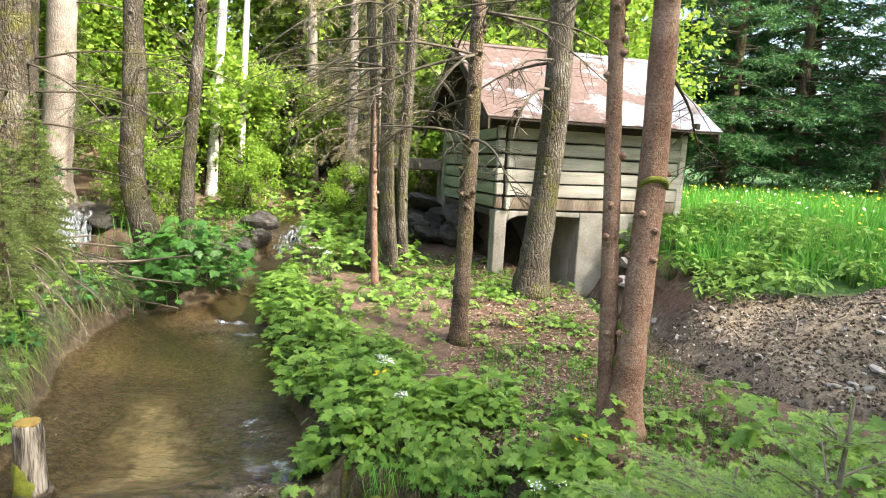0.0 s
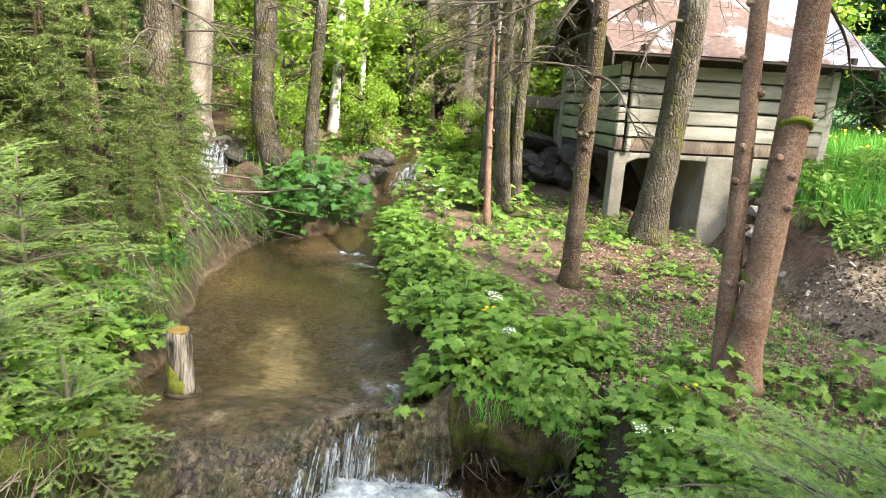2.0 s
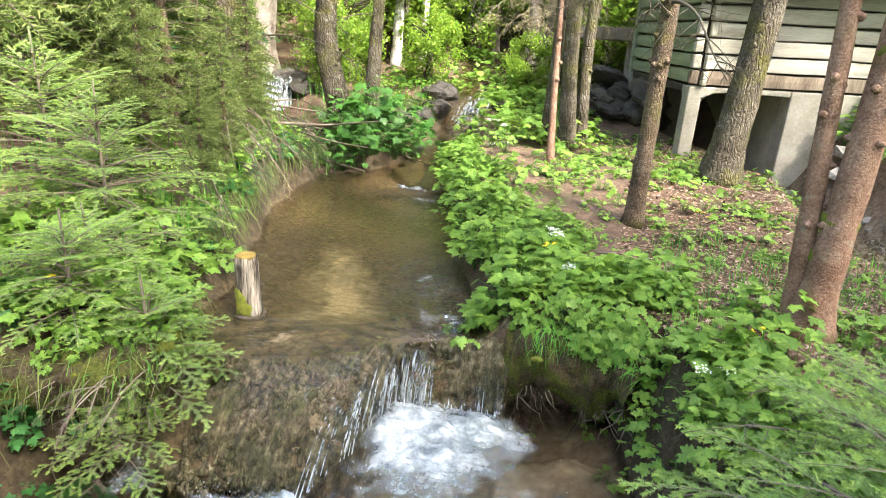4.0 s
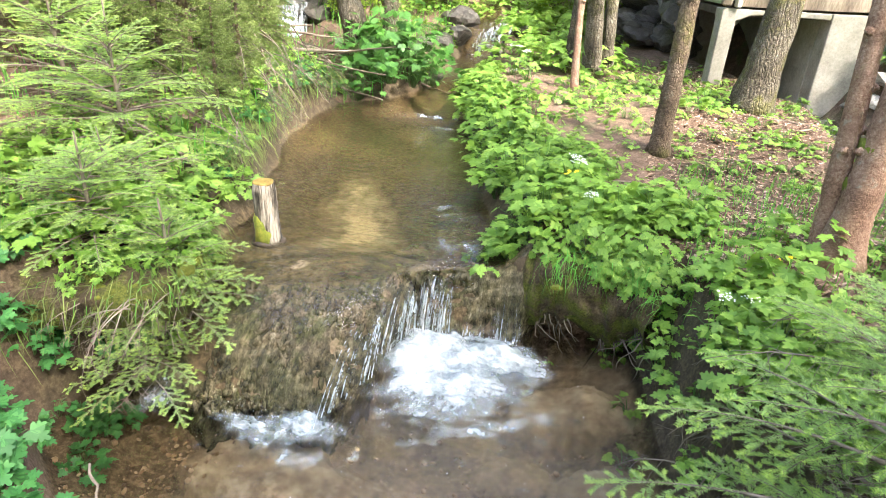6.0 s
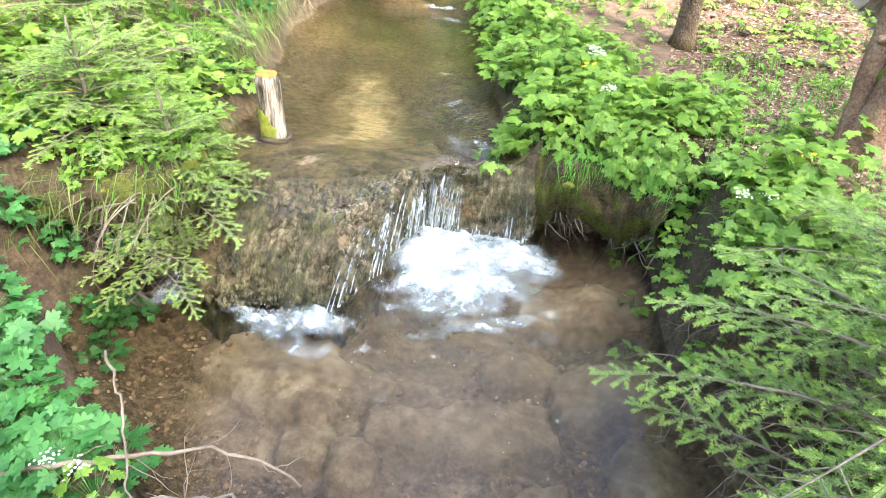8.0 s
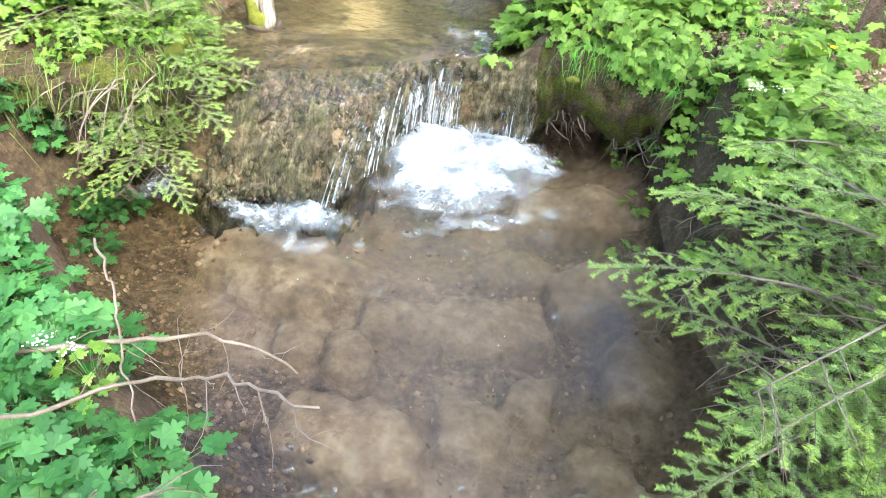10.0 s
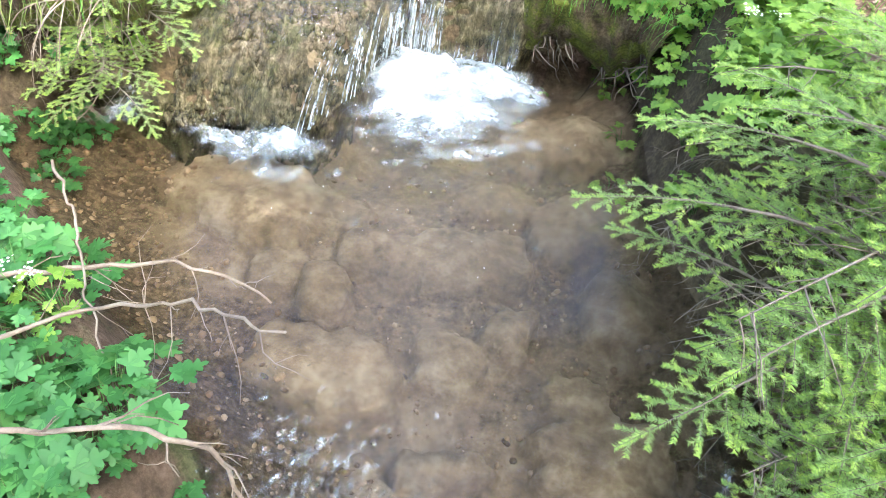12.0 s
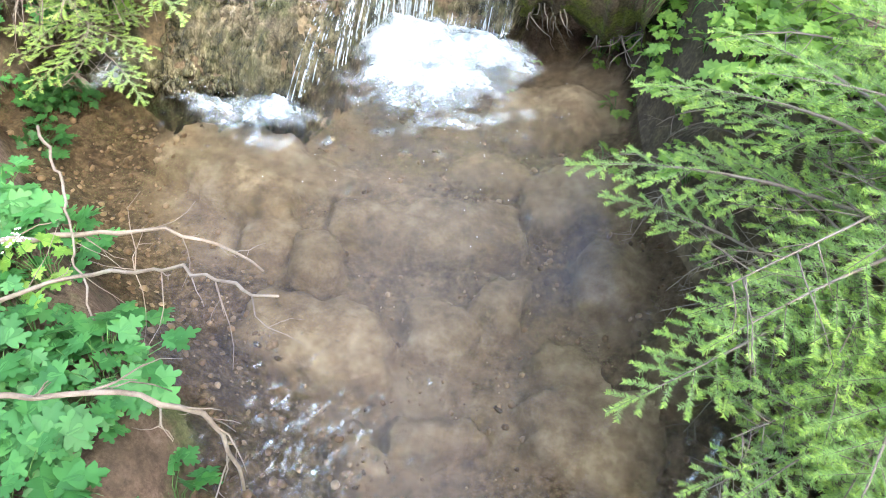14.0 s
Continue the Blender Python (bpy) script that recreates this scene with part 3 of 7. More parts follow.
def land(x, y):
    """Height of the ground."""
    x, y = np.asarray(x, float), np.asarray(y, float)
    hill = 0.16 * np.clip(y - 10.5, 0, 6) + 0.34 * np.clip(y - 14, 0, 14) * step(6, -2, x) + 0.05 * np.clip(y - 16, 0, 60) * step(0, 6, x)
    left = 0.72 + 0.10 * np.clip(-2.6 - x, 0, 10) + hill + 0.1 * step(5, 8, y)
    right = 0.68 + 0.10 * step(5.0, 7.5, y) + 0.08 * np.exp(-((x - 0.9) ** 2 + (y - 7.2) ** 2)) + hill * 0.8
    lumps = 0.030 * fbm(x, y, 2.2, 1) + 0.012 * fbm(x, y, 7.0, 2)
    # the upper reach
    xl, xr, lev = np.interp(y, UP_Y, UP_L), np.interp(y, UP_Y, UP_R), upper_level(y)
    wig = 0.10 * fbm(y, x * 0.2, 3.0, 3)
    e = np.minimum(x - xl - wig, xr + wig - x)
    bed = lev - 0.03 - 0.15 * step(0, 0.45, e) * step(3.0, 4.2, y) + 0.02 * fbm(x, y, 5.0, 4)
    bank = np.where(x < (xl + xr) / 2, left, right)
    zu = np.where(e > 0, bed, lev - 0.03 + (bank - lev + 0.03) * step(0, 0.28, -e))
    # the lower pool
    pl, pr = np.interp(y, LO_Y, LO_L), np.interp(y, LO_RY, LO_R)
    e2 = np.minimum(x - pl - 0.6 * wig, pr + 0.6 * wig - x)
    bed2 = -0.04 - 0.20 * step(0, 0.5, e2) - 0.05 + 0.17 * mounds(x, y) * step(0.05, 0.3, e2) + 0.016 * fbm(x, y, 6.0, 5) + 0.020 * np.abs(fbm(x, y, 9.0, 6)) + 0.008 * fbm(x, y, 28.0, 7) + 0.005 * fbm(x, y, 60.0, 9)
    bank2 = np.where(x < (pl + pr) / 2, left - 0.46 * step(1.7, 0.9, y), right - 0.12 * step(2.6, 1.2, y))
    zl = np.where(e2 > 0, bed2, -0.05 + (bank2 + 0.05) * step(0, 0.34, -e2))
    u = np.clip((y - foot_y(x)) / (crest_y(x) - foot_y(x)), 0, 1)
    z = zl + (zu - zl) * (1 - (1 - u) ** 2.8)
    # the mill's tail race and the slope behind it
    gx = np.interp(y, GU_Y, GU_X)
    d = np.abs(x - gx)
    dug = 0.30 + 0.05 * (y - 6.0) * 0.5
    gully = dug + (z - dug) * step(0.18, 0.75, d)
    z = np.where((y > 4.0) & (y < 13.0), z + (gully - z) * step(3.6, 4.3, y) * step(13.0, 12.0, y), z)
    along = np.clip((y - 7.3) / 2.6, 0, 1)
    brook = np.hypot(x + 3.5 + 2.75 * along, y - 7.3 - 2.6 * along)
    z = z - np.maximum(z - 0.42 - 0.30 * along, 0) * step(0.75, 0.25, brook) * step(10.1, 9.85, y)
    meadow = 1.0 + 0.2 * np.clip(y - 7.6, 0, 2.6) + 0.035 * np.clip(y - 10.2, 0, 60) + 0.02 * np.clip(x - 4, -2, 20)
    heap = 0.42 + 0.92 * np.exp(-(((x - 4.9) / 1.35) ** 2 + ((y - 6.3) / 0.95) ** 2)) + 0.10 * fbm(x, y, 2.6, 8)
    east = np.where(y > 7.2, meadow, heap + (meadow - heap) * step(6.4, 7.4, y))
    side = step(0.25, 1.25, x - gx) * step(3.9, 4.6, y)
    z = z + (np.maximum(east, 0.3) - z) * side
    return z + lumps * (0.4 + 0.6 * step(-0.1, 0.1, -np.maximum(e, e2)))


def stand(x, y, sink=0.02):
    return (x, y, float(land(x, y)) - sink)


def lines(stops):
    out = [np.arange(a, b, s) for a, b, s in stops]
    return np.concatenate(out)


gxs = lines([(-400, -60, 40), (-60, -14, 2.5), (-14, -5, 0.3), (-5, -2.7, 0.05), (-2.7, 1.4, 0.024), (1.4, 5.5, 0.05), (5.5, 14, 0.25), (14, 60, 2.5), (60, 401, 40)])
gys = lines([(-400, -20, 40), (-20, -5, 1.5), (-5, 0, 0.2), (0, 3.3, 0.024), (3.3, 9.6, 0.05), (9.6, 16, 0.16), (16, 40, 0.8), (40, 400, 30), (400, 4001, 600)])
GX, GY = np.meshgrid(gxs, gys, indexing="ij")
GZ = land(GX, GY)
nx, ny = GX.shape
gi, gj = np.meshgrid(np.arange(nx - 1), np.arange(ny - 1), indexing="ij")
gf = np.stack([gi * ny + gj, (gi + 1) * ny + gj, (gi + 1) * ny + gj + 1, gi * ny + gj + 1], -1).reshape(-1, 4)
ground = new("ground", mesh_of("ground", np.stack([GX, GY, GZ], -1).reshape(-1, 3), gf, GROUND))
tagged(ground, "brown leaf-littered forest floor with stream banks and meadow", "ground", kind="structure")


def zones(x, y):
    xl, xr = np.interp(y, UP_Y, UP_L), np.interp(y, UP_Y, UP_R)
    pl, pr = np.interp(y, LO_Y, LO_L), np.interp(y, LO_RY, LO_R)
    up = (y > foot_y(x)) & (y < 13)
    e = np.where(up, np.minimum(x - xl, xr - x), np.minimum(x - pl, pr - x))
    wet = step(-0.06, -0.01, e)
    edge = step(-0.55, -0.25, e) * step(2, 2.6, y + 0.6) * 0.85
    gx = np.interp(y, GU_Y, GU_X)
    turf = step(0.9, 1.4, x - gx) * step(7.0, 7.8, y) + step(6, 10, np.abs(x)) * step(-0.5, 0.0, -y) + 0.7 * step(-3, -4.5, x) * step(2.5, 0, y)
    stony = step(-0.1, 0.25, x - gx + 0.35) * step(3.9, 4.4, y) * step(7.5, 6.9, y) * step(8.0, 6.8, x)
    stony = np.maximum(stony, step(0.55, 0.3, np.abs(x - gx)) * step(4, 5, y) * step(10, 9, y))
    turf = np.clip(turf, 0, 1) * (1 - stony)
    return np.stack([wet, turf, stony, edge * (1 - 0.6 * turf)], -1)


att = ground.data.attributes.new("zone", "FLOAT_COLOR", "POINT")
att.data.foreach_set("color", zones(GX, GY).astype(np.float32).ravel())
silt_att = ground.data.attributes.new("silt", "FLOAT", "POINT")
silt_att.data.foreach_set("value", silt_cover(GX, GY).astype(np.float32).ravel())

# ---- water ----
def give(ob, name, values):
    """A value for each vertex of a thing's mesh."""
    a = ob.data.attributes.new(name, "FLOAT", "POINT")
    a.data.foreach_set("value", np.asarray(values, np.float32).ravel())


def spot(x, y, cx, cy, rx, ry):
    return np.exp(-(((x - cx) / rx) ** 2 + ((y - cy) / ry) ** 2))


def sheet(xs, ys, height):
    """A grid over xs, ys (both 2D) at the given heights."""
    n, m = xs.shape
    i, j = np.meshgrid(np.arange(n - 1), np.arange(m - 1), indexing="ij")
    f = np.stack([i * m + j, (i + 1) * m + j, (i + 1) * m + j + 1, i * m + j + 1], -1).reshape(-1, 4)
    return np.stack([xs, ys, height], -1).reshape(-1, 3), [f]


px, py = np.meshgrid(np.arange(-3.0, 2.3, 0.028), np.concatenate([np.arange(-6, 0, 0.3), np.arange(0, 1.6, 0.025), np.arange(1.6, 3.62, 0.04)]), indexing="ij")
near_fall = np.exp(-((px + 0.85) ** 2 / 0.5 + (py - 2.8) ** 2 / 0.35))
pool_z = 0.004 * fbm(px, py, 16.0, 20) * (0.4 + 3.0 * near_fall) + 0.002 * fbm(px, py, 34.0, 21) * step(1.15, 0.7, py)
pool = mesh_thing("water_pool", sheet(px, py, pool_z), WATER_POOL)
give(pool, "ripple", np.clip(0.07 + 1.0 * spot(px, py, -0.50, 0.66, 0.26, 0.22) + 0.5 * spot(px, py, -0.62, 0.95, 0.16, 0.12) + 0.9 * spot(px, py, 0.80, 1.15, 0.16, 0.30) + 0.7 * spot(px, py, -0.85, 2.75, 0.55, 0.5) + 0.4 * spot(px, py, -1.5, 2.05, 0.5, 0.15), 0, 1.2))
give(pool, "milk", np.clip(0.02 + 0.14 * spot(px, py, -0.45, 2.15, 0.7, 0.6) + 0.10 * spot(px, py, -0.25, 1.45, 0.4, 0.4) + 0.30 * spot(px, py, -0.8, 2.7, 0.4, 0.3), 0, 0.4) * step(-2.3, -1.2, px))
tagged(pool, "clear brownish pool below the small waterfall, milky in the middle", "water", kind="structure")

uy = np.concatenate([np.arange(2.3, 3.6, 0.03), np.arange(3.6, 14.0, 0.05)])
us = np.linspace(-0.06, 1.06, 50)
wl, wr = np.interp(uy, UP_Y, UP_L), np.interp(uy, UP_Y, UP_R)
ux = wl[None] + (wr - wl)[None] * us[:, None]
uyy = np.broadcast_to(uy, ux.shape)
edge_y = np.where(ux < -0.5, foot_y(ux) + 0.45 * (crest_y(ux) - foot_y(ux)), crest_y(ux) + 0.02)
uyy = np.where(uyy < edge_y, edge_y, uyy)
uz = upper_level(uyy) + 0.004 * fbm(ux, uyy, 9.0, 22) + 0.003 * fbm(ux, uyy, 25.0, 23) * step(5.0, 3.6, uyy)
uz = np.where(uyy < crest_y(ux) + 0.03, np.minimum(uz, land(ux, uyy) + 0.028 + 0.006 * fbm(ux, uyy, 30.0, 25)), uz)
upper = mesh_thing("water_stream", sheet(ux, uyy, uz), WATER_UP)
give(upper, "ripple", np.clip(0.15 + 0.6 * spot(ux, uyy, -1.8, 3.05, 0.9, 0.4) + 0.5 * spot(ux, uyy, -1.30, 4.2, 0.45, 0.6) + 0.6 * spot(ux, uyy, -1.0, 3.55, 0.4, 0.25) + 0.7 * spot(ux, uyy, -2.4, 6.7, 0.9, 0.25) + 0.4 * spot(ux, uyy, -2.75, 3.9, 0.3, 0.8) + 0.5 * step(8.0, 9.0, uyy) + 0.25 * fbm(ux, uyy, 2.2, 27), 0.05, 1.0))
give(upper, "milk", 0 * ux)
tagged(upper, "shallow clear stream with sunlit brown bed", "water", kind="structure")

qy = np.arange(4.0, 11.5, 0.06)
qs = np.linspace(-0.5, 0.5, 14)
qx = np.interp(qy, GU_Y, GU_X)[None] + qs[:, None]
qyy = np.broadcast_to(qy, qx.shape)
qz = 0.375 + 0.025 * (qyy - 6.0) + 0.006 * fbm(qx, qyy, 18.0, 24)
race = mesh_thing("water_race", sheet(qx, qyy, qz), WATER_SIDE)
give(race, "ripple", 0 * qx + 0.6)
give(race, "milk", 0 * qx)
tagged(race, "shallow trickle over stones below the mill", "water", kind="structure")

# ---- the tufa weir ----
wx = np.arange(-2.62, -0.43, 0.018)
wu = np.linspace(-0.25, 2.0, 110)
WX, WU = np.meshgrid(wx, wu, indexing="ij")
WY = foot_y(WX) + (crest_y(WX) - foot_y(WX)) * WU
WZ = np.where(WU < 0, land(WX, foot_y(WX)) + 0.5 * WU, land(WX, WY))
rough = 0.030 * fbm(WX * 1.0, WY * 1.0 + WZ, 9.0, 30) + 0.020 * fbm(WX, WY + WZ * 1.3, 24.0, 31) + 0.012 * fbm(WX, WY + WZ, 60.0, 32)
rough = rough * (0.22 + 0.78 * step(1.05, 0.5, WU)) * step(-0.5, -0.1, -np.abs(WX + 1.2) + 1.4)
WY2 = WY - rough * 1.2 - 0.012
WZ2 = WZ + rough * 0.9 + 0.012 - 0.04 * step(1.5, 2.0, WU)
weir = mesh_thing("tufa_weir", sheet(WX, WY2, WZ2), TUFA)
give(weir, "steep", step(1.05, 0.6, WU))
give(weir, "face", np.maximum(step(0.6, 0.25, WU + 0.12 * fbm(WX, WU, 7.0, 34)), 0.9 * step(-1.42, -1.3, WX) * step(1.05, 0.8, WU)))
tagged(weir, "wet brown tufa dome and ledge under thin water", "rock ledge", kind="structure")


# knobs of tufa on the dome
kx = rng.uniform(-2.05, -1.22, 1300)
ku = rng.uniform(0.0, 0.9, 1300) ** 1.2
ky = foot_y(kx) + (crest_y(kx) - foot_y(kx)) * ku
kp = np.stack([kx, ky - 0.02, np.maximum(land(kx, ky), -0.02) + 0.008], -1)
kbm = bmesh.new()
bmesh.ops.create_icosphere(kbm, subdivisions=1, radius=1.0)
kv = np.array([v.co[:] for v in kbm.verts])
kt = np.array([[v.index for v in f.verts] for f in kbm.faces])
kbm.free()
kv = kv * (1 + 0.22 * fbm(kv[:, 0] + kv[:, 2], kv[:, 1] - kv[:, 2], 3.0, 33))[:, None]
kvv, kff = scatter(kv * [0.9, 1.6, 0.55], kt, frames(kp, rng.normal(0, 0.35, (1300, 3)) + [0, -0.6, -0.8], rng.normal(0, 0.4, (1300, 3)) + [0, -0.8, 0.7], 0.006 + 0.022 * rng.random(1300) ** 2))
knobs = mesh_thing("tufa_knobs", (kvv, [kff]), TUFA)
give(knobs, "steep", np.ones(len(kvv)))
give(knobs, "face", np.repeat(step(0.6, 0.25, ku), len(kv)))
tagged(knobs, "knobbly wet tufa crust on the dome", "rock", kind="stuff")


def ribbon(path, width, side, foam):
    """A thin flat strand along a path: verts, quads and the foam of each vert."""
    path, width = np.asarray(path), np.asarray(width)[:, None]
    a, b = path - side * width / 2, path + side * width / 2
    v = np.stack([a, path + np.array([0, -1, 0.25]) * width * 0.25, b], 1).reshape(-1, 3)
    n = len(path)
    i = np.arange(n - 1)[:, None] * 3
    q = np.concatenate([np.hstack([i, i + 1, i + 4, i + 3]), np.hstack([i + 1, i + 2, i + 5, i + 4])])
    return v, q, np.repeat(foam, 3)


def strands(name, label, paths, material):
    vs, qs, fs, k = [], [], [], 0
    for v, q, f in paths:
        vs.append(v), qs.append(q + k), fs.append(f)
        k += len(v)
    ob = new(name, mesh_of(name, np.concatenate(vs), np.concatenate(qs), material))
    a = ob.data.attributes.new("foam", "FLOAT", "POINT")
    a.data.foreach_set("value", np.concatenate(fs).astype(np.float32))
    return tagged(ob, label, "water", kind="stuff")


def arc(x, drop_from, reach, bottom, n=12, drift=0.0):
    """The way of falling water from the lip."""
    s = np.linspace(0, 1, n)
    y0 = float(crest_y(x)) + 0.01
    z = drop_from - (drop_from - bottom) * s ** 1.9
    return np.stack([x + drift * s, y0 - reach * s ** 0.6, z], -1)


side_x = np.array([1.0, 0.12, 0.0])
paths = []
for k in range(230):
    x = rng.normal(-1.11, 0.08) if k % 4 else rng.uniform(-1.32, -0.95)
    x = min(max(x, -1.33), -0.95)
    reach = max(0.14, float(crest_y(x) - foot_y(x)) * rng.uniform(0.9, 1.15)) + rng.uniform(0.06, 0.14)
    p = arc(x, 0.452, reach, rng.uniform(0.02, 0.10), drift=rng.normal(0, 0.018))
    a, b = sorted((rng.uniform(0, 0.5), rng.uniform(0.6, 1.0)))
    p = np.stack([np.interp(np.linspace(a if k % 3 else 0, b if k % 2 else 1, 12), np.linspace(0, 1, 12), p[:, j]) for j in range(3)], -1)
    w = np.linspace(rng.uniform(0.002, 0.007), rng.uniform(0.003, 0.010), len(p))
    paths.append(ribbon(p, w, side_x, np.linspace(rng.uniform(0.0, 0.25), rng.uniform(0.3, 0.7), len(p))))
for k in range(9):
    x = -1.22 + 0.027 * k
    p = arc(x, 0.458, float(crest_y(x) - foot_y(x)) + 0.08 + 0.02 * (k % 3), 0.04)
    paths.append(ribbon(p, np.linspace(0.03, 0.06, len(p)), side_x, np.linspace(-0.08, 0.32, len(p))))
# over the mossy block beside the main fall the water shows in its lower half
for k in range(170):
    x = rng.uniform(-1.0, -0.49)
    s0 = rng.uniform(0.25, 0.75)
    us_ = np.linspace(1 - s0, -0.05, 9)
    y = foot_y(x) + (crest_y(x) - foot_y(x)) * us_
    z = np.maximum(land(np.full(9, x), y), 0.0) + 0.03
    z = np.minimum(z, 0.46 * np.clip(1 - s0 * np.linspace(0.55, 1.0, 9) ** 1.5, 0, 1) + 0.02)
    paths.append(ribbon(np.stack([np.full(9, x) + rng.normal(0, 0.01) * np.linspace(0, 1, 9), y - 0.06 - 0.03 * np.linspace(0, 1, 9), z], -1), np.full(9, rng.uniform(0.002, 0.007)), side_x, np.linspace(0.05, rng.uniform(0.35, 0.7), 9)))
strands("water_curtain", "white strands of water falling over the ledge", paths, FALL)

paths = []
for k in range(400):
    x = -2.0 + 0.74 * rng.random() ** 0.75
    u1 = rng.uniform(0.06, 0.6) if k % 3 == 0 else rng.uniform(0.05, 0.28)
    u0 = max(-0.03, u1 - rng.uniform(0.06, 0.25))
    us_ = np.linspace(u1, u0, 7)
    xs_ = x + 0.05 * (u1 - us_) * rng.normal()
    ys_ = foot_y(xs_) + (crest_y(xs_) - foot_y(xs_)) * us_
    zs_ = np.maximum(land(xs_, ys_), 0.0) + 0.04
    fall = np.linspace(rng.uniform(-0.1, 0.1), rng.uniform(0.1, 0.45), 7) - 0.25 * (u1 > 0.3)
    paths.append(ribbon(np.stack([xs_, ys_ - 0.04, zs_], -1), np.full(7, rng.uniform(0.0012, 0.0042)), side_x, fall))
for k in range(40):
    x = rng.uniform(-2.34, -2.14)
    s = np.linspace(0, 1, 9)
    paths.append(ribbon(np.stack([x - 0.03 * s, 2.50 - 0.42 * s, 0.34 - 0.34 * s ** 1.6 + 0.02], -1), np.full(9, rng.uniform(0.004, 0.014)), side_x, np.linspace(0.0, 0.4, 9)))
strands("water_trickle", "thin white trickles running down the tufa", paths, FALL)


def foam_heap(name, label, cx, cy, rx, ry, high, seed, n=60, strong=1.0, peak=(0.0, 0.3), lace=0.35, base=0.0, fine=1.0):
    a = np.linspace(-1.3, 1.3, n)
    X, Y = np.meshgrid(a, a, indexing="ij")
    r, way = np.hypot(X, Y) + 1e-6, np.arctan2(Y, X)
    rays = fbm(np.cos(way) * 2.0, np.sin(way) * 2.0, 5.0, seed)
    d = r * (1 + 0.20 * rays) + 0.12 * fbm(X, Y, 4.0, seed + 4) + 0.06 * fbm(X, Y, 12.0, seed + 1)
    body = np.clip(1 - d, 0, 1)
    top = np.exp(-((X - peak[0]) ** 2 + (Y - peak[1]) ** 2) / 0.22)
    z = 0.006 + high * (0.35 * body + 0.75 * top * body ** 0.4) * (1 + 0.30 * fbm(X, Y, 7.0, seed + 2)) + 0.03 * body ** 0.6 * fbm(X, Y, 15.0, seed + 3) + 0.012 * body ** 0.5 * fbm(X, Y, 34.0, seed + 5)
    ob = mesh_thing(name, sheet(cx + rx * X, cy + ry * Y, np.maximum(z, 0.005) + base), FOAM)
    f = ob.data.attributes.new("foam", "FLOAT", "POINT")
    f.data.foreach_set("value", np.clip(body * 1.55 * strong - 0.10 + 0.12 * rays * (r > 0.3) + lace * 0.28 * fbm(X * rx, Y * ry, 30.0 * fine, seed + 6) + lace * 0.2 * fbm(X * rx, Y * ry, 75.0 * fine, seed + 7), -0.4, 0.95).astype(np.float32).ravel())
    return tagged(ob, label, "water", kind="structure")


foam_heap("water_foam", "churning white foam under the main fall", -0.85, 2.86, 0.56, 0.46, 0.18, 40, 150, 1.2, (-0.45, 0.45), 0.12)
foam_heap("water_foam", "churning white foam under the side fall", -0.62, 3.08, 0.48, 0.28, 0.07, 44, 90, 1.05, (0.0, 0.3), 0.12)
foam_heap("water_foam", "thin lacy foam drifting from the fall", -0.78, 2.62, 0.80, 0.52, 0.006, 46, 150, 0.45, (0.0, 0.3), 1.0)
foam_heap("water_foam", "white froth along the foot of the tufa dome", -1.38, 2.14, 0.28, 0.15, 0.045, 48, 90, 0.85, (0.0, 0.3), 0.7)
foam_heap("water_foam", "white froth along the foot of the tufa dome", -1.66, 2.06, 0.30, 0.09, 0.02, 52, 80, 0.6, (0.0, 0.3), 0.8)
foam_heap("water_foam", "thin lacy foam drifting from the tufa dome", -1.40, 2.02, 0.45, 0.20, 0.005, 54, 110, 0.42, (0.0, 0.3), 1.0)
foam_heap("water_foam", "bluish froth below the side trickle", -2.22, 2.06, 0.17, 0.18, 0.03, 56, 70, 0.5, (0.0, 0.3), 0.7)

# pale foam for broken water and for the sky glinting on it
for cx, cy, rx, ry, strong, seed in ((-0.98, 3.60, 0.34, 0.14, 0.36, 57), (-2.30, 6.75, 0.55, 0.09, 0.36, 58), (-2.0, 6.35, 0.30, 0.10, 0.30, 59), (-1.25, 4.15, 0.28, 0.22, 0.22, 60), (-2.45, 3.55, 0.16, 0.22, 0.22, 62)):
    foam_heap("water_riffle", "small riffle on the stream, its sky glints drawn as pale foam", cx, cy, rx, ry, 0.004, seed, 90, strong, (0.0, 0.3), 1.1, float(upper_level(cy)) + 0.002)

# foam lace laid on the pool in place of sky reflections
foam_heap("water_riffle", "sky glints at the pool's outlet, drawn as pale foam lace", -0.50, 0.70, 0.30, 0.30, 0.004, 63, 240, 0.25, (0.0, 0.3), 1.5, 0.006, 2.4)
foam_heap("water_riffle", "sky glints under the saplings, drawn as pale foam lace", 0.82, 1.12, 0.16, 0.34, 0.004, 64, 200, 0.20, (0.0, 0.3), 1.4, 0.006, 2.4)

# spray and bubbles
dn = 260
dx = np.concatenate([rng.normal(-0.85, 0.32, dn // 2), rng.uniform(-1.9, -1.2, dn // 4), rng.uniform(-1.9, -0.1, dn - dn // 2 - dn // 4)])
dy = np.concatenate([rng.normal(2.72, 0.16, dn // 2), rng.normal(2.12, 0.06, dn // 4), rng.uniform(1.7, 2.6, dn - dn // 2 - dn // 4)])
dz = np.where(np.arange(dn) < dn // 3, np.abs(rng.normal(0, 0.05, dn)), 0.004) + 0.003
octa = np.array([[1, 0, 0], [-1, 0, 0], [0, 1, 0], [0, -1, 0], [0, 0, 1], [0, 0, -1]], float)
octf = [[0, 2, 4], [2, 1, 4], [1, 3, 4], [3, 0, 4], [2, 0, 5], [1, 2, 5], [3, 1, 5], [0, 3, 5]]
ds = rng.uniform(0.001, 0.0032, dn)
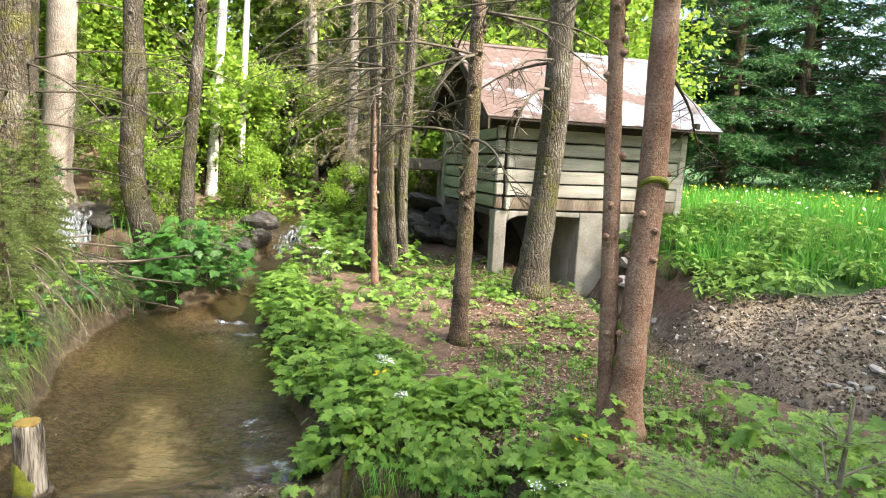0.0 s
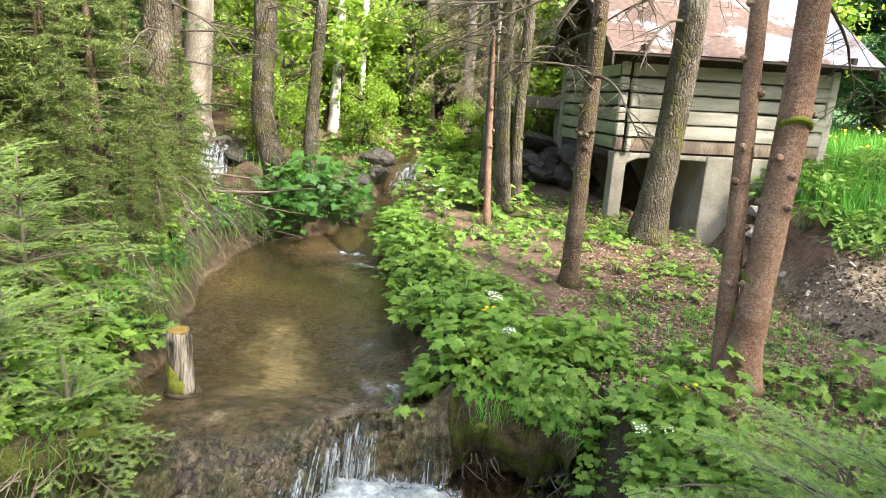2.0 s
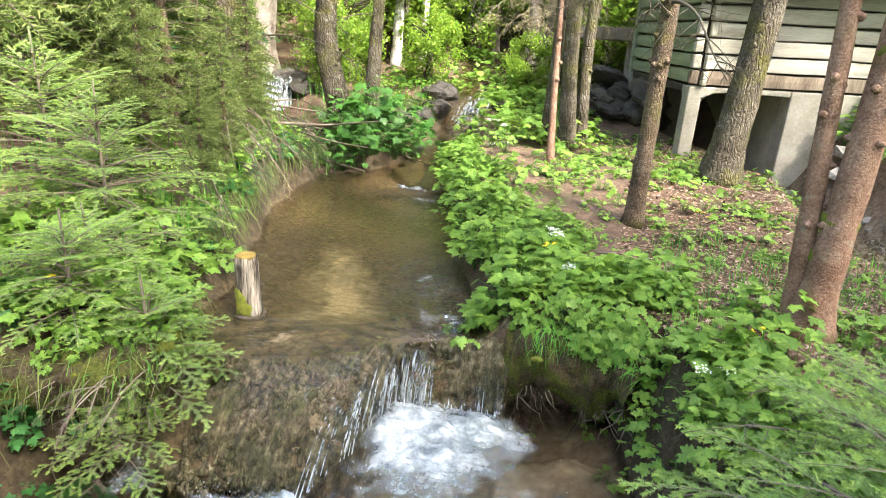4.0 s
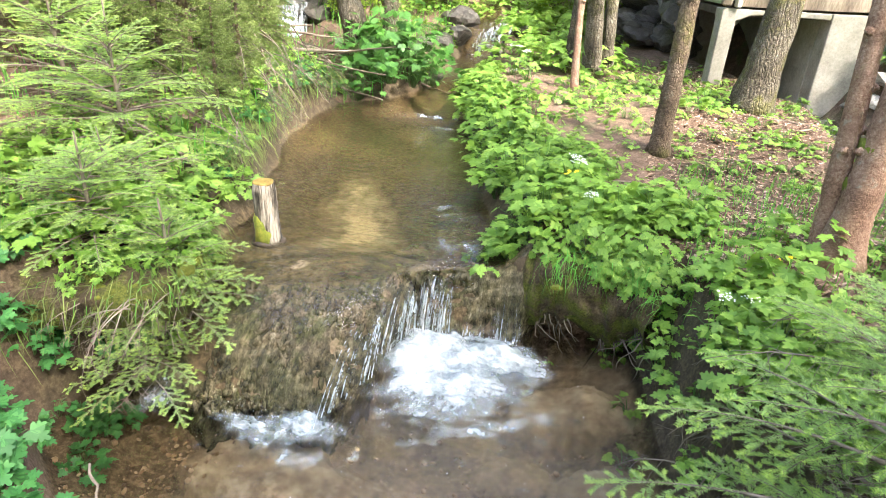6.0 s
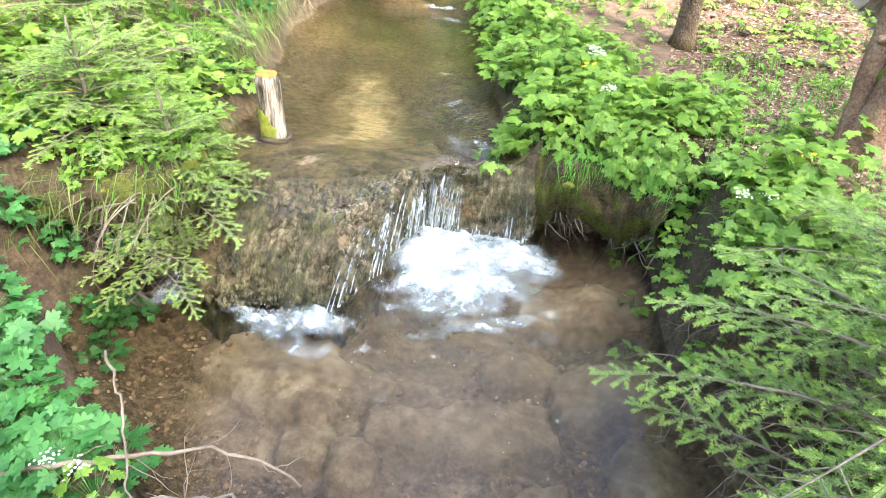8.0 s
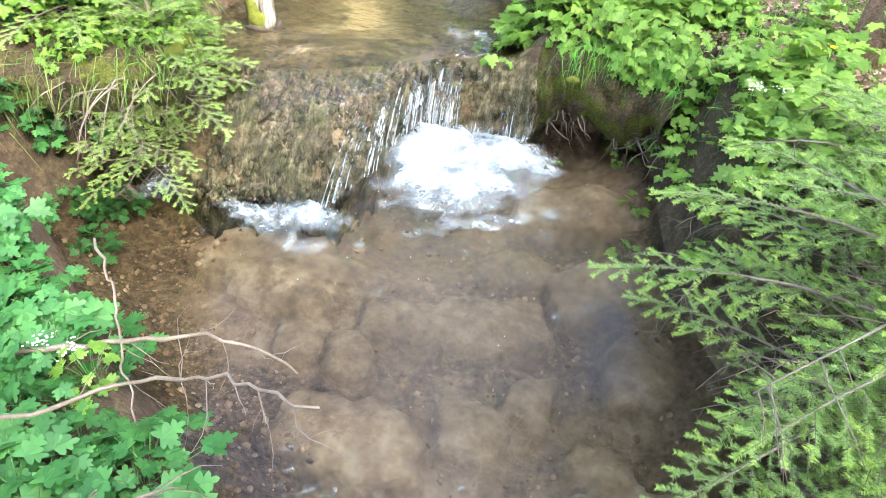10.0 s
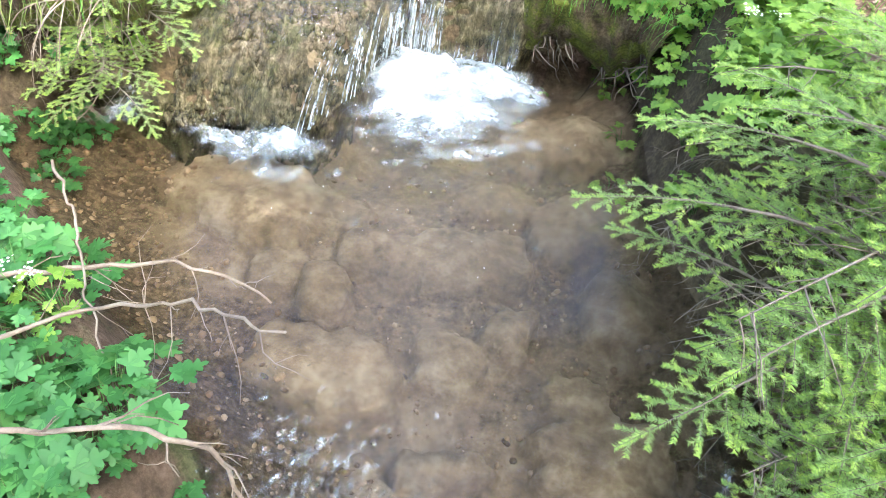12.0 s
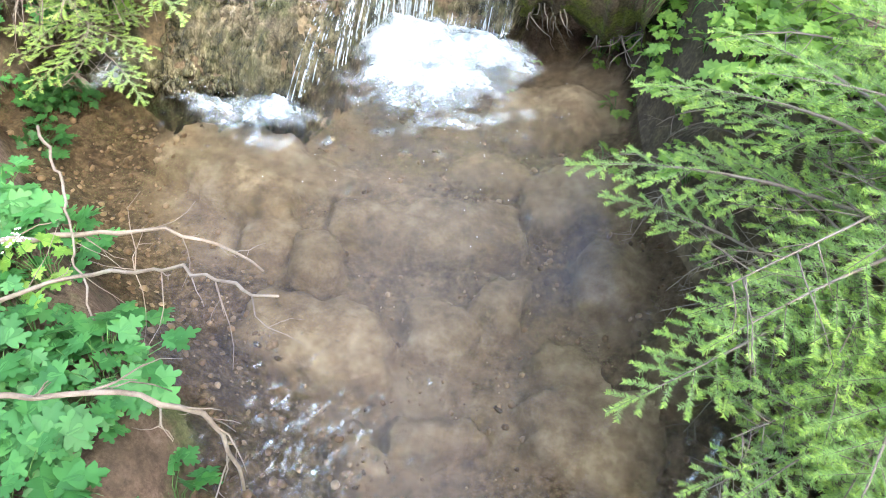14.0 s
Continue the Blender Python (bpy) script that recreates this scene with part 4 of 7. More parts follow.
dm = np.concatenate([np.eye(3)[None] * ds[:, None, None], np.stack([dx, dy, dz], -1)[:, :, None]], -1)
dv, df = scatter(octa, octf, dm)
BUBBLE = surface("bubble", [(0.3, (0.8, 0.82, 0.84)), (0.7, (0.9, 0.9, 0.9))], 30, 0.2)
tagged(mesh_thing("water_bubbles", (dv, [df]), BUBBLE), "white bubbles and spray drops on the pool", "water", kind="stuff")

# ---- the mill ----
mill = empty("water_mill", (0.75, 9.1, 0.66), "small whitewashed timber mill on concrete pillars with a rusted tin roof", "mill", turn=15)
ML, MD = 3.05, 3.2
part("pillar", box_bm(0.20, 0.22, 1.16, 0.02, (0.08, 0.11, 0.50), 0.006, 1), CONCRETE, mill, "pale concrete pillar")
part("pillar", box_bm(0.24, 0.24, 1.5, 0.02, (0.10, 3.1, 0.33), 0.006, 2), CONCRETE, mill, "pale concrete pillar")


def prism(outline, y0, y1, bevel=0.012):
    """An outline in x, z pulled from y0 to y1."""
    bm = bmesh.new()
    f = bm.faces.new([bm.verts.new((x, y0, z)) for x, z in outline])
    got = bmesh.ops.extrude_face_region(bm, geom=[f])
    bmesh.ops.translate(bm, vec=(0, y1 - y0, 0), verts=[g for g in got["geom"] if isinstance(g, bmesh.types.BMVert)])
    bmesh.ops.recalc_face_normals(bm, faces=bm.faces)
    if bevel:
        bmesh.ops.bevel(bm, geom=bm.edges[:], offset=bevel, segments=1, affect="EDGES")
    return bm


part("front_beam", prism([(-0.02, 1.08), (-0.02, 0.95), (0.182, 0.93), (0.34, 1.0), (0.55, 1.02), (1.36, 1.0), (1.36, 1.08)], 0.01, 0.25), CONCRETE, mill, "concrete beam with a slanted haunch")
part("front_wall", prism([(1.364, 1.08), (1.364, -0.35), (1.60, -0.36), (1.95, -0.34), (2.3, -0.35), (3.05, -0.35), (3.05, 1.08)], 0.005, 0.27), CONCRETE, mill, "stained concrete wall beside the outlet")
part("inner_wall", box_bm(0.22, 2.7, 1.3, 0.01, (1.48, 1.63, 0.40), 0.004, 3), CONCRETE, mill, "shaded concrete side wall")
part("back_wall", box_bm(2.9, 0.22, 1.9, 0.01, (1.55, 3.1, 0.3), 0.004, 4), CONCRETE, mill)
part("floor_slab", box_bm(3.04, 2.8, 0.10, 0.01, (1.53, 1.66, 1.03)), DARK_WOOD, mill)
# added dark filler: gives the unlit inside its shade through the joints
part("inner_box", box_bm(2.86, 2.98, 1.30, 0.0, (1.53, 1.60, 1.735)), DARK_WOOD, mill, "solid dark box standing for the shade behind the plank joints")
def plank_bm(along_x, length, thick, high, at, seed):
    """A hewn board with uneven edges."""
    g = random.Random(seed)
    n = 9
    bm = bmesh.new()
    rings = []
    lo, up_, bulge = g.uniform(-0.006, 0.006), g.uniform(-0.006, 0.006), 0.0
    for a in range(n + 1):
        lo, up_ = 0.6 * lo + g.uniform(-0.009, 0.009), 0.6 * up_ + g.uniform(-0.009, 0.009)
        bulge = 0.5 * bulge + g.uniform(-0.006, 0.006)
        s = -length / 2 + length * a / n
        pts = [(-thick / 2 + bulge, -high / 2 + 0.012 + lo), (thick / 2, -high / 2 + lo), (thick / 2, high / 2 + up_), (-thick / 2 + bulge, high / 2 - 0.012 + up_), (-thick / 2 + bulge - 0.006, 0)]
        rings.append([bm.verts.new((s, d, z) if along_x else (d, s, z)) for d, z in pts])
    for a in range(n):
        for b in range(5):
            bm.faces.new((rings[a][b], rings[a + 1][b], rings[a + 1][(b + 1) % 5], rings[a][(b + 1) % 5]))
    bm.faces.new(rings[0])
    bm.faces.new(rings[-1][::-1])
    bmesh.ops.recalc_face_normals(bm, faces=bm.faces)
    bmesh.ops.translate(bm, vec=at, verts=bm.verts)
    return bm


for k in range(6):
    g = random.Random(50 + k)
    z0 = 1.10 + 0.205 * k
    cut = g.uniform(1.3, 2.0)
    part("sill" if k == 0 else "plank", plank_bm(True, 2.90, 0.08, 0.192, (1.60, 0.045 + g.uniform(-0.008, 0.008), z0 + 0.095), k), OLD_WOOD if k == 0 else LIMED, mill,
         "bare brown wooden sill" if k == 0 else "")
    part("plank", plank_bm(False, 2.92, 0.07, 0.183, (0.045 + g.uniform(-0.010, 0.008), 1.66, z0 + 0.09), 20 + k), GREENED, mill)
    part("plank", box_bm(0.07, 3.0, 0.19, 0.012, (3.02, 1.66, z0 + 0.095), 0.004, 30 + k), LIMED, mill)
    part("log_end", box_bm(0.11, 0.10, 0.17, 0.015, (0.00, -0.03 - 0.012 * (k % 2), z0 + 0.10), 0.006, 40 + k), LIMED if k else OLD_WOOD, mill, "jutting timber end at the corner")
    part("log_end", box_bm(0.075, 0.09, 0.18, 0.012, (0.15 + 0.01 * (k % 2), -0.02, z0 + 0.09), 0.006, 60 + k), LIMED, mill)
part("corner_board", box_bm(0.10, 0.12, 1.34, 0.012, (0.02, 3.14, 1.70), 0.004, 70), GREENED, mill)
part("corner_board", box_bm(0.12, 0.06, 1.30, 0.012, (3.06, 0.02, 1.70), 0.004, 71), LIMED, mill)
# gable and roof
EAVE, RIDGE, FR, BK = 2.40, 3.70, -0.43, 3.52
slope_len = math.hypot(1.6 - FR, RIDGE - EAVE)
pitch_deg = math.degrees(math.atan2(RIDGE - EAVE, 1.6 - FR))
for k in range(6):
    lo, hi = 2.33 + 0.21 * k, 2.33 + 0.21 * (k + 1) - 0.012
    half = lambda z: 1.62 * (3.62 - z) / (3.62 - 2.33)
    for at_x in (0.03, 3.0):
        bm = bmesh.new()
        pts = [(at_x, 1.6 - half(lo), lo), (at_x, 1.6 + half(lo), lo), (at_x, 1.6 + max(half(hi), 0.02), hi), (at_x, 1.6 - max(half(hi), 0.02), hi)]
        f = bm.faces.new([bm.verts.new(p) for p in pts])
        got = bmesh.ops.extrude_face_region(bm, geom=[f])
        bmesh.ops.translate(bm, vec=(0.035, 0, 0), verts=[v for v in got["geom"] if isinstance(v, bmesh.types.BMVert)])
        bmesh.ops.recalc_face_normals(bm, faces=bm.faces)
        part("gable_board", bm, DARK_WOOD if at_x < 1 else LIMED, mill, "dark weathered gable board" if at_x < 1 else "")


def slope_piece(x0, x1, s0, s1, front, thick=0.006, lift=0.0, waves=0):
    """A sheet on a roof slope, from s0 to s1 up the slope."""
    bm = bmesh.new()
    n = 10
    rows = []
    g = random.Random(int(x0 * 100) + int(s0 * 1000))
    for a in range(n + 1):
        x = x0 + (x1 - x0) * a / n
        row = []
        for b in range(5):
            s = s0 + (s1 - s0) * b / 4
            c = s / slope_len
            y = FR + (1.6 - FR) * c if front else BK - (BK - 1.6) * c
            z = EAVE + (RIDGE - EAVE) * c + lift + g.uniform(-0.004, 0.004)
            row.append(bm.verts.new((x, y, z)))
        rows.append(row)
    for a in range(n):
        for b in range(4):
            q = (rows[a][b], rows[a + 1][b], rows[a + 1][b + 1], rows[a][b + 1])
            bm.faces.new(q if front else q[::-1])
    got = bmesh.ops.extrude_face_region(bm, geom=bm.faces[:])
    bmesh.ops.translate(bm, vec=(0, 0, -thick), verts=[v for v in got["geom"] if isinstance(v, bmesh.types.BMVert)])
    bmesh.ops.recalc_face_normals(bm, faces=bm.faces)
    return bm


RX0, RX1 = -0.36, 3.38
for row, (s0, s1) in enumerate(((0.0, 0.62), (0.55, 1.55), (1.48, slope_len + 0.02))):
    xs = [RX0, 0.62, 1.55, 2.48, RX1]
    for a, b in zip(xs, xs[1:]):
        part("roof_sheet", slope_piece(a, b + 0.04, s0, s1, True, 0.006, 0.012 + 0.008 * row + 0.004 * (xs.index(a) % 2)), ROOF, mill)
for a, b in ((RX0, 1.5), (1.46, RX1)):
    part("roof_sheet", slope_piece(a, b, 0.0, slope_len, False, 0.006, 0.012), ROOF, mill)
part("roof_deck", slope_piece(RX0 + 0.02, RX1 - 0.02, 0.01, slope_len, True, 0.03, -0.006), DARK_WOOD, mill)
part("roof_deck", slope_piece(RX0 + 0.02, RX1 - 0.02, 0.01, slope_len, False, 0.03, -0.006), DARK_WOOD, mill)
for front in (True, False):
    bm = slope_piece(RX0 - 0.02, RX1 + 0.02, slope_len - 0.12, slope_len + 0.01, front, 0.006, 0.05)
    part("ridge_cap", bm, ROOF, mill)
for at_x in (RX0 + 0.01, RX1 - 0.04):
    for front in (True, False):
        part("barge_board", slope_piece(at_x, at_x + 0.03, 0.0, slope_len, front, 0.15, -0.02), DARK_WOOD, mill, "dark weathered barge board")
for k in range(5):
    part("rafter", box_bm(0.07, 0.5, 0.09, 0.006, (0.1 + 0.72 * k, FR + 0.26, EAVE + 0.07)), DARK_WOOD, mill)
bm = box_bm(3.3, 0.10, 0.12, 0.01, (1.5, 0.05, 2.36))
part("wall_plate", bm, DARK_WOOD, mill)

# ---- trees ----
def wander(start, ahead, length, n, g, bend=0.15, droop=0.0):
    """A slightly crooked way."""
    p, d = np.array(start, float), np.array(ahead, float)
    d /= np.linalg.norm(d)
    out = [p.copy()]
    for _ in range(n):
        d = d + g.normal(0, bend, 3) * 0.6
        d[2] -= droop / n
        d /= np.linalg.norm(d)
        p = p + d * length / n
        out.append(p.copy())
    return np.array(out)


def dead_limb(g, start, ahead, length, radius, droop=0.5, twigs=12, fine=3):
    """A bare limb with side twigs: list of tubes, and the twigs' ways."""
    way = wander(start, ahead, length, 8, g, 0.12, droop)
    got = [tube(way, np.linspace(radius, radius * 0.25, len(way)), 5)]
    ways = []
    for _ in range(twigs):
        k = g.uniform(1.5, 7.9)
        p = way[int(k)] + (way[int(k) + 1] - way[int(k)]) * (k % 1)
        d = way[min(int(k) + 1, 8)] - way[int(k)]
        d = d / np.linalg.norm(d)
        out = np.cross(d, [0, 0, 1]) * g.choice([-1, 1]) + 0.5 * d + [0, 0, g.uniform(-0.6, 0.2)]
        tw = wander(p, out, length * g.uniform(0.2, 0.45) * (1.15 - k / 12), 4, g, 0.25, 0.5)
        ways.append(tw)
        got.append(tube(tw, np.linspace(radius * 0.35, radius * 0.12, len(tw)), 3))
        for _ in range(fine):
            q = tw[g.integers(1, 4)]
            t2 = wander(q, g.normal(0, 1, 3) + [0, 0, -0.6], length * g.uniform(0.06, 0.16), 2, g, 0.3)
            ways.append(t2)
            got.append(tube(t2, np.linspace(radius * 0.16, radius * 0.06, len(t2)), 3))
    return got, ways


def needles_on(ways, g, per_metre, length, width, spread=0.9, flat=0.5):
    """Single pointed needles along twigs: verts and tris."""
    base, along = [], []
    for w in ways:
        for a, b in zip(w[:-1], w[1:]):
            n = max(1, int(np.linalg.norm(b - a) * per_metre))
            s = g.random(n)[:, None]
            base.append(a + (b - a) * s)
            along.append(np.broadcast_to((b - a) / (np.linalg.norm(b - a) + 1e-9), (n, 3)))
    base, along = np.concatenate(base), np.concatenate(along)
    n = len(base)
    out = g.normal(size=(n, 3)) * [1, 1, flat]
    out -= along * (out * along).sum(1)[:, None]
    out /= np.linalg.norm(out, axis=1)[:, None] + 1e-9
    d = along * 0.65 + out * spread
    d /= np.linalg.norm(d, axis=1)[:, None]
    wide = np.cross(d, g.normal(size=(n, 3)))
    wide /= np.linalg.norm(wide, axis=1)[:, None] + 1e-9
    ln = (length * g.uniform(0.7, 1.2, n))[:, None]
    v = np.stack([base - wide * width / 2, base + wide * width / 2, base + d * ln], 1).reshape(-1, 3)
    return v, [np.arange(3 * n).reshape(-1, 3)]


def trunk_mesh(name, points, radii, material, parent, knots=0, seed=0, flare=1.5, label=""):
    """A tapering trunk through the points with a flared foot and branch stubs."""
    g = np.random.default_rng(seed)
    pts = np.asarray(points, float)
    d = np.concatenate([[0], np.cumsum(np.linalg.norm(np.diff(pts, axis=0), axis=1))])
    s = np.concatenate([np.linspace(0, min(0.8, d[-1] * 0.3), 8)[:-1], np.linspace(min(0.8, d[-1] * 0.3), d[-1], 26)])
    way = np.stack([np.interp(s, d, pts[:, k]) for k in range(3)], -1)
    for _ in range(2):
        way[1:-1] = (way[:-2] + 2 * way[1:-1] + way[2:]) / 4
    r = np.interp(s, d, radii)
    r = r * (1 + (flare - 1) * np.exp(-s / 0.16)) * (1 + 0.03 * g.normal(size=len(s)))
    pieces = [tube(way, r, 16, 0.03, seed)]
    for _ in range(knots):
        k = g.uniform(0.5, min(d[-1], 5.0))
        a = g.uniform(0, 2 * np.pi)
        c = np.array([np.interp(k, s, way[:, j]) for j in range(3)])
        rr = np.interp(k, s, r)
        o = np.array([np.cos(a), np.sin(a), 0.1])
        pieces.append(tube([c + o * rr * 0.7, c + o * (rr + 0.012), c + o * (rr + 0.03)], [0.03, 0.024, 0.010], 7, 0.12, int(k * 99)))
    return mesh_thing(name, join(pieces), material, parent, label), way, r


def broad_crown(g, centre, radii, n, size, droop=0.2):
    """Many small leaves in uneven clumps: verts and quads."""
    clumps = g.normal(size=(max(8, n // 160), 3))
    clumps /= np.linalg.norm(clumps, axis=1)[:, None]
    clumps *= g.uniform(0.25, 1.0, (len(clumps), 1)) ** 0.6
    pick = g.integers(0, len(clumps), n)
    p = clumps[pick] + g.normal(0, 0.13, (n, 3))
    p = np.asarray(centre) + p * radii
    ahead = g.normal(size=(n, 3)) - [0, 0, droop]
    leaf = np.array([[0, 0, 0], [0.42, 0.45, 0.08], [0, 1, 0], [-0.42, 0.45, 0.08]])
    return scatter(leaf, [[0, 1, 2, 3]], frames(p, ahead, g.normal(size=(n, 3)) * 0.5 + [0, 0, 1], size * g.uniform(0.6, 1.3, n)))


def spruce_crown(g, z0, z1, reach, whorls, per, twigs, blade, width, per_twig, low_gap=0.0, droop=0.5):
    """Whorls of drooping boughs set with needle tufts, round the z axis: limbs, and needles."""
    limbs, ways = [], []
    for k in range(whorls):
        f = k / max(1, whorls - 1)
        z = z0 + (z1 - z0) * f
        ln = reach * (1 - f) ** 0.75 * g.uniform(0.75, 1.1) + 0.12
        for _ in range(per):
            if g.random() < low_gap:
                continue
            a = g.uniform(0, 2 * np.pi)
            way = wander([0, 0, z + g.uniform(-0.1, 0.1)], [np.cos(a), np.sin(a), g.uniform(0.0, 0.35)], ln * g.uniform(0.8, 1.1), 7, g, 0.08, droop)
            limbs.append(tube(way, np.linspace(0.008 + 0.012 * ln, 0.004, len(way)), 4))
            ways.append(way[4:])
            for t in range(twigs):
                u = g.uniform(1.2, 6.9)
                p = way[int(u)] + (way[int(u) + 1] - way[int(u)]) * (u % 1)
                d = way[int(u) + 1] - way[int(u)]
                d /= np.linalg.norm(d)
                o = np.cross(d, [0, 0, 1]) * (1 if t % 2 else -1) + 0.75 * d + [0, 0, g.uniform(-0.35, 0.15)]
                ways.append(wander(p, o, ln * g.uniform(0.22, 0.38) * (1.2 - u / 9), 3, g, 0.12, 0.25))
    nv = needles_on(ways, g, per_twig, blade, width)
    return limbs, nv


def big_tree(name, label, points, radii, material, seed, knots=0, limbs=(), flare=1.5, crown=None, group=""):
    """A standing tree: trunk, dead lower limbs, and its crown above."""
    g = np.random.default_rng(seed)
    base = np.asarray(points[0], float)
    tree = empty(name, tuple(base), label, "tree", group)
    rel = np.asarray(points, float) - base
    _, way, r = trunk_mesh("trunk", rel, radii, material, tree, knots, seed, flare)
    for count, lo, hi, ln, rad, toward, spread, dry in limbs:
        for _ in range(count):
            z = g.uniform(lo, hi)
            k = np.argmin(np.abs(way[:, 2] - z))
            a = toward + g.uniform(-spread, spread)
            d = np.array([np.cos(a), np.sin(a), g.uniform(-0.15, 0.3)])
            got, ways = dead_limb(g, way[k] + d * r[k] * 0.8, d, ln * g.uniform(0.6, 1.15), rad, g.uniform(0.3, 0.9), 11, 3)
            limb = mesh_thing("dead_branch", join(got), TWIG_DARK, tree)
            if dry:
                mesh_thing("dry_needles", needles_on(ways, g, dry, 0.03, 0.004), NEEDLE_DRY, limb, "yellowish drying needles")
    if crown:
        lo, hi, reach, whorls = crown
        tl, nv = spruce_crown(g, lo, hi, reach, whorls, 6, 9, 0.10, 0.012, 45, 0.4)
        top = way[-1]
        c = mesh_thing("crown", nv, NEEDLE_FAR, tree, "green needle boughs")
        l = tagged(mesh_thing("crown_branchwork", join(tl), TWIG_DARK, tree), kind="stuff")
        for o in (c, l):
            o.location = (top[0], top[1], 0)
    return tree


near_spruce = big_tree("spruce_tree", "tall spruce with reddish scaly bark and mossy foot", [stand(1.24, 3.88), (1.262, 3.9, 1.33), (1.312, 3.95, 2.43), (1.30, 4.0, 3.5), (1.32, 4.1, 7.0), (1.35, 4.15, 11.5)],
         [0.102, 0.092, 0.085, 0.08, 0.066, 0.03], BARK_RED, 1, 28, [(5, 2.3, 4.2, 1.6, 0.014, 2.0, 2.6, 0)], 1.75, (5.5, 11, 1.7, 9), "spruces on the tongue of land")
for z, x, r, h in ((1.66, 0.068, 0.0935, 0.014), (0.72, 0.022, 0.102, 0.05), (0.50, 0.015, 0.106, 0.04)):
    ring = np.array([[x, 0.03 + 0.01 * k, z + h * (k - 1)] for k in range(3)])
    mesh_thing("moss_patch", join([tube(ring, [r * 0.93, r, r * 0.92], 26, 0.035, int(z * 10))]), MOSS, near_spruce, "yellow-green moss on the bark")
big_tree("spruce_tree", "slender spruce stem beside a thicker one", [stand(1.16, 3.97), (1.06, 4.0, 2.41), (0.995, 4.0, 3.46), (0.92, 4.05, 8.0)],
         [0.062, 0.052, 0.046, 0.02], BARK_RED, 2, 30, [(4, 2.4, 3.8, 1.2, 0.010, 2.5, 2.0, 0)], 1.2, (5.2, 8, 1.0, 6), "spruces on the tongue of land")
big_tree("spruce_tree", "knotty brown spruce on the litter-covered tongue", [stand(0.19, 5.78), (0.204, 5.8, 2.35), (0.21, 5.8, 3.86), (0.24, 5.85, 11.0)],
         [0.084, 0.072, 0.066, 0.03], BARK_BROWN, 3, 60, [(9, 1.7, 3.9, 1.5, 0.016, -0.3, 3.1, 0), (7, 2.2, 4.4, 1.7, 0.015, 3.0, 1.2, 25)], 1.45, (6, 10.5, 1.6, 9), "spruces on the tongue of land")
big_tree("furrowed_tree", "thick leaning trunk with furrowed grey bark and moss", [stand(1.07, 7.35), (1.148, 7.4, 1.70), (1.199, 7.4, 2.38), (1.245, 7.4, 3.17), (1.217, 7.4, 4.31), (1.3, 7.5, 10.0)],
         [0.205, 0.168, 0.155, 0.15, 0.14, 0.07], BARK_GREY, 4, 6, [(6, 2.4, 4.4, 1.6, 0.022, 3.2, 1.8, 0)], 1.35, (6.5, 10, 1.9, 8), "spruces on the tongue of land")
big_tree("spruce_tree", "dark mossy trunk in a cluster by the stream", [stand(-0.76, 8.81), (-0.85, 8.8, 2.0), (-0.881, 8.8, 3.05), (-0.901, 8.8, 4.56), (-0.95, 8.8, 12.0)],
         [0.13, 0.10, 0.092, 0.085, 0.035], BARK_GREY, 5, 10, [(16, 1.9, 4.8, 1.9, 0.016, 3.0, 1.9, 30)], 1.35, (6, 12, 2.0, 9), "cluster of trunks by the stream")
big_tree("spruce_tree", "thin pale trunk in a cluster by the stream", [stand(-1.09, 8.95), (-1.05, 9.0, 2.0), (-1.063, 9.0, 3.05), (-1.197, 9.0, 4.6), (-1.3, 9.0, 9.0)],
         [0.085, 0.07, 0.065, 0.06, 0.02], BARK_GREY, 6, 6, [(9, 2.0, 4.6, 1.5, 0.012, 2.8, 1.5, 30)], 1.2, None, "cluster of trunks by the stream")
big_tree("spruce_tree", "dark leaning trunk in a cluster by the stream", [stand(-0.60, 9.1), (-0.66, 9.1, 2.0), (-0.62, 9.1, 3.2), (-0.5, 9.1, 9.0)], [0.10, 0.08, 0.075, 0.03], BARK_GREY, 17, 8, [(8, 2.0, 4.4, 1.4, 0.012, 3.0, 2.0, 30)], 1.3, None, "cluster of trunks by the stream")
big_tree("bare_tree", "thin bare reddish stem in a cluster by the stream", [stand(-0.85, 7.76), (-0.90, 7.85, 1.5), (-0.93, 7.9, 2.2), (-0.96, 7.95, 3.2)],
         [0.05, 0.042, 0.036, 0.015], BARK_RED, 7, 5, [(3, 0.9, 2.4, 0.5, 0.006, 2.6, 2.0, 0)], 1.15, None, "cluster of trunks by the stream")
# the far bank
big_tree("pale_trunk", "stout trunk with sunlit pale bark", [stand(-6.86, 10.85), (-6.82, 10.8, 2.05), (-6.60, 10.8, 4.78), (-6.5, 10.8, 13.0)], [0.28, 0.25, 0.215, 0.07], BARK_PALE, 8, 5,
         [(9, 1.2, 4.5, 1.7, 0.014, -0.7, 1.6, 35)], 1.5, (5, 12, 2.2, 9), "trees on the far bank")
big_tree("crooked_tree", "crooked trunk with dark base and grey bark", [stand(-3.98, 8.3), (-4.06, 8.3, 1.35), (-4.217, 8.3, 1.72), (-4.261, 8.3, 2.17), (-4.158, 8.3, 2.84), (-4.168, 8.3, 4.27), (-4.1, 8.3, 9.0)],
         [0.19, 0.165, 0.16, 0.16, 0.15, 0.12, 0.05], BARK_GREY, 9, 8, [(6, 1.8, 4.0, 1.1, 0.012, -0.8, 2.0, 25)], 1.3, (5, 9, 1.6, 7), "trees on the far bank")
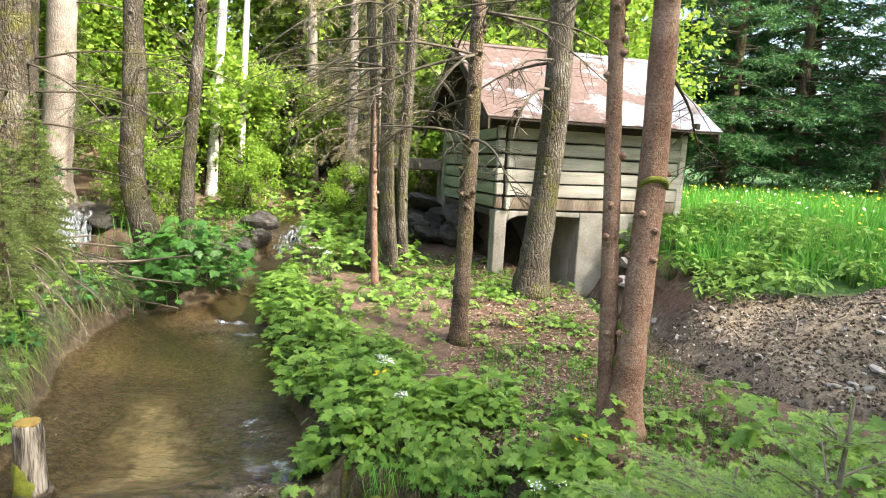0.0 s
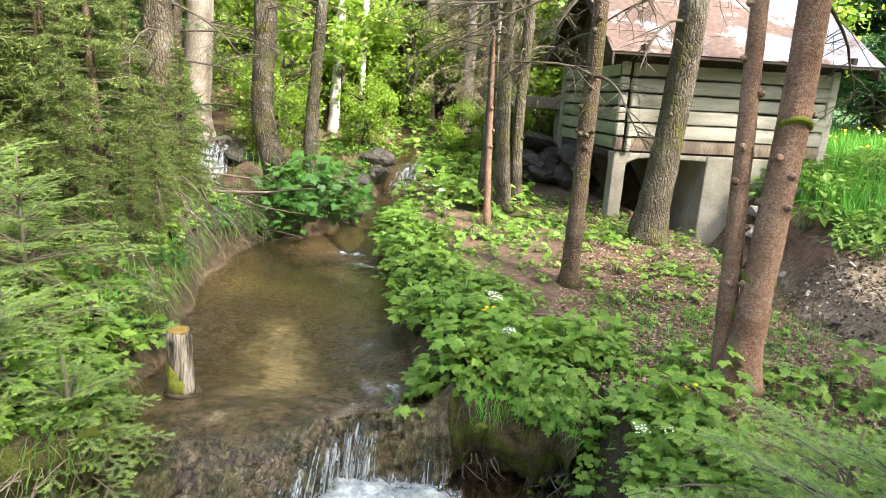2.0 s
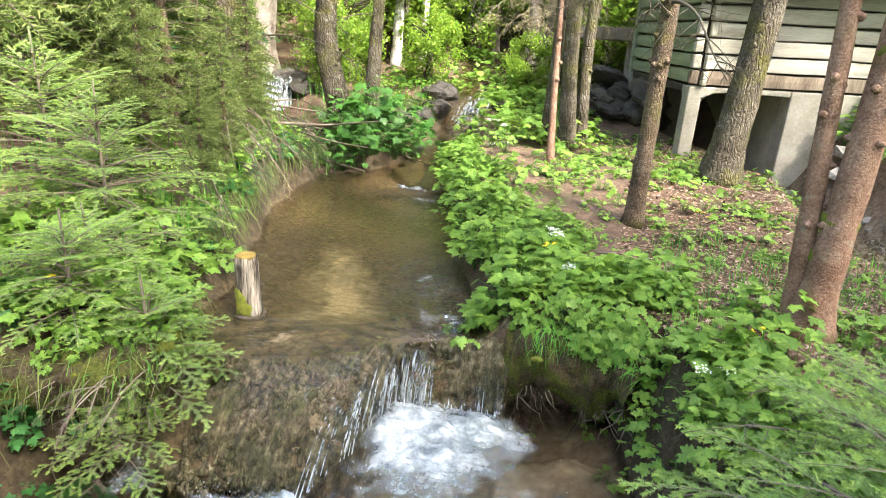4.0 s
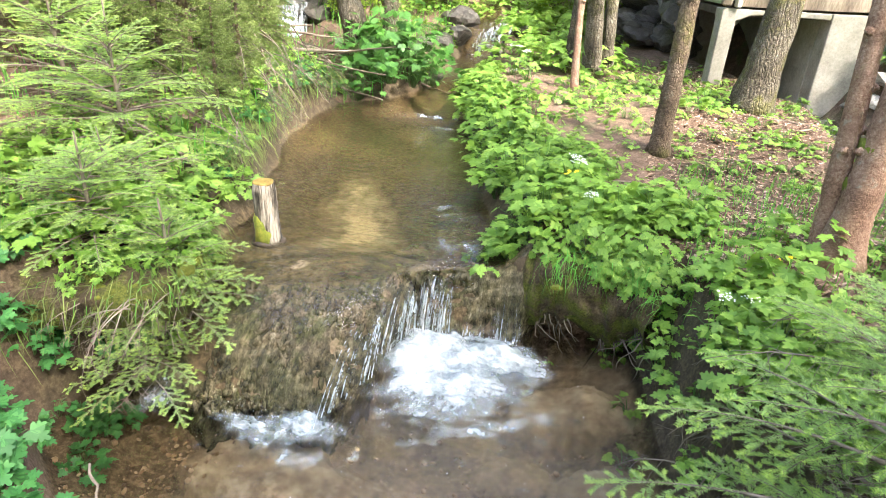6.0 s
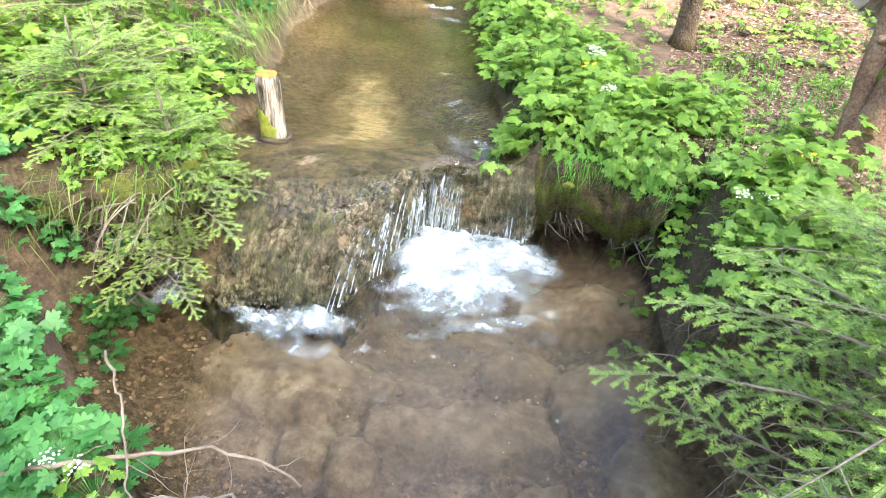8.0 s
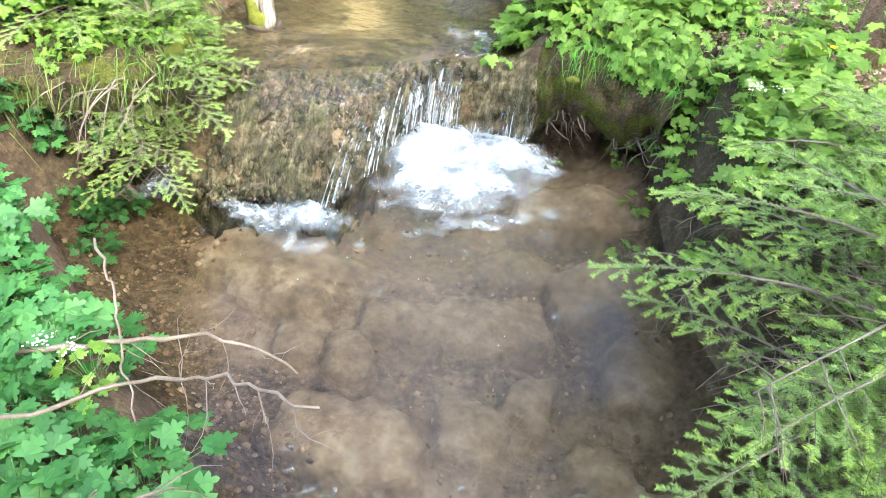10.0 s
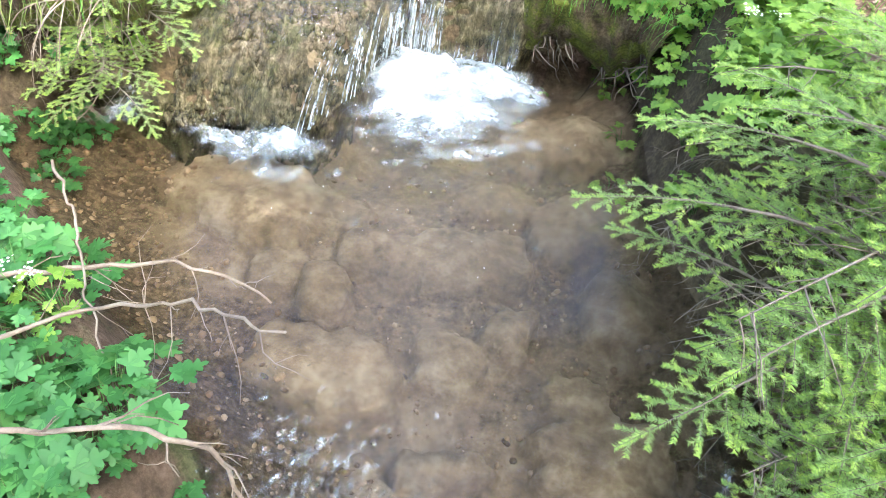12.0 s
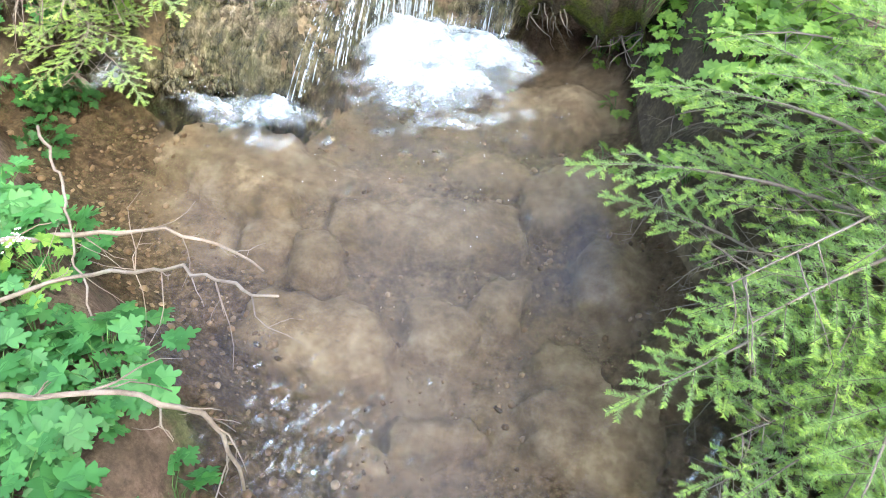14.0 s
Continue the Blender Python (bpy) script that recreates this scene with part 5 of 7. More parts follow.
big_tree("thin_tree", "thin mossy trunk behind the leafy bush", [stand(-3.80, 9.0), (-3.78, 9.0, 1.9), (-3.715, 9.0, 2.52), (-3.57, 9.0, 4.25), (-3.5, 9.0, 7.5)], [0.12, 0.10, 0.09, 0.08, 0.03], BARK_GREY, 10, 4,
         [(7, 1.4, 3.8, 1.0, 0.010, -1.0, 2.0, 30)], 1.2, None, "trees on the far bank")
big_tree("birch_tree", "slim birch with white bark", [stand(-4.95, 13.0), (-4.894, 13.0, 2.54), (-4.698, 13.0, 5.4), (-4.6, 13.0, 10)], [0.12, 0.10, 0.085, 0.03], BIRCH, 11, 0, [], 1.2, None, "trees on the far bank")
big_tree("birch_tree", "slim birch with white bark", [stand(-4.55, 13.6), (-4.5, 13.6, 3), (-4.4, 13.6, 6), (-4.2, 13.6, 10)], [0.08, 0.07, 0.06, 0.03], BIRCH, 12, 0, [], 1.2, None, "trees on the far bank")
big_tree("pale_trunk", "stout grey trunk hung with dead twigs", [stand(-5.33, 7.5), (-5.29, 7.5, 1.85), (-5.124, 7.5, 4.03), (-5.0, 7.5, 11.0)], [0.30, 0.26, 0.22, 0.08], BARK_GREY, 13, 6,
         [(16, 0.9, 4.2, 1.8, 0.015, -0.6, 1.5, 40)], 1.4, (5, 11, 2.2, 9), "trees on the far bank")

# tall spruces added mostly unseen: crowns close the sky, shade pool and mill
for x, y, lo, hi, reach, seed in ((-5.0, 0.5, 4.6, 12.5, 2.6, 14), (-1.6, -3.6, 5.2, 13.0, 3.2, 15), (7.2, 5.7, 4.8, 12.0, 2.4, 16)):
    big_tree("spruce_tree", "tall spruce added for shade, with bare lower stem and dense crown", [stand(x, y), (x + 0.05, y, 5.0), (x, y + 0.1, hi)], [0.19, 0.15, 0.03], BARK_BROWN, seed, 20, [(5, 2.6, 4.4, 1.2, 0.014, 0.0, 3.1, 0)], 1.5, (lo, hi - 0.4, reach, 15), "tall spruces round the pool")

# ---- young spruces ----
def flat_needles(ways, g, per_metre, length, width):
    """Needles in two combed rows and a thinner upper row along straight shoots: verts and tris."""
    a = np.concatenate([w[:-1] for w in ways])
    b = np.concatenate([w[1:] for w in ways])
    ln = np.linalg.norm(b - a, axis=1)
    k = np.repeat(np.arange(len(a)), np.maximum(1, (ln * per_metre).astype(int)))
    n = len(k)
    along = (b - a)[k] / (ln[k][:, None] + 1e-9)
    base = a[k] + (b - a)[k] * g.random((n, 1))
    side = np.cross(along, [0, 0, 1.0])
    side /= np.linalg.norm(side, axis=1)[:, None] + 1e-9
    over = np.cross(side, along)
    t = np.where(g.random(n) < 0.8, g.normal(0, 0.35, n), g.uniform(0.4, 1.5, n)) * g.choice([-1, 1], n)
    flip = g.choice([-1.0, 1.0], n)
    out = side * (np.cos(t) * flip)[:, None] + over * np.abs(np.sin(t))[:, None]
    d = along * g.uniform(0.45, 0.9, n)[:, None] + out
    d /= np.linalg.norm(d, axis=1)[:, None]
    wide = np.cross(d, over + 0.4 * g.normal(size=(n, 3)))
    wide /= np.linalg.norm(wide, axis=1)[:, None] + 1e-9
    tip = base + d * (length * g.uniform(0.7, 1.15, n))[:, None]
    v = np.stack([base - wide * width / 2, base + wide * width / 2, tip], 1).reshape(-1, 3)
    return v, [np.arange(3 * n).reshape(-1, 3)]


def spray(g, way, shoots, limbs, tips, bare, from_part, gap=0.042, bare_part=0.0):
    """The flat spray of one bough: alternate side shoots, and short shoots on those."""
    n = len(way) - 1
    d = np.concatenate([[0], np.cumsum(np.linalg.norm(np.diff(way, axis=0), axis=1))])
    total = d[-1]
    side = g.choice([-1, 1])
    s = total * from_part
    while s < total - 0.02:
        u = np.array([np.interp(s, d, way[:, j]) for j in range(3)])
        k = min(int(np.searchsorted(d, s)), n)
        ahead = way[k] - way[k - 1]
        ahead = ahead / (np.linalg.norm(ahead) + 1e-9)
        out = np.cross(ahead, [0, 0, 1]) * side + ahead * g.uniform(0.7, 1.1) + [0, 0, g.uniform(-0.22, 0.08)]
        ln = (0.36 * (total - s) + 0.035) * g.uniform(0.7, 1.15)
        tw = wander(u, out, ln, 3, g, 0.05, 0.12)
        limbs.append(tube(tw, np.linspace(0.0016 + 0.004 * ln, 0.0009, len(tw)), 3))
        dead = s < total * bare_part and g.random() < 0.8
        (bare if dead else shoots).append(tw)
        if not dead:
            tips.append(np.array([tw[2] + (tw[3] - tw[2]) * 0.3, tw[3] + (tw[3] - tw[2]) * 0.2]))
        q, flip = 0.3, side
        while q * ln < ln - 0.03 and ln > 0.085:
            p = tw[0] + (tw[3] - tw[0]) * q
            o = (tw[3] - tw[0]) / ln
            o2 = np.cross(o, [0, 0, 1]) * flip + o * 0.9 + [0, 0, g.uniform(-0.15, 0.1)]
            t2 = wander(p, o2, (0.40 * (1 - q) * ln + 0.02) * g.uniform(0.7, 1.2), 2, g, 0.05, 0.05)
            limbs.append(tube(t2, np.linspace(0.0012, 0.0008, len(t2)), 3))
            (bare if dead else tips if g.random() < 0.4 else shoots).append(t2)
            flip = -flip
            q += gap * g.uniform(0.9, 1.4) / ln
        side = -side
        s += gap * g.uniform(0.45, 0.75) + 0.01 * total


def young_spruce(label, place, height, reach, whorls, per, seed, droop=0.5, taper=0.8, needles=950, bare_part=0.35, dead=3, green=None, low=0.1):
    """A sapling: stem, flat boughs in whorls, needles; the inner twigs and some boughs are bare."""
    g = np.random.default_rng(seed)
    tree = empty("young_spruce", place, label, "young spruce", "young spruces at the water")
    limbs, shoots, bare, tips = [], [], [], []
    for k in range(whorls):
        f = k / max(1, whorls - 1)
        z = low + (height - 0.16 - low) * f
        ln = reach * (1 - f) ** taper + 0.12
        for a in np.linspace(0, 2 * np.pi, per, endpoint=False) + g.uniform(0, 6.28):
            a = a + g.normal(0, 0.15)
            way = wander([0, 0, z + g.uniform(-0.04, 0.04)], [np.cos(a), np.sin(a), 0.25 + 0.5 * f], ln * g.uniform(0.78, 1.08), 9, g, 0.045, droop * (1 - 0.6 * f))
            limbs.append(tube(way, np.linspace(0.003 + 0.006 * ln, 0.0014, len(way)), 5))
            shoots.append(way[5:] if bare_part else way[2:])
            tips.append(way[-2:])
            spray(g, way, shoots, limbs, tips, bare, 0.14, 0.042 + 0.012 * ln, bare_part * (1 - f))
    for _ in range(dead):
        a = g.uniform(0, 6.28)
        got, _ways = dead_limb(g, [0, 0, g.uniform(0.1, 0.5) * height], [np.cos(a), np.sin(a), 0.25], reach * g.uniform(0.7, 1.0), 0.007, 0.35, 16, 2)
        limbs += got
    way = wander([0, 0, -0.05], [0, 0, 1], height + 0.05, 8, g, 0.02)
    mesh_thing("stem", join([tube(way, np.linspace(0.02, 0.005, len(way)), 7)]), TWIG, tree)
    tagged(mesh_thing("branchwork", join(limbs), TWIG, tree, "thin pale brown twigs"), kind="stuff")
    tagged(mesh_thing("foliage", flat_needles(shoots + [way[5:]] * 2, g, needles, 0.019, 0.0028), green or NEEDLE_NEAR, tree, "light green needles"), kind="stuff")
    tagged(mesh_thing("fresh_growth", flat_needles(tips, g, needles * 1.15, 0.017, 0.0028), NEEDLE_TIP, tree, "yellow-green fresh shoots"), kind="stuff")
    return tree


pool_kind = young_spruce("young spruce with long boughs over the pool", stand(1.18, 1.72), 1.22, 1.12, 7, 7, 61, 0.75, 1.0, dead=3)
low_kind = young_spruce("low bushy young spruce on the pool's bank", stand(1.22, 2.35), 0.62, 0.85, 5, 7, 67, 0.7, 0.7, dead=5)
edge_kind = young_spruce("small young spruce at the edge of the mossy bank", stand(-2.33, 2.42), 0.72, 0.50, 6, 7, 64, 0.55, 0.75, dead=2)
broad_kind = young_spruce("young spruce with bright yellow-green boughs", stand(-3.55, 3.45), 1.05, 0.95, 6, 7, 69, 0.5, 0.75, green=NEEDLE_NEAR)
for kind, label, x, y, turn, size in ((low_kind, "low young spruce at the pool's edge", 1.42, 0.95, 70, 0.9), (low_kind, "low young spruce beside a taller one", 1.75, 1.65, 200, 1.0), (low_kind, "low young spruce leaning over the water", 1.2, 1.3, 130, 0.85), (low_kind, "low young spruce leaning over the water", 1.02, 1.62, 220, 0.95),
                                      (edge_kind, "small young spruce hanging over the bank", -2.36, 2.16, 150, 0.8), (edge_kind, "small young spruce among bank plants", -2.75, 2.35, 40, 0.9), (low_kind, "low young spruce on the far bank", -3.0, 2.75, 320, 0.8), (broad_kind, "young spruce with bright green boughs", -4.5, 3.9, 190, 1.2),
                                      (broad_kind, "young spruce behind the bank plants", -4.0, 2.5, 80, 0.9)):
    tagged(copy_thing(kind, pose(*stand(x, y), 0, 0, turn) @ Matrix.Scale(size, 4)), label)

# ---- herbs ----
def herb_leaf():
    """A leaf of three toothed, lobed leaflets, folded along the middle: verts and tris."""
    v, t = [], []
    for turn, size, at in ((0, 1.0, (0, 0.25)), (1.05, 0.85, (0.05, 0.18)), (-1.05, 0.85, (-0.05, 0.18))):
        rim = [(0.0, 0.0), (0.16, 0.08), (0.36, 0.22), (0.47, 0.40), (0.36, 0.46), (0.20, 0.46), (0.38, 0.68), (0.25, 0.74), (0.12, 0.72), (0.12, 0.90), (0.0, 1.0)]
        rim = rim + [(-x, y) for x, y in rim[-2:0:-1]]
        c, s = math.cos(turn), math.sin(turn)
        k = len(v)
        v.append((at[0] + -s * 0.45 * size, at[1] + c * 0.45 * size, -0.02))
        for x, y in rim:
            x, y, z = x * size, y * size, 0.10 * abs(x) - 0.12 * y * y
            v.append((at[0] + c * x - s * y, at[1] + s * x + c * y, z))
        n = len(rim)
        t += [(k, k + 1 + a, k + 1 + (a + 1) % n) for a in range(n)]
    return np.array(v) * 0.72, t


LEAF_V, LEAF_T = herb_leaf()
OVAL_V = np.array([[0, 0, 0], [0.2, 0.2, 0.05], [0.27, 0.5, 0.06], [0.14, 0.8, 0.0], [0, 1, -0.08], [-0.14, 0.8, 0.0], [-0.27, 0.5, 0.06], [-0.2, 0.2, 0.05], [0, 0.5, -0.02]])
OVAL_T = [(8, a, (a + 1) % 8) for a in range(8)]


def herb(name, label, seed, leaves, spread, height, size, material=HERB, lobed=True, flowers=0, petal=None):
    """A leafy plant: stalks, leaves and, on some, flower heads. It is built at the origin."""
    g = np.random.default_rng(seed)
    a, r = g.uniform(0, 2 * np.pi, leaves), spread * np.sqrt(g.random(leaves))
    z = height * (0.45 + 0.55 * g.random(leaves)) * (1 - 0.45 * (r / spread) ** 2)
    tip = np.stack([r * np.cos(a), r * np.sin(a), z], -1)
    out = np.stack([np.cos(a), np.sin(a), np.zeros(leaves)], -1) + g.normal(0, 0.35, (leaves, 3)) - [0, 0, 0.25]
    up = g.normal(0, 0.28, (leaves, 3)) + [0, 0, 1]
    stalks = []
    for p in tip:
        mid = p * [0.5, 0.5, 0.72]
        stalks.append(tube([[p[0] * 0.15, p[1] * 0.15, -0.03], mid, p], [0.0028, 0.0022, 0.0015], 3))
    heads, hv = [], []
    for _ in range(flowers):
        p = np.array([*(g.normal(0, spread * 0.4, 2)), height * g.uniform(1.1, 1.35)])
        stalks.append(tube([[p[0] * 0.3, p[1] * 0.3, 0], p * [0.8, 0.8, 0.6], p], [0.003, 0.0025, 0.002], 3))
        heads.append(p)
    verts, tris = (LEAF_V, LEAF_T) if lobed else (OVAL_V, OVAL_T)
    lv, lt = scatter(verts, tris, frames(tip, out, up, size * g.uniform(0.65, 1.25, leaves)))
    meshes = [("stalk", mesh_of("stalk", *join(stalks), STEM)), ("leafage", mesh_of("leafage", lv, lt, material))]
    if heads:
        pts = []
        for p in heads:
            k = 26 if petal is PETAL_W else 7
            w = 0.028 if petal is PETAL_W else 0.008
            pts.append(p + g.normal(0, 1, (k, 3)) * [w, w, w * 0.25])
        pts = np.concatenate(pts)
        disc = np.array([[math.cos(b), math.sin(b), 0.15 * (b % 2)] for b in np.linspace(0, 2 * np.pi, 5, endpoint=False)] + [[0, 0, -0.2]])
        fan = [(5, b, (b + 1) % 5) for b in range(5)]
        s = 0.006 if petal is PETAL_W else 0.010
        q = scatter(disc, fan, frames(pts, g.normal(0, 1, (len(pts), 3)) * [1, 1, 0.2], np.tile([[0, 0, 1.0]], (len(pts), 1)), np.full(len(pts), s)))
        meshes.append(("blossom", mesh_of("blossom", q[0], q[1], petal)))
    return name, label, meshes, (lv, lt, material)


def sow(kinds, spots, scales, seed):
    """Plants of these kinds at the spots, turned by chance, each a thing of its own."""
    g = np.random.default_rng(seed)
    for (x, y), s in zip(spots, scales):
        name, label, meshes, _ = kinds[g.integers(len(kinds))]
        tilt = g.normal(0, 6, 2)
        plant = tagged(new(name), label, "plant", "herbs on the banks")
        plant.matrix_basis = pose(x, y, float(land(x, y)) - 0.01, tilt[0], tilt[1], g.uniform(0, 360)) @ Matrix.Scale(float(s), 4)
        for title, me in meshes:
            ob = new(title, me)
            ob.parent = plant
            ob["kind"] = "stuff"
            if title == "blossom":
                ob["label"] = "white umbel" if "umbel" in label else "yellow blossom"


def sow_mass(name, label, kinds, spots, scales, seed):
    """The same leaves as one uncounted mass."""
    g = np.random.default_rng(seed)
    pieces = []
    for (x, y), s in zip(spots, scales):
        lv, lt, material = kinds[g.integers(len(kinds))][3]
        m = np.array(pose(x, y, float(land(x, y)) - 0.01, *g.normal(0, 6, 2), g.uniform(0, 360)) @ Matrix.Scale(float(s), 4))
        pieces.append((lv @ m[:3, :3].T + m[:3, 3], [], lt))
    tagged(mesh_thing(name, join(pieces), material), label, "undergrowth", kind="stuff")


big_herbs = [herb("leafy_herb", "bright green lobed-leaved herb on the stream bank", 100 + k, 26, 0.20, 0.30, 0.105) for k in range(4)]
small_herbs = [herb("small_herb", "low green lobed-leaved herb among leaf litter", 110 + k, 9, 0.10, 0.11, 0.075) for k in range(4)]
umbels = [herb("flowering_herb", "lobed-leaved herb with white umbel flowers", 120 + k, 20, 0.19, 0.30, 0.10, flowers=2, petal=PETAL_W) for k in range(2)]
buttercups = [herb("buttercup", "lobed-leaved herb with yellow blossoms", 130 + k, 12, 0.12, 0.2, 0.075, flowers=3, petal=PETAL_Y) for k in range(2)]
shade_herbs = [herb("shade_herb", "dark green deeply cut herb at the pool's edge", 160 + k, 19, 0.18, 0.25, 0.118, HERB_NEAR) for k in range(4)]
weeds = [herb("tall_weed", "dense bright green weed on the meadow slope", 140 + k, 34, 0.26, 0.42, 0.13, lobed=False) for k in range(3)]
bush_parts = [herb("leafy_shrub", "dark green leafy shrub at the water", 150 + k, 60, 0.42, 0.62, 0.12, BUSH, True) for k in range(3)]

g0 = np.random.default_rng(5)
# along the tongue's edge over the upper reach and the weir
spots, sizes = [], []
for _ in range(130):
    y = 3.62 + 4.95 * g0.random() ** 1.25
    w = 0.70 * step(8.5, 4.5, y) + 0.30
    x = np.interp(y, UP_Y, UP_R) + 0.08 + w * g0.random() ** 1.3
    spots.append((x, y)), sizes.append(g0.uniform(0.65, 1.1) * (1.1 - 0.35 * (x - np.interp(y, UP_Y, UP_R)) / w))
for _ in range(44):
    x = g0.uniform(-0.5, 0.5)
    spots.append((x, g0.uniform(3.85, 4.2) + 0.2 * x)), sizes.append(g0.uniform(0.6, 0.95))
for _ in range(16):
    y = g0.uniform(2.3, 3.4)
    spots.append((np.interp(y, LO_RY, LO_R) + 0.12 + 0.5 * g0.random(), y)), sizes.append(g0.uniform(0.5, 0.8))
sow(big_herbs, spots, sizes, 1)
g5 = np.random.default_rng(15)
for k in range(28):
    s = g5.random()
    x, y = -0.40 + 0.75 * s, 3.42 + 0.1 * (s < 0.4) + 0.12 * s - 0.55 * max(0, s - 0.75)
    name, label, meshes, _ = big_herbs[k % 4]
    plant = tagged(new(name), label, "plant", "herbs on the banks")
    plant.matrix_basis = pose(x, y, 0.57 + 0.04 * g5.normal(), 35 + 12 * g5.normal(), 10 * g5.normal(), 40 * g5.normal()) @ Matrix.Scale(float(g5.uniform(0.45, 0.75)), 4)
    for title, me in meshes:
        ob = new(title, me)
        ob.parent = plant
        ob["kind"] = "stuff"
# among the litter
spots, sizes = [], []
for _ in range(150):
    x, y = g0.uniform(-0.9, 1.9), g0.uniform(3.3, 8.4)
    spots.append((x, y)), sizes.append(g0.uniform(0.5, 1.3))
for _ in range(60):
    spots.append((g0.uniform(0.2, 2.0), g0.uniform(2.6, 4.3))), sizes.append(g0.uniform(0.5, 1.1))
for _ in range(85):
    spots.append((g0.uniform(-1.9, 1.0), g0.uniform(6.6, 10.2))), sizes.append(g0.uniform(0.8, 1.7))
sow(small_herbs, spots, sizes, 2)
gs = np.random.default_rng(23)
spots = [(gs.uniform(-1.3, 2.0), gs.uniform(3.0, 9.5)) for _ in range(420)]
sow_mass("seedlings", "tiny green seedlings among the leaf litter", small_herbs, [(x, y) for x, y in spots if x > np.interp(y, UP_Y, UP_R) + 0.3], [gs.uniform(0.25, 0.6) for _ in spots], 12)
sow(umbels, [(-0.42, 4.30), (0.55, 2.85), (-1.25, 6.7), (-1.75, 8.3), (-1.5, 8.0), (-0.2, 3.75), (-1.40, 0.80)], [0.9, 0.8, 1, 1, 1, 0.7, 0.7], 3)
sow(buttercups, [(0.33, 3.45), (0.05, 3.55), (0.22, 3.52), (-0.35, 4.2), (0.9, 3.4), (-2.9, 2.3), (0.75, 5.5)], [1, 0.9, 1, 1, 0.8, 1, 1], 4)
# the near left bank and the far left bank
spots, sizes = [], []
for _ in range(70):
    y = g0.uniform(-0.3, 1.25)
    spots.append((np.interp(y, LO_Y, LO_L) - 0.10 - 0.8 * g0.random(), y)), sizes.append(g0.uniform(0.55, 0.95))
for _ in range(120):
    y = g0.uniform(1.0, 3.6)
    spots.append((min(np.interp(y, LO_Y, LO_L), -2.4 + 0.8 * step(1.6, 1.0, y)) - 0.05 - 0.35 * step(2.0, 1.5, y) - 1.4 * g0.random() ** 1.4, y)), sizes.append(g0.uniform(0.6, 1.05))
for _ in range(18):
    y = g0.uniform(2.2, 3.35)
    spots.append((np.interp(y, LO_RY, LO_R) + 0.14 + 0.5 * g0.random(), y)), sizes.append(g0.uniform(0.4, 0.8))
for _ in range(50):
    y = g0.uniform(3.6, 7.0)
    spots.append((np.interp(y, UP_Y, UP_L) - 0.25 - 1.8 * g0.random(), y)), sizes.append(g0.uniform(0.5, 1.0))
for _ in range(40):
    y = g0.uniform(8.2, 12.5)
    spots.append((np.interp(y, UP_Y, UP_L) - 0.1 - 1.2 * g0.random(), y)), sizes.append(g0.uniform(0.8, 1.5))
for _ in range(50):
    spots.append((g0.uniform(-4.6, -1.4), g0.uniform(11.7, 15))), sizes.append(g0.uniform(0.9, 1.7))
for _ in range(60):
    y = g0.uniform(8.6, 13.5)
    spots.append((np.interp(y, UP_Y, UP_R) + 0.1 + 1.9 * g0.random(), y)), sizes.append(g0.uniform(0.8, 1.6))
sow_mass("undergrowth", "green lobed-leaved undergrowth on the far banks", big_herbs, [p for p in spots[70:] if p[1] > 2.0], sizes[70:], 5)
near = [p for p in spots[70:] if p[1] <= 2.0 and p[0] < 0]
sow(shade_herbs, near + [(x - 0.5, y + 0.25) for x, y in near[::2]], [0.75 * s for s in sizes[70:] + sizes[70:]], 14)
sow(shade_herbs, spots[:55], sizes[:55], 8)
ge = np.random.default_rng(19)
for k in range(34):
    f = ge.random()
    x, y = -2.62 + 0.42 * f + ge.normal(0, 0.06) - 0.25 * (k % 3 == 0), 2.05 + 0.75 * ge.random() - 0.1 * (f > 0.8)
    name, label, meshes, _ = (big_herbs + small_herbs)[ge.integers(8)]
    plant = tagged(new(name), label, "plant", "herbs on the banks")
    plant.matrix_basis = pose(x, y, 0.64 + 0.02 * ge.normal(), 14 + 12 * ge.normal(), 14 + 12 * ge.normal(), ge.uniform(0, 360)) @ Matrix.Scale(float(ge.uniform(0.4, 0.7)), 4)
    for title, me in meshes:
        ob = new(title, me)
        ob.parent = plant
        ob["kind"] = "stuff"
bank = [(float(np.interp(y, UP_Y, UP_L)) - ge.uniform(0.18, 0.5), y) for y in ge.uniform(3.3, 7.2, 46)]
sow(big_herbs[:2] + shade_herbs, bank, ge.uniform(0.35, 0.75, 46), 11)
edge_spots = [(ge.uniform(-3.1, -2.28), ge.uniform(1.75, 2.75)) for _ in range(30)]
sow(big_herbs[:2] + shade_herbs[:2], [(x, y) for x, y in edge_spots if y > 2.2 + 0.35 * (x + 2.28)], [ge.uniform(0.4, 0.75) for _ in edge_spots], 10)
sow(shade_herbs, [(ge.uniform(-3.0, -2.3), ge.uniform(1.5, 2.0)) for _ in range(18)], ge.uniform(0.4, 0.7, 18), 16)
sow(bush_parts, [(-3.45, 7.7), (-3.05, 7.95), (-3.75, 8.0), (-3.3, 8.2), (-2.98, 8.5), (-3.85, 7.6), (-3.55, 7.35), (-3.2, 7.6), (-3.1, 8.3)], [1.25, 1.1, 1.2, 1.4, 1.1, 1.05, 0.95, 1.0, 1.2], 6)
spots, sizes = [], []
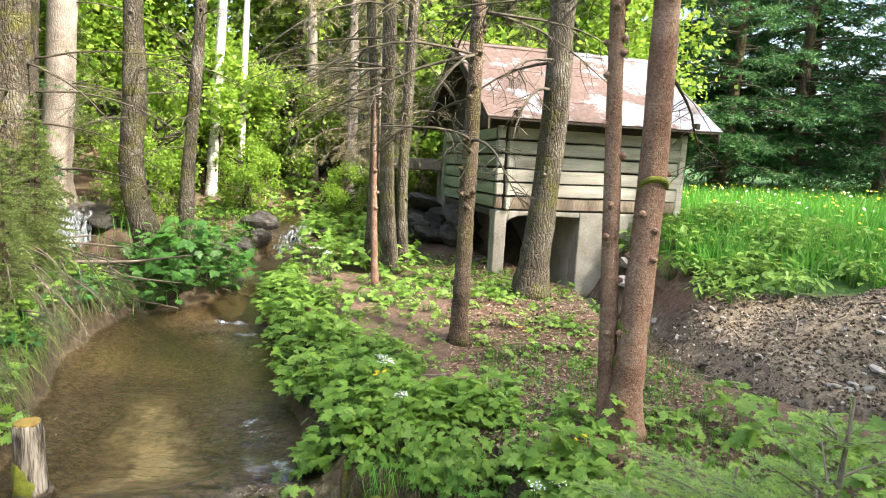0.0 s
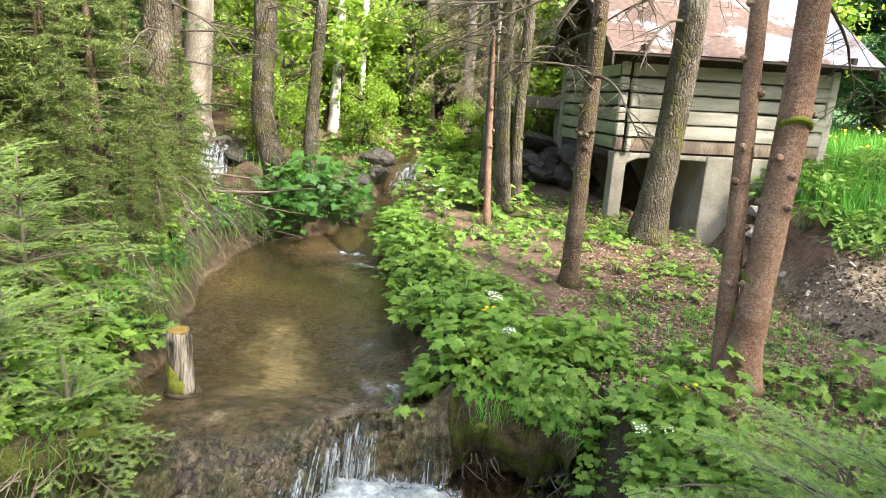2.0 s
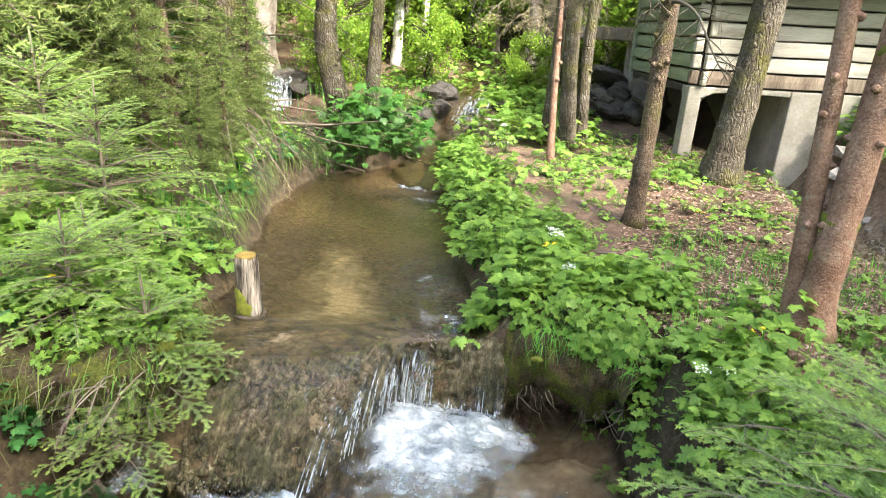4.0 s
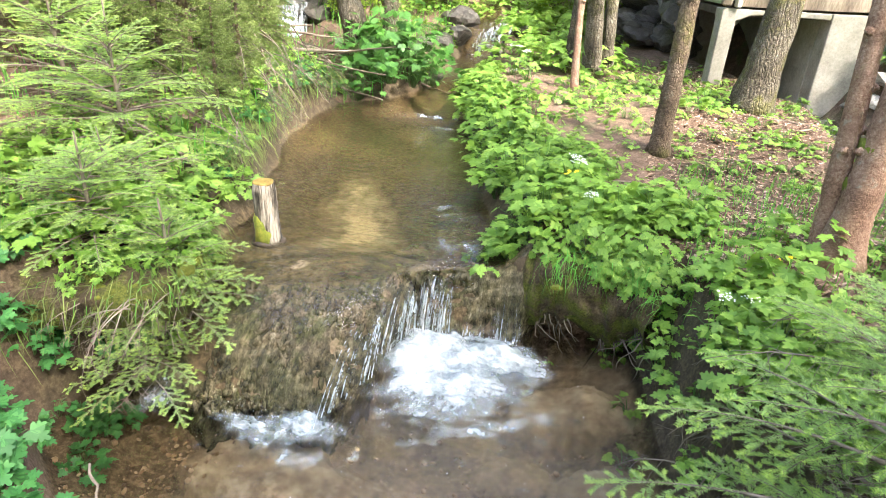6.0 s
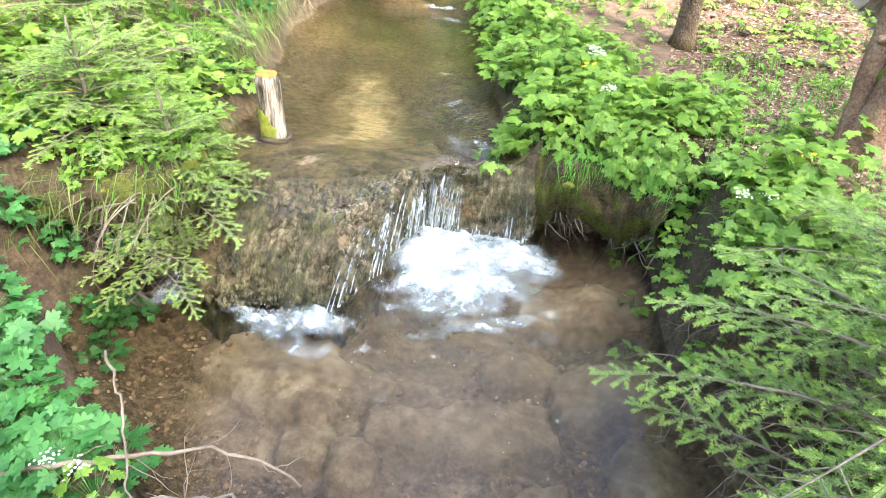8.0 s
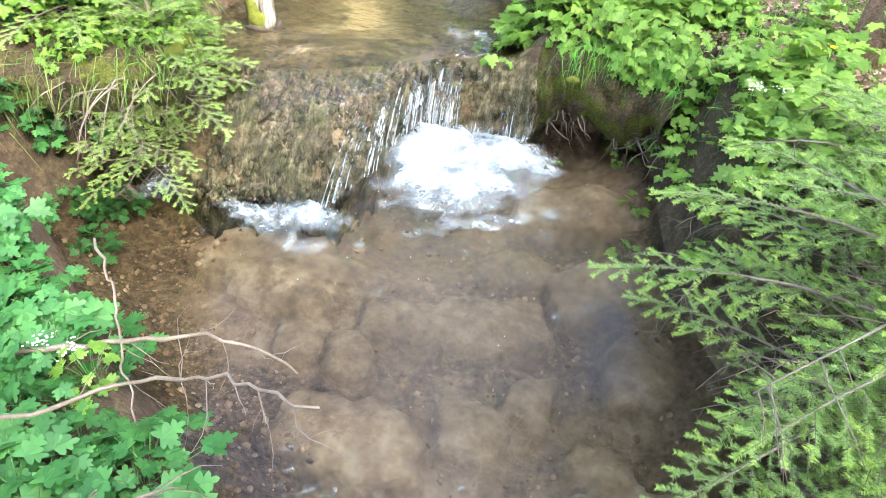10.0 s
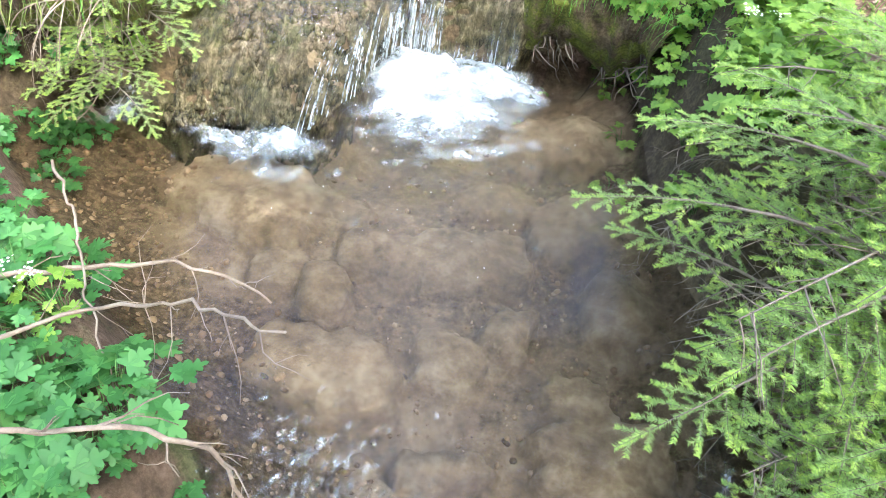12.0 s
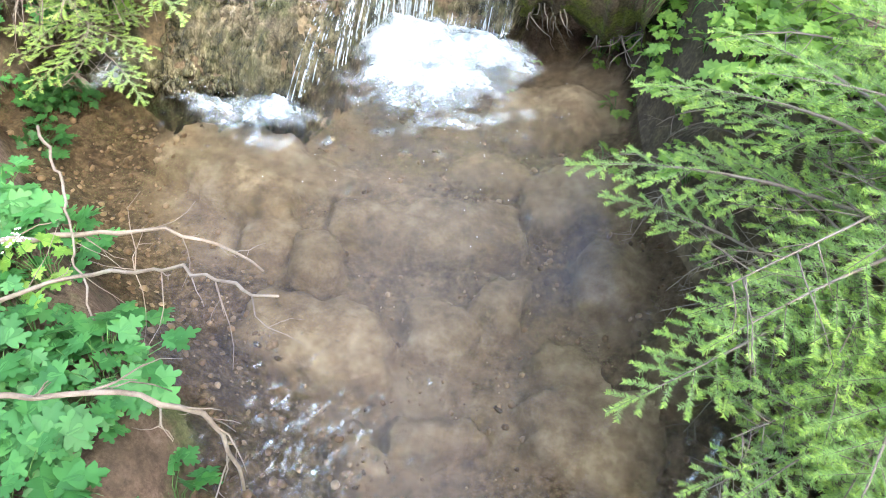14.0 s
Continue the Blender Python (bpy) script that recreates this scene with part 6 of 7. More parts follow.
for _ in range(420):
    x, y = g0.uniform(-7.5, 7.5), g0.uniform(-5, 4.2)
    if (x < np.interp(y, LO_Y, LO_L) - 0.7 or x > np.interp(y, LO_RY, LO_R) + 0.7) and np.hypot(x, y) > 1.6 and not (x < -2.4 and y > 1):
        spots.append((x, y)), sizes.append(g0.uniform(0.7, 1.4))
sow_mass("undergrowth", "green lobed-leaved undergrowth beside the pool", big_herbs, spots, sizes, 9)
# the weedy slope under the meadow
spots, sizes = [], []
for _ in range(170):
    y = g0.uniform(7.0, 11.5)
    x = np.interp(y, GU_Y, GU_X) + 0.75 + 3.6 * g0.random()
    if y < 7.6 and x > 4.2:
        continue
    spots.append((x, y)), sizes.append(g0.uniform(0.7, 1.15))
sow(weeds, spots, sizes, 7)

# ---- litter, grass, stones ----
def litter():
    n = 62000
    x, y = g0.uniform(-2.0, 2.2, n), g0.uniform(2.3, 10.5, n)
    keep = (land(x, y) > 0.6) & (x > np.interp(y, UP_Y, UP_R) + 0.1) & (x > np.interp(y, LO_RY, LO_R))
    x, y = x[keep], y[keep]
    n = len(x)
    p = np.stack([x, y, land(x, y) + 0.006], -1)
    leaf = np.array([[0, 0, 0], [0.3, 0.4, 0.10], [0, 1, 0.03], [-0.3, 0.4, 0.10]])
    v, f = scatter(leaf, [[0, 1, 2, 3]], frames(p, g0.normal(size=(n, 3)) * [1, 1, 0.25], g0.normal(0, 0.25, (n, 3)) + [0, 0, 1], g0.uniform(0.015, 0.048, n)))
    m = Mat("dry_leaf")
    geo = m.n("NewGeometry")
    m.base(m.ramp(geo.outputs["Random Per Island"], [(0, (0.08, 0.045, 0.027)), (0.4, (0.175, 0.105, 0.068)), (0.8, (0.29, 0.20, 0.145)), (1, (0.42, 0.33, 0.26))]), 0.85)
    tagged(mesh_thing("leaf_litter", (v, [f]), m.m), "dry brown leaves and needles on the forest floor", "leaf litter", kind="stuff")


litter()


def grass(name, label, n, region, size, seed, keep=None):
    g = np.random.default_rng(seed)
    x, y = g.uniform(*region[:2], n), g.uniform(*region[2:], n)
    if keep is not None:
        k = keep(x, y)
        x, y = x[k], y[k]
    n = len(x)
    p = np.stack([x, y, land(x, y) - 0.01], -1)
    blade = np.array([[-0.022, 0, 0], [0.022, 0, 0], [0.016, 0.10, 0.55], [-0.016, 0.10, 0.55], [0, 0.32, 1.0]])
    a = g.uniform(0, 2 * np.pi, n)
    ahead = np.stack([np.cos(a), np.sin(a), g.normal(0, 0.1, n)], -1)
    v, f = scatter(blade, [[0, 1, 2], [0, 2, 3], [3, 2, 4]], frames(p, ahead, np.tile([[0, 0, 1.0]], (n, 1)), size * g.uniform(0.5, 1.2, n)))
    return tagged(mesh_thing(name, (v, [f]), GRASS), label, "grass", kind="stuff")


grass("meadow_grass", "long bright green meadow grass", 42000, (3.0, 15, 7.2, 19), 0.42, 31, lambda x, y: (x - np.interp(y, GU_Y, GU_X) > 1.0) & ((y > 8.0) | (x > 5.5) & (y > 7.4)))
grass("bank_grass", "sparse green grass on the banks", 1800, (0.2, 2.3, 2.3, 5.5), 0.14, 32, lambda x, y: x > np.interp(y, LO_RY, LO_R) + 0.25)
def trailing_grass(name, label, edge, n, size, material, seed):
    """Blades that hang over an edge (x, y, z, outward x, outward y)."""
    g = np.random.default_rng(seed)
    e = np.asarray(edge, float)
    s = g.uniform(0, len(e) - 1, n)
    col = np.stack([np.interp(s, np.arange(len(e)), e[:, k]) for k in range(5)], -1)
    p = col[:, :3] + g.normal(0, 0.05, (n, 3)) - np.stack([col[:, 3], col[:, 4], np.zeros(n)], -1) * g.uniform(-0.02, 0.16, n)[:, None]
    blade = np.array([[-0.012, 0, 0], [0.012, 0, 0], [0.012, 0.42, 0.12], [-0.012, 0.42, 0.12], [0.007, 0.72, -0.22], [-0.007, 0.72, -0.22], [0, 0.86, -0.72]])
    out = np.stack([col[:, 3], col[:, 4], np.zeros(n)], -1) + g.normal(0, 0.45, (n, 3)) * [1, 1, 0.3]
    v, f = scatter(blade, [[0, 1, 2], [0, 2, 3], [3, 2, 4], [3, 4, 5], [5, 4, 6]], frames(p, out, np.tile([[0, 0, 1.0]], (n, 1)) + g.normal(0, 0.2, (n, 3)), size * g.uniform(0.5, 1.2, n)))
    return tagged(mesh_thing(name, (v, [f]), material), label, "grass", kind="stuff")


LEFT_EDGE = [(-2.62, 3.0, 0.66, 1, 0), (-2.40, 2.75, 0.66, 0.9, -0.3), (-2.22, 2.50, 0.66, 0.9, -0.4), (-2.16, 2.28, 0.64, 0.8, -0.6), (-2.30, 2.08, 0.62, 0.5, -0.9), (-2.55, 1.98, 0.6, 0.2, -1), (-2.85, 1.85, 0.55, 0.3, -0.9), (-2.75, 1.6, 0.35, 0.8, -0.6)]
trailing_grass("dry_grass", "straw-coloured dry grass trailing over the bank", LEFT_EDGE, 480, 0.21, NEEDLE_DRY, 51)
trailing_grass("trailing_grass", "green grass trailing over the bank", LEFT_EDGE, 110, 0.15, GRASS, 52)
FAR_EDGE = [(float(np.interp(y, UP_Y, UP_L)) - 0.24, y, 0.80, 1.0, -0.1) for y in np.arange(3.4, 7.3, 0.3)]
trailing_grass("dry_grass", "straw-coloured dry grass trailing over the far bank", FAR_EDGE, 320, 0.22, NEEDLE_DRY, 53)
trailing_grass("trailing_grass", "dull olive growth trailing over the far bank", FAR_EDGE, 800, 0.26, NEEDLE_DRY, 54)
trailing_grass("trailing_grass", "green grass trailing over the undercut", [(-0.36, 3.36, 0.58, 0, -1), (-0.25, 3.38, 0.6, 0.1, -1), (0.0, 3.42, 0.6, 0, -1), (0.18, 3.38, 0.6, -0.4, -0.9), (0.34, 3.1, 0.6, -1, 0)], 260, 0.16, GRASS, 55)
grass("bank_grass", "tufts of grass on the far bank", 3000, (-6.5, -2.5, 1.5, 12), 0.28, 33, lambda x, y: x < np.minimum(np.interp(y, UP_Y, UP_L), -2.5) - 0.15)


def meadow_flowers():
    n = 520
    g = np.random.default_rng(41)
    x, y = g.uniform(4.2, 13, n), 16.8 - 8.0 * g.random(n) ** 2.2
    p = np.stack([x, y, land(x, y) + g.uniform(0.32, 0.5, n)], -1)
    disc = np.array([[math.cos(b), math.sin(b), 0.1] for b in np.linspace(0, 2 * np.pi, 6, endpoint=False)] + [[0, 0, -0.1]])
    fan = [(6, b, (b + 1) % 6) for b in range(6)]
    for name, label, keep, material in (("yellow_flowers", "yellow buttercups over the meadow grass", slice(0, 400), PETAL_Y), ("white_flowers", "white umbels over the meadow grass", slice(400, n), PETAL_W)):
        k = p[keep]
        v, f = scatter(disc, fan, frames(k, g.normal(size=(len(k), 3)) * [1, 1, 0.3], g.normal(0, 0.4, (len(k), 3)) + [0, -0.5, 1], g.uniform(0.018, 0.034, len(k))))
        tagged(mesh_thing(name, (v, [f]), material), label, "flowers", kind="stuff")


meadow_flowers()


def rock_mesh(seed, material, squash=0.7, fine=1):
    bm = bmesh.new()
    bmesh.ops.create_icosphere(bm, subdivisions=fine, radius=1.0)
    g = random.Random(seed)
    for v in bm.verts:
        v.co *= g.uniform(0.7, 1.15) if fine == 1 else 0.95 + 0.35 * noise.noise(v.co * 1.3 + Vector((seed, 0, 0))) + 0.16 * noise.noise(v.co * 3.5 + Vector((0, seed, 0)))
        v.co.z *= squash
    me = bpy.data.meshes.new("stone")
    bm.to_mesh(me)
    bm.free()
    me.materials.append(material)
    return me


stones = [rock_mesh(k, STONE, 0.5 + 0.08 * k) for k in range(5)]
wet = [rock_mesh(20 + k, WET_STONE, 0.75, 3) for k in range(4)]


def place_stone(me, x, y, s, parent=ground, z=None, name="stone"):
    ob = new(name, me)
    ob.parent = parent
    z = float(land(x, y)) if z is None else z
    ob.matrix_basis = pose(x, y, z + 0.1 * s, g0.uniform(-25, 25), g0.uniform(-25, 25), g0.uniform(0, 360)) @ Matrix.Diagonal((s * g0.uniform(0.8, 1.4), s, s * g0.uniform(0.6, 1), 1))
    return ob


for _ in range(190):
    x, y = g0.uniform(2.6, 6.2), g0.uniform(4.6, 7.2)
    if x - np.interp(y, GU_Y, GU_X) > 0.1:
        place_stone(stones[g0.integers(5)], x, y, 0.015 + 0.05 * g0.random() ** 3)
for _ in range(70):
    y = g0.uniform(4.4, 9.2)
    place_stone((stones + wet)[g0.integers(9)], np.interp(y, GU_Y, GU_X) + g0.normal(0, 0.28), y, g0.uniform(0.02, 0.07))
for x, y, s in ((3.55, 5.30, 0.075), (3.66, 5.28, 0.06), (3.78, 5.40, 0.07), (3.86, 5.32, 0.06), (4.05, 5.50, 0.09), (4.15, 5.38, 0.10), (2.95, 5.42, 0.07), (2.62, 6.05, 0.06), (2.75, 5.9, 0.05), (3.25, 5.15, 0.05), (2.35, 7.7, 0.08), (4.3, 5.2, 0.08)):
    place_stone(stones[g0.integers(5)], x, y, s)
for x, y, s in ((2.12, 8.75, 0.13), (2.45, 8.9, 0.16), (2.7, 8.9, 0.2), (3.0, 8.85, 0.2), (2.85, 9.1, 0.22), (2.25, 9.15, 0.18), (2.55, 9.2, 0.2), (3.2, 9.2, 0.24), (3.5, 9.3, 0.25)):
    place_stone(stones[1], x, y, s)


def gravel():
    n = 16000
    x, y = g0.uniform(2.3, 7.0, n), g0.uniform(4.2, 7.4, n)
    k = (x - np.interp(y, GU_Y, GU_X) > -0.3)
    x, y = x[k], y[k]
    n = len(x)
    s = 0.007 + 0.026 * g0.random(n) ** 2.5
    p = np.stack([x, y, land(x, y) + s * 0.3], -1)
    v, f = scatter(octa * [1, 0.8, 0.6], octf, frames(p, g0.normal(size=(n, 3)), g0.normal(size=(n, 3)), s))
    m = Mat("gravel_stone")
    geo = m.n("NewGeometry")
    m.base(m.ramp(geo.outputs["Random Per Island"], [(0, (0.05, 0.036, 0.023)), (0.65, (0.13, 0.10, 0.068)), (0.94, (0.25, 0.21, 0.155)), (1, (0.52, 0.47, 0.40))]), 0.85)
    tagged(mesh_thing("gravel", (v, [f]), m.m, smooth=False), "grey broken gravel on the dug-out heap", "gravel", kind="stuff")


gravel()


def pebbles():
    n = 9000
    x, y = g0.uniform(-2.7, 1.2, n), g0.uniform(0.0, 3.2, n)
    left = x - np.interp(y, LO_Y, LO_L)
    k = (left > 0.02) & (x < np.interp(y, LO_RY, LO_R)) & (y < foot_y(x)) & ((left < 0.8) & (g0.random(n) < 0.9) | (mounds(x, y) < 0.2) & (g0.random(n) < 0.35))
    x, y = x[k], y[k]
    n = len(x)
    s = 0.005 + 0.018 * g0.random(n) ** 2.5
    p = np.stack([x, y, land(x, y) + s * 0.2], -1)
    ico = np.array([v.co[:] for v in stones[0].vertices])
    tri = np.array([f.vertices[:] for f in stones[0].polygons])
    v, f = scatter(ico, tri, frames(p, g0.normal(size=(n, 3)), g0.normal(0, 0.3, (n, 3)) + [0, 0, 1], s))
    m = Mat("bed_pebble")
    geo = m.n("NewGeometry")
    m.base(m.ramp(geo.outputs["Random Per Island"], [(0, (0.05, 0.032, 0.015)), (0.5, (0.16, 0.105, 0.052)), (0.85, (0.22, 0.155, 0.085)), (1, (0.28, 0.21, 0.13))]), 0.6)
    tagged(mesh_thing("bed_pebbles", (v, [f]), m.m), "brown pebbles on the pool's bed", "pebbles", kind="stuff")


pebbles()

# ---- the post in the stream ----
CAP_MOSS = surface("dry_moss", [(0.3, (0.09, 0.06, 0.015)), (0.5, (0.20, 0.14, 0.035)), (0.7, (0.32, 0.24, 0.07))], 14.0, 0.95, 0.9, 0.02, 90)
post = empty("wooden_post", (-2.23, 3.22, 0.36), "weathered wooden post with mossy foot standing in the stream", "post")
g1 = np.random.default_rng(3)
pw = np.array([[0, 0, 0], [-0.004, 0, 0.15], [-0.008, 0, 0.3], [-0.012, 0, 0.44], [-0.013, 0, 0.50]])
mesh_thing("shaft", join([tube(pw, [0.082, 0.079, 0.076, 0.075, 0.071], 18, 0.035, 4)]), POST_WOOD, post, "grey split wood")
mesh_thing("moss_cap", join([tube(np.array([[-0.013, 0, 0.497], [-0.013, 0, 0.508], [-0.013, 0, 0.516]]), [0.07, 0.066, 0.03], 14, 0.06, 5)]), CAP_MOSS, post, "yellow-brown moss on the cut top")
mesh_thing("moss_foot", join([tube(np.array([[-0.012, -0.014, 0.07], [-0.016, -0.016, 0.16], [-0.024, -0.014, 0.25], [-0.03, -0.012, 0.31]]), [0.076, 0.073, 0.066, 0.04], 18, 0.07, 6)]), MOSS, post, "yellow-green moss near the water")

ring = np.linspace(0, 2 * np.pi, 21)
mesh_thing("root_collar", join([tube(np.stack([0.10 * np.cos(ring), 0.085 * np.sin(ring) - 0.01, 0.085 + 0.01 * np.sin(3 * ring)], -1), np.full(21, 0.018), 8, 0.10, 8)]), DARK_WOOD, post, "dark wet ring of mud at the foot")

# ---- dead branches over the pool ----
def fallen(label, pts, r0, r1, seed, twigs=7):
    g = np.random.default_rng(seed)
    pts = np.asarray(pts, float)
    d = np.concatenate([[0], np.cumsum(np.linalg.norm(np.diff(pts, axis=0), axis=1))])
    s = np.linspace(0, d[-1], 26)
    way = np.stack([np.interp(s, d, pts[:, k]) for k in range(3)], -1) + g.normal(0, 0.007, (26, 3))
    got = [tube(way, np.linspace(r0, r1, 26) * (1 + 0.18 * g.random(26) ** 3), 7, 0.10, seed)]
    for _ in range(twigs):
        k = g.integers(5, 25)
        t = wander(way[k], (way[k] - way[k - 1]) / np.linalg.norm(way[k] - way[k - 1]) + g.normal(0, 0.7, 3) + [0, 0, -0.5], g.uniform(0.06, 0.26), 4, g, 0.4)
        got.append(tube(t, np.linspace(r1 * 0.6, r1 * 0.25, 5), 4))
        if g.random() < 0.6:
            q = wander(t[2], t[3] - t[1] + g.normal(0, 0.06, 3), g.uniform(0.03, 0.1), 3, g, 0.4)
            got.append(tube(q, np.linspace(r1 * 0.35, r1 * 0.15, 4), 3))
    return tagged(mesh_thing("dead_branch", join(got), TWIG), label, "branch", "dead branches over the pool")


fallen("bare grey-brown branch reaching over the pool", [(-2.2, 0.50, 0.30), (-1.56, 0.83, 0.40), (-1.174, 1.09, 0.35), (-1.0, 1.17, 0.25), (-0.883, 1.19, 0.14)], 0.013, 0.0045, 71, 16)
fallen("thin bare branch reaching over the pool", [(-1.7, 0.30, 0.45), (-1.31, 0.616, 0.5), (-1.157, 0.78, 0.5), (-0.80, 0.78, 0.7), (-0.45, 0.66, 0.93)], 0.008, 0.003, 72, 14)
fallen("bare branch lying across the bank herbs", [(-1.5, 0.1, 0.55), (-1.035, 0.37, 0.6), (-0.763, 0.527, 0.5), (-0.64, 0.56, 0.36), (-0.58, 0.50, 0.05)], 0.009, 0.0055, 73, 14)
fallen("thin bare twig hanging over the pool", [(-1.75, 1.25, 0.46), (-1.54, 1.09, 0.43), (-1.25, 0.80, 0.4), (-1.02, 0.60, 0.3)], 0.005, 0.0025, 74, 5)

# ---- debris at the far bank ----
gd = np.random.default_rng(17)
for k in range(26):
    x, y = gd.uniform(-5.4, -3.7), gd.uniform(6.9, 8.6)
    a = gd.uniform(-0.5, 0.7)
    ln = gd.uniform(0.5, 1.5)
    z = float(land(x, y)) + gd.uniform(0.0, 0.16)
    w = wander([x, y, z], [np.cos(a), np.sin(a) * 0.6, gd.uniform(-0.25, 0.1)], ln, 7, gd, 0.12)
    tagged(mesh_thing("driftwood_stick", join([tube(w, np.linspace(gd.uniform(0.012, 0.035), 0.008, 8), 6)]), TWIG if k % 3 else TWIG_DARK), "bare stick in a tangle of driftwood", "stick", "driftwood tangle")
# dry twigs hanging over the far water's edge
for k in range(64):
    x, y = gd.uniform(-4.2, -2.7), gd.uniform(3.6, 7.0)
    xl = float(np.interp(y, UP_Y, UP_L))
    base = [min(x, xl - 0.25), y, float(land(min(x, xl - 0.25), y)) + gd.uniform(0.02, 0.65)]
    got, ways = dead_limb(gd, base, [gd.uniform(0.3, 0.8), gd.uniform(-0.8, 0.3), gd.uniform(-0.5, 0.1)], gd.uniform(0.35, 0.85), 0.007, 1.0, 8, 3)
    limb = tagged(mesh_thing("hanging_twig", join(got), TWIG if k % 8 == 0 else TWIG_DARK), "dry spruce twig hanging over the water", "twig", "hanging dry twigs")
    if k % 3:
        mesh_thing("dry_needles", needles_on(ways, gd, 60, 0.025, 0.004), NEEDLE_DRY if k % 4 == 0 else NEEDLE_FAR, limb)

for k in range(34):
    heap = k < 20
    x, y = (gd.uniform(2.7, 5.2), gd.uniform(4.9, 6.8)) if heap else (gd.uniform(-0.6, 1.8), gd.uniform(3.8, 7.6))
    a = gd.uniform(0, 6.28)
    w = wander([x, y, float(land(x, y)) + 0.012], [np.cos(a), np.sin(a), 0.03], gd.uniform(0.25, 0.7), 6, gd, 0.18)
    w[:, 2] = land(w[:, 0], w[:, 1]) + 0.012
    tagged(mesh_thing("fallen_stick", join([tube(w, np.linspace(gd.uniform(0.005, 0.011), 0.003, 7), 5)]), TWIG), "bare stick lying on the gravel heap" if heap else "bare stick lying on leaf litter", "stick", "fallen sticks")
for k in range(14):
    x, y = gd.uniform(2.5, 3.1), gd.uniform(5.0, 6.0)
    w = wander([x, y, 0.42], [gd.normal(), gd.normal(), 0.1], gd.uniform(0.3, 0.6), 5, gd, 0.2)
    tagged(mesh_thing("fallen_stick", join([tube(w, np.linspace(0.008, 0.003, 6), 5)]), TWIG if k % 2 else TWIG_DARK), "bare stick caught in the trickle", "stick", "fallen sticks")

# far cascades
paths = []
for k in range(30):
    s = np.linspace(0, 1, 8)
    x = -2.62 + 0.13 * gd.normal()
    paths.append(ribbon(np.stack([x - 0.2 * s, 11.2 - 0.6 * s, 1.10 - 0.45 * np.round(s * 3) / 3 - 0.05 * s + 0.03], -1), np.full(8, gd.uniform(0.015, 0.04)), side_x, np.linspace(0.3, 0.6, 8)))
strands("water_cascade", "small white cascade far upstream", paths, FALL)
paths = []
for k in range(30):
    s = np.linspace(0, 1, 8)
    x = -5.92 + gd.uniform(-0.24, 0.24)
    paths.append(ribbon(np.stack([x + 0.05 * s * gd.normal(), 9.92 - 0.22 * s, 1.32 - 0.56 * s ** 1.4], -1), np.full(8, gd.uniform(0.03, 0.08)), side_x, np.linspace(0.35, 0.7, 8)))
strands("water_cascade", "small white waterfall behind driftwood", paths, FALL)
for x, y, s in ((-6.35, 10.0, 0.3), (-5.5, 10.05, 0.3), (-5.9, 10.25, 0.4), (-3.28, 9.9, 0.2), (-3.3, 10.7, 0.3), (-3.4, 11.4, 0.35), (-2.2, 11.4, 0.25), (-3.35, 9.2, 0.18), (-2.45, 10.4, 0.12), (-3.0, 8.9, 0.1), (-2.75, 9.3, 0.09)):
    place_stone(wet[g0.integers(4)] if x < -5 else wet[1], x, y, s, name="boulder")

# flume and stones beside the mill
flume = empty("wooden_flume", (-1.3, 12.3, 2.25), "old mossy wooden water channel on a post", "flume", turn=12)
part("channel_floor", box_bm(2.4, 0.36, 0.05, 0.01, (1.0, 0, 0.0)), OLD_WOOD, flume)
part("channel_side", box_bm(2.4, 0.05, 0.22, 0.01, (1.0, -0.2, 0.10)), OLD_WOOD, flume)
part("channel_side", box_bm(2.4, 0.05, 0.22, 0.01, (1.0, 0.2, 0.10)), OLD_WOOD, flume)
part("support_post", box_bm(0.12, 0.12, 1.3, 0.01, (0.15, 0, -0.65)), BARK_PALE, flume)
part("support_post", box_bm(0.12, 0.12, 1.3, 0.01, (1.2, 0, -0.65)), OLD_WOOD, flume)
for k in range(16):
    x, y = gd.uniform(-0.75, 0.45), gd.uniform(11.2, 12.2)
    place_stone(wet[k % 4], x, y, gd.uniform(0.18, 0.36), z=float(land(x, y)) + gd.uniform(0, 0.6), name="boulder")

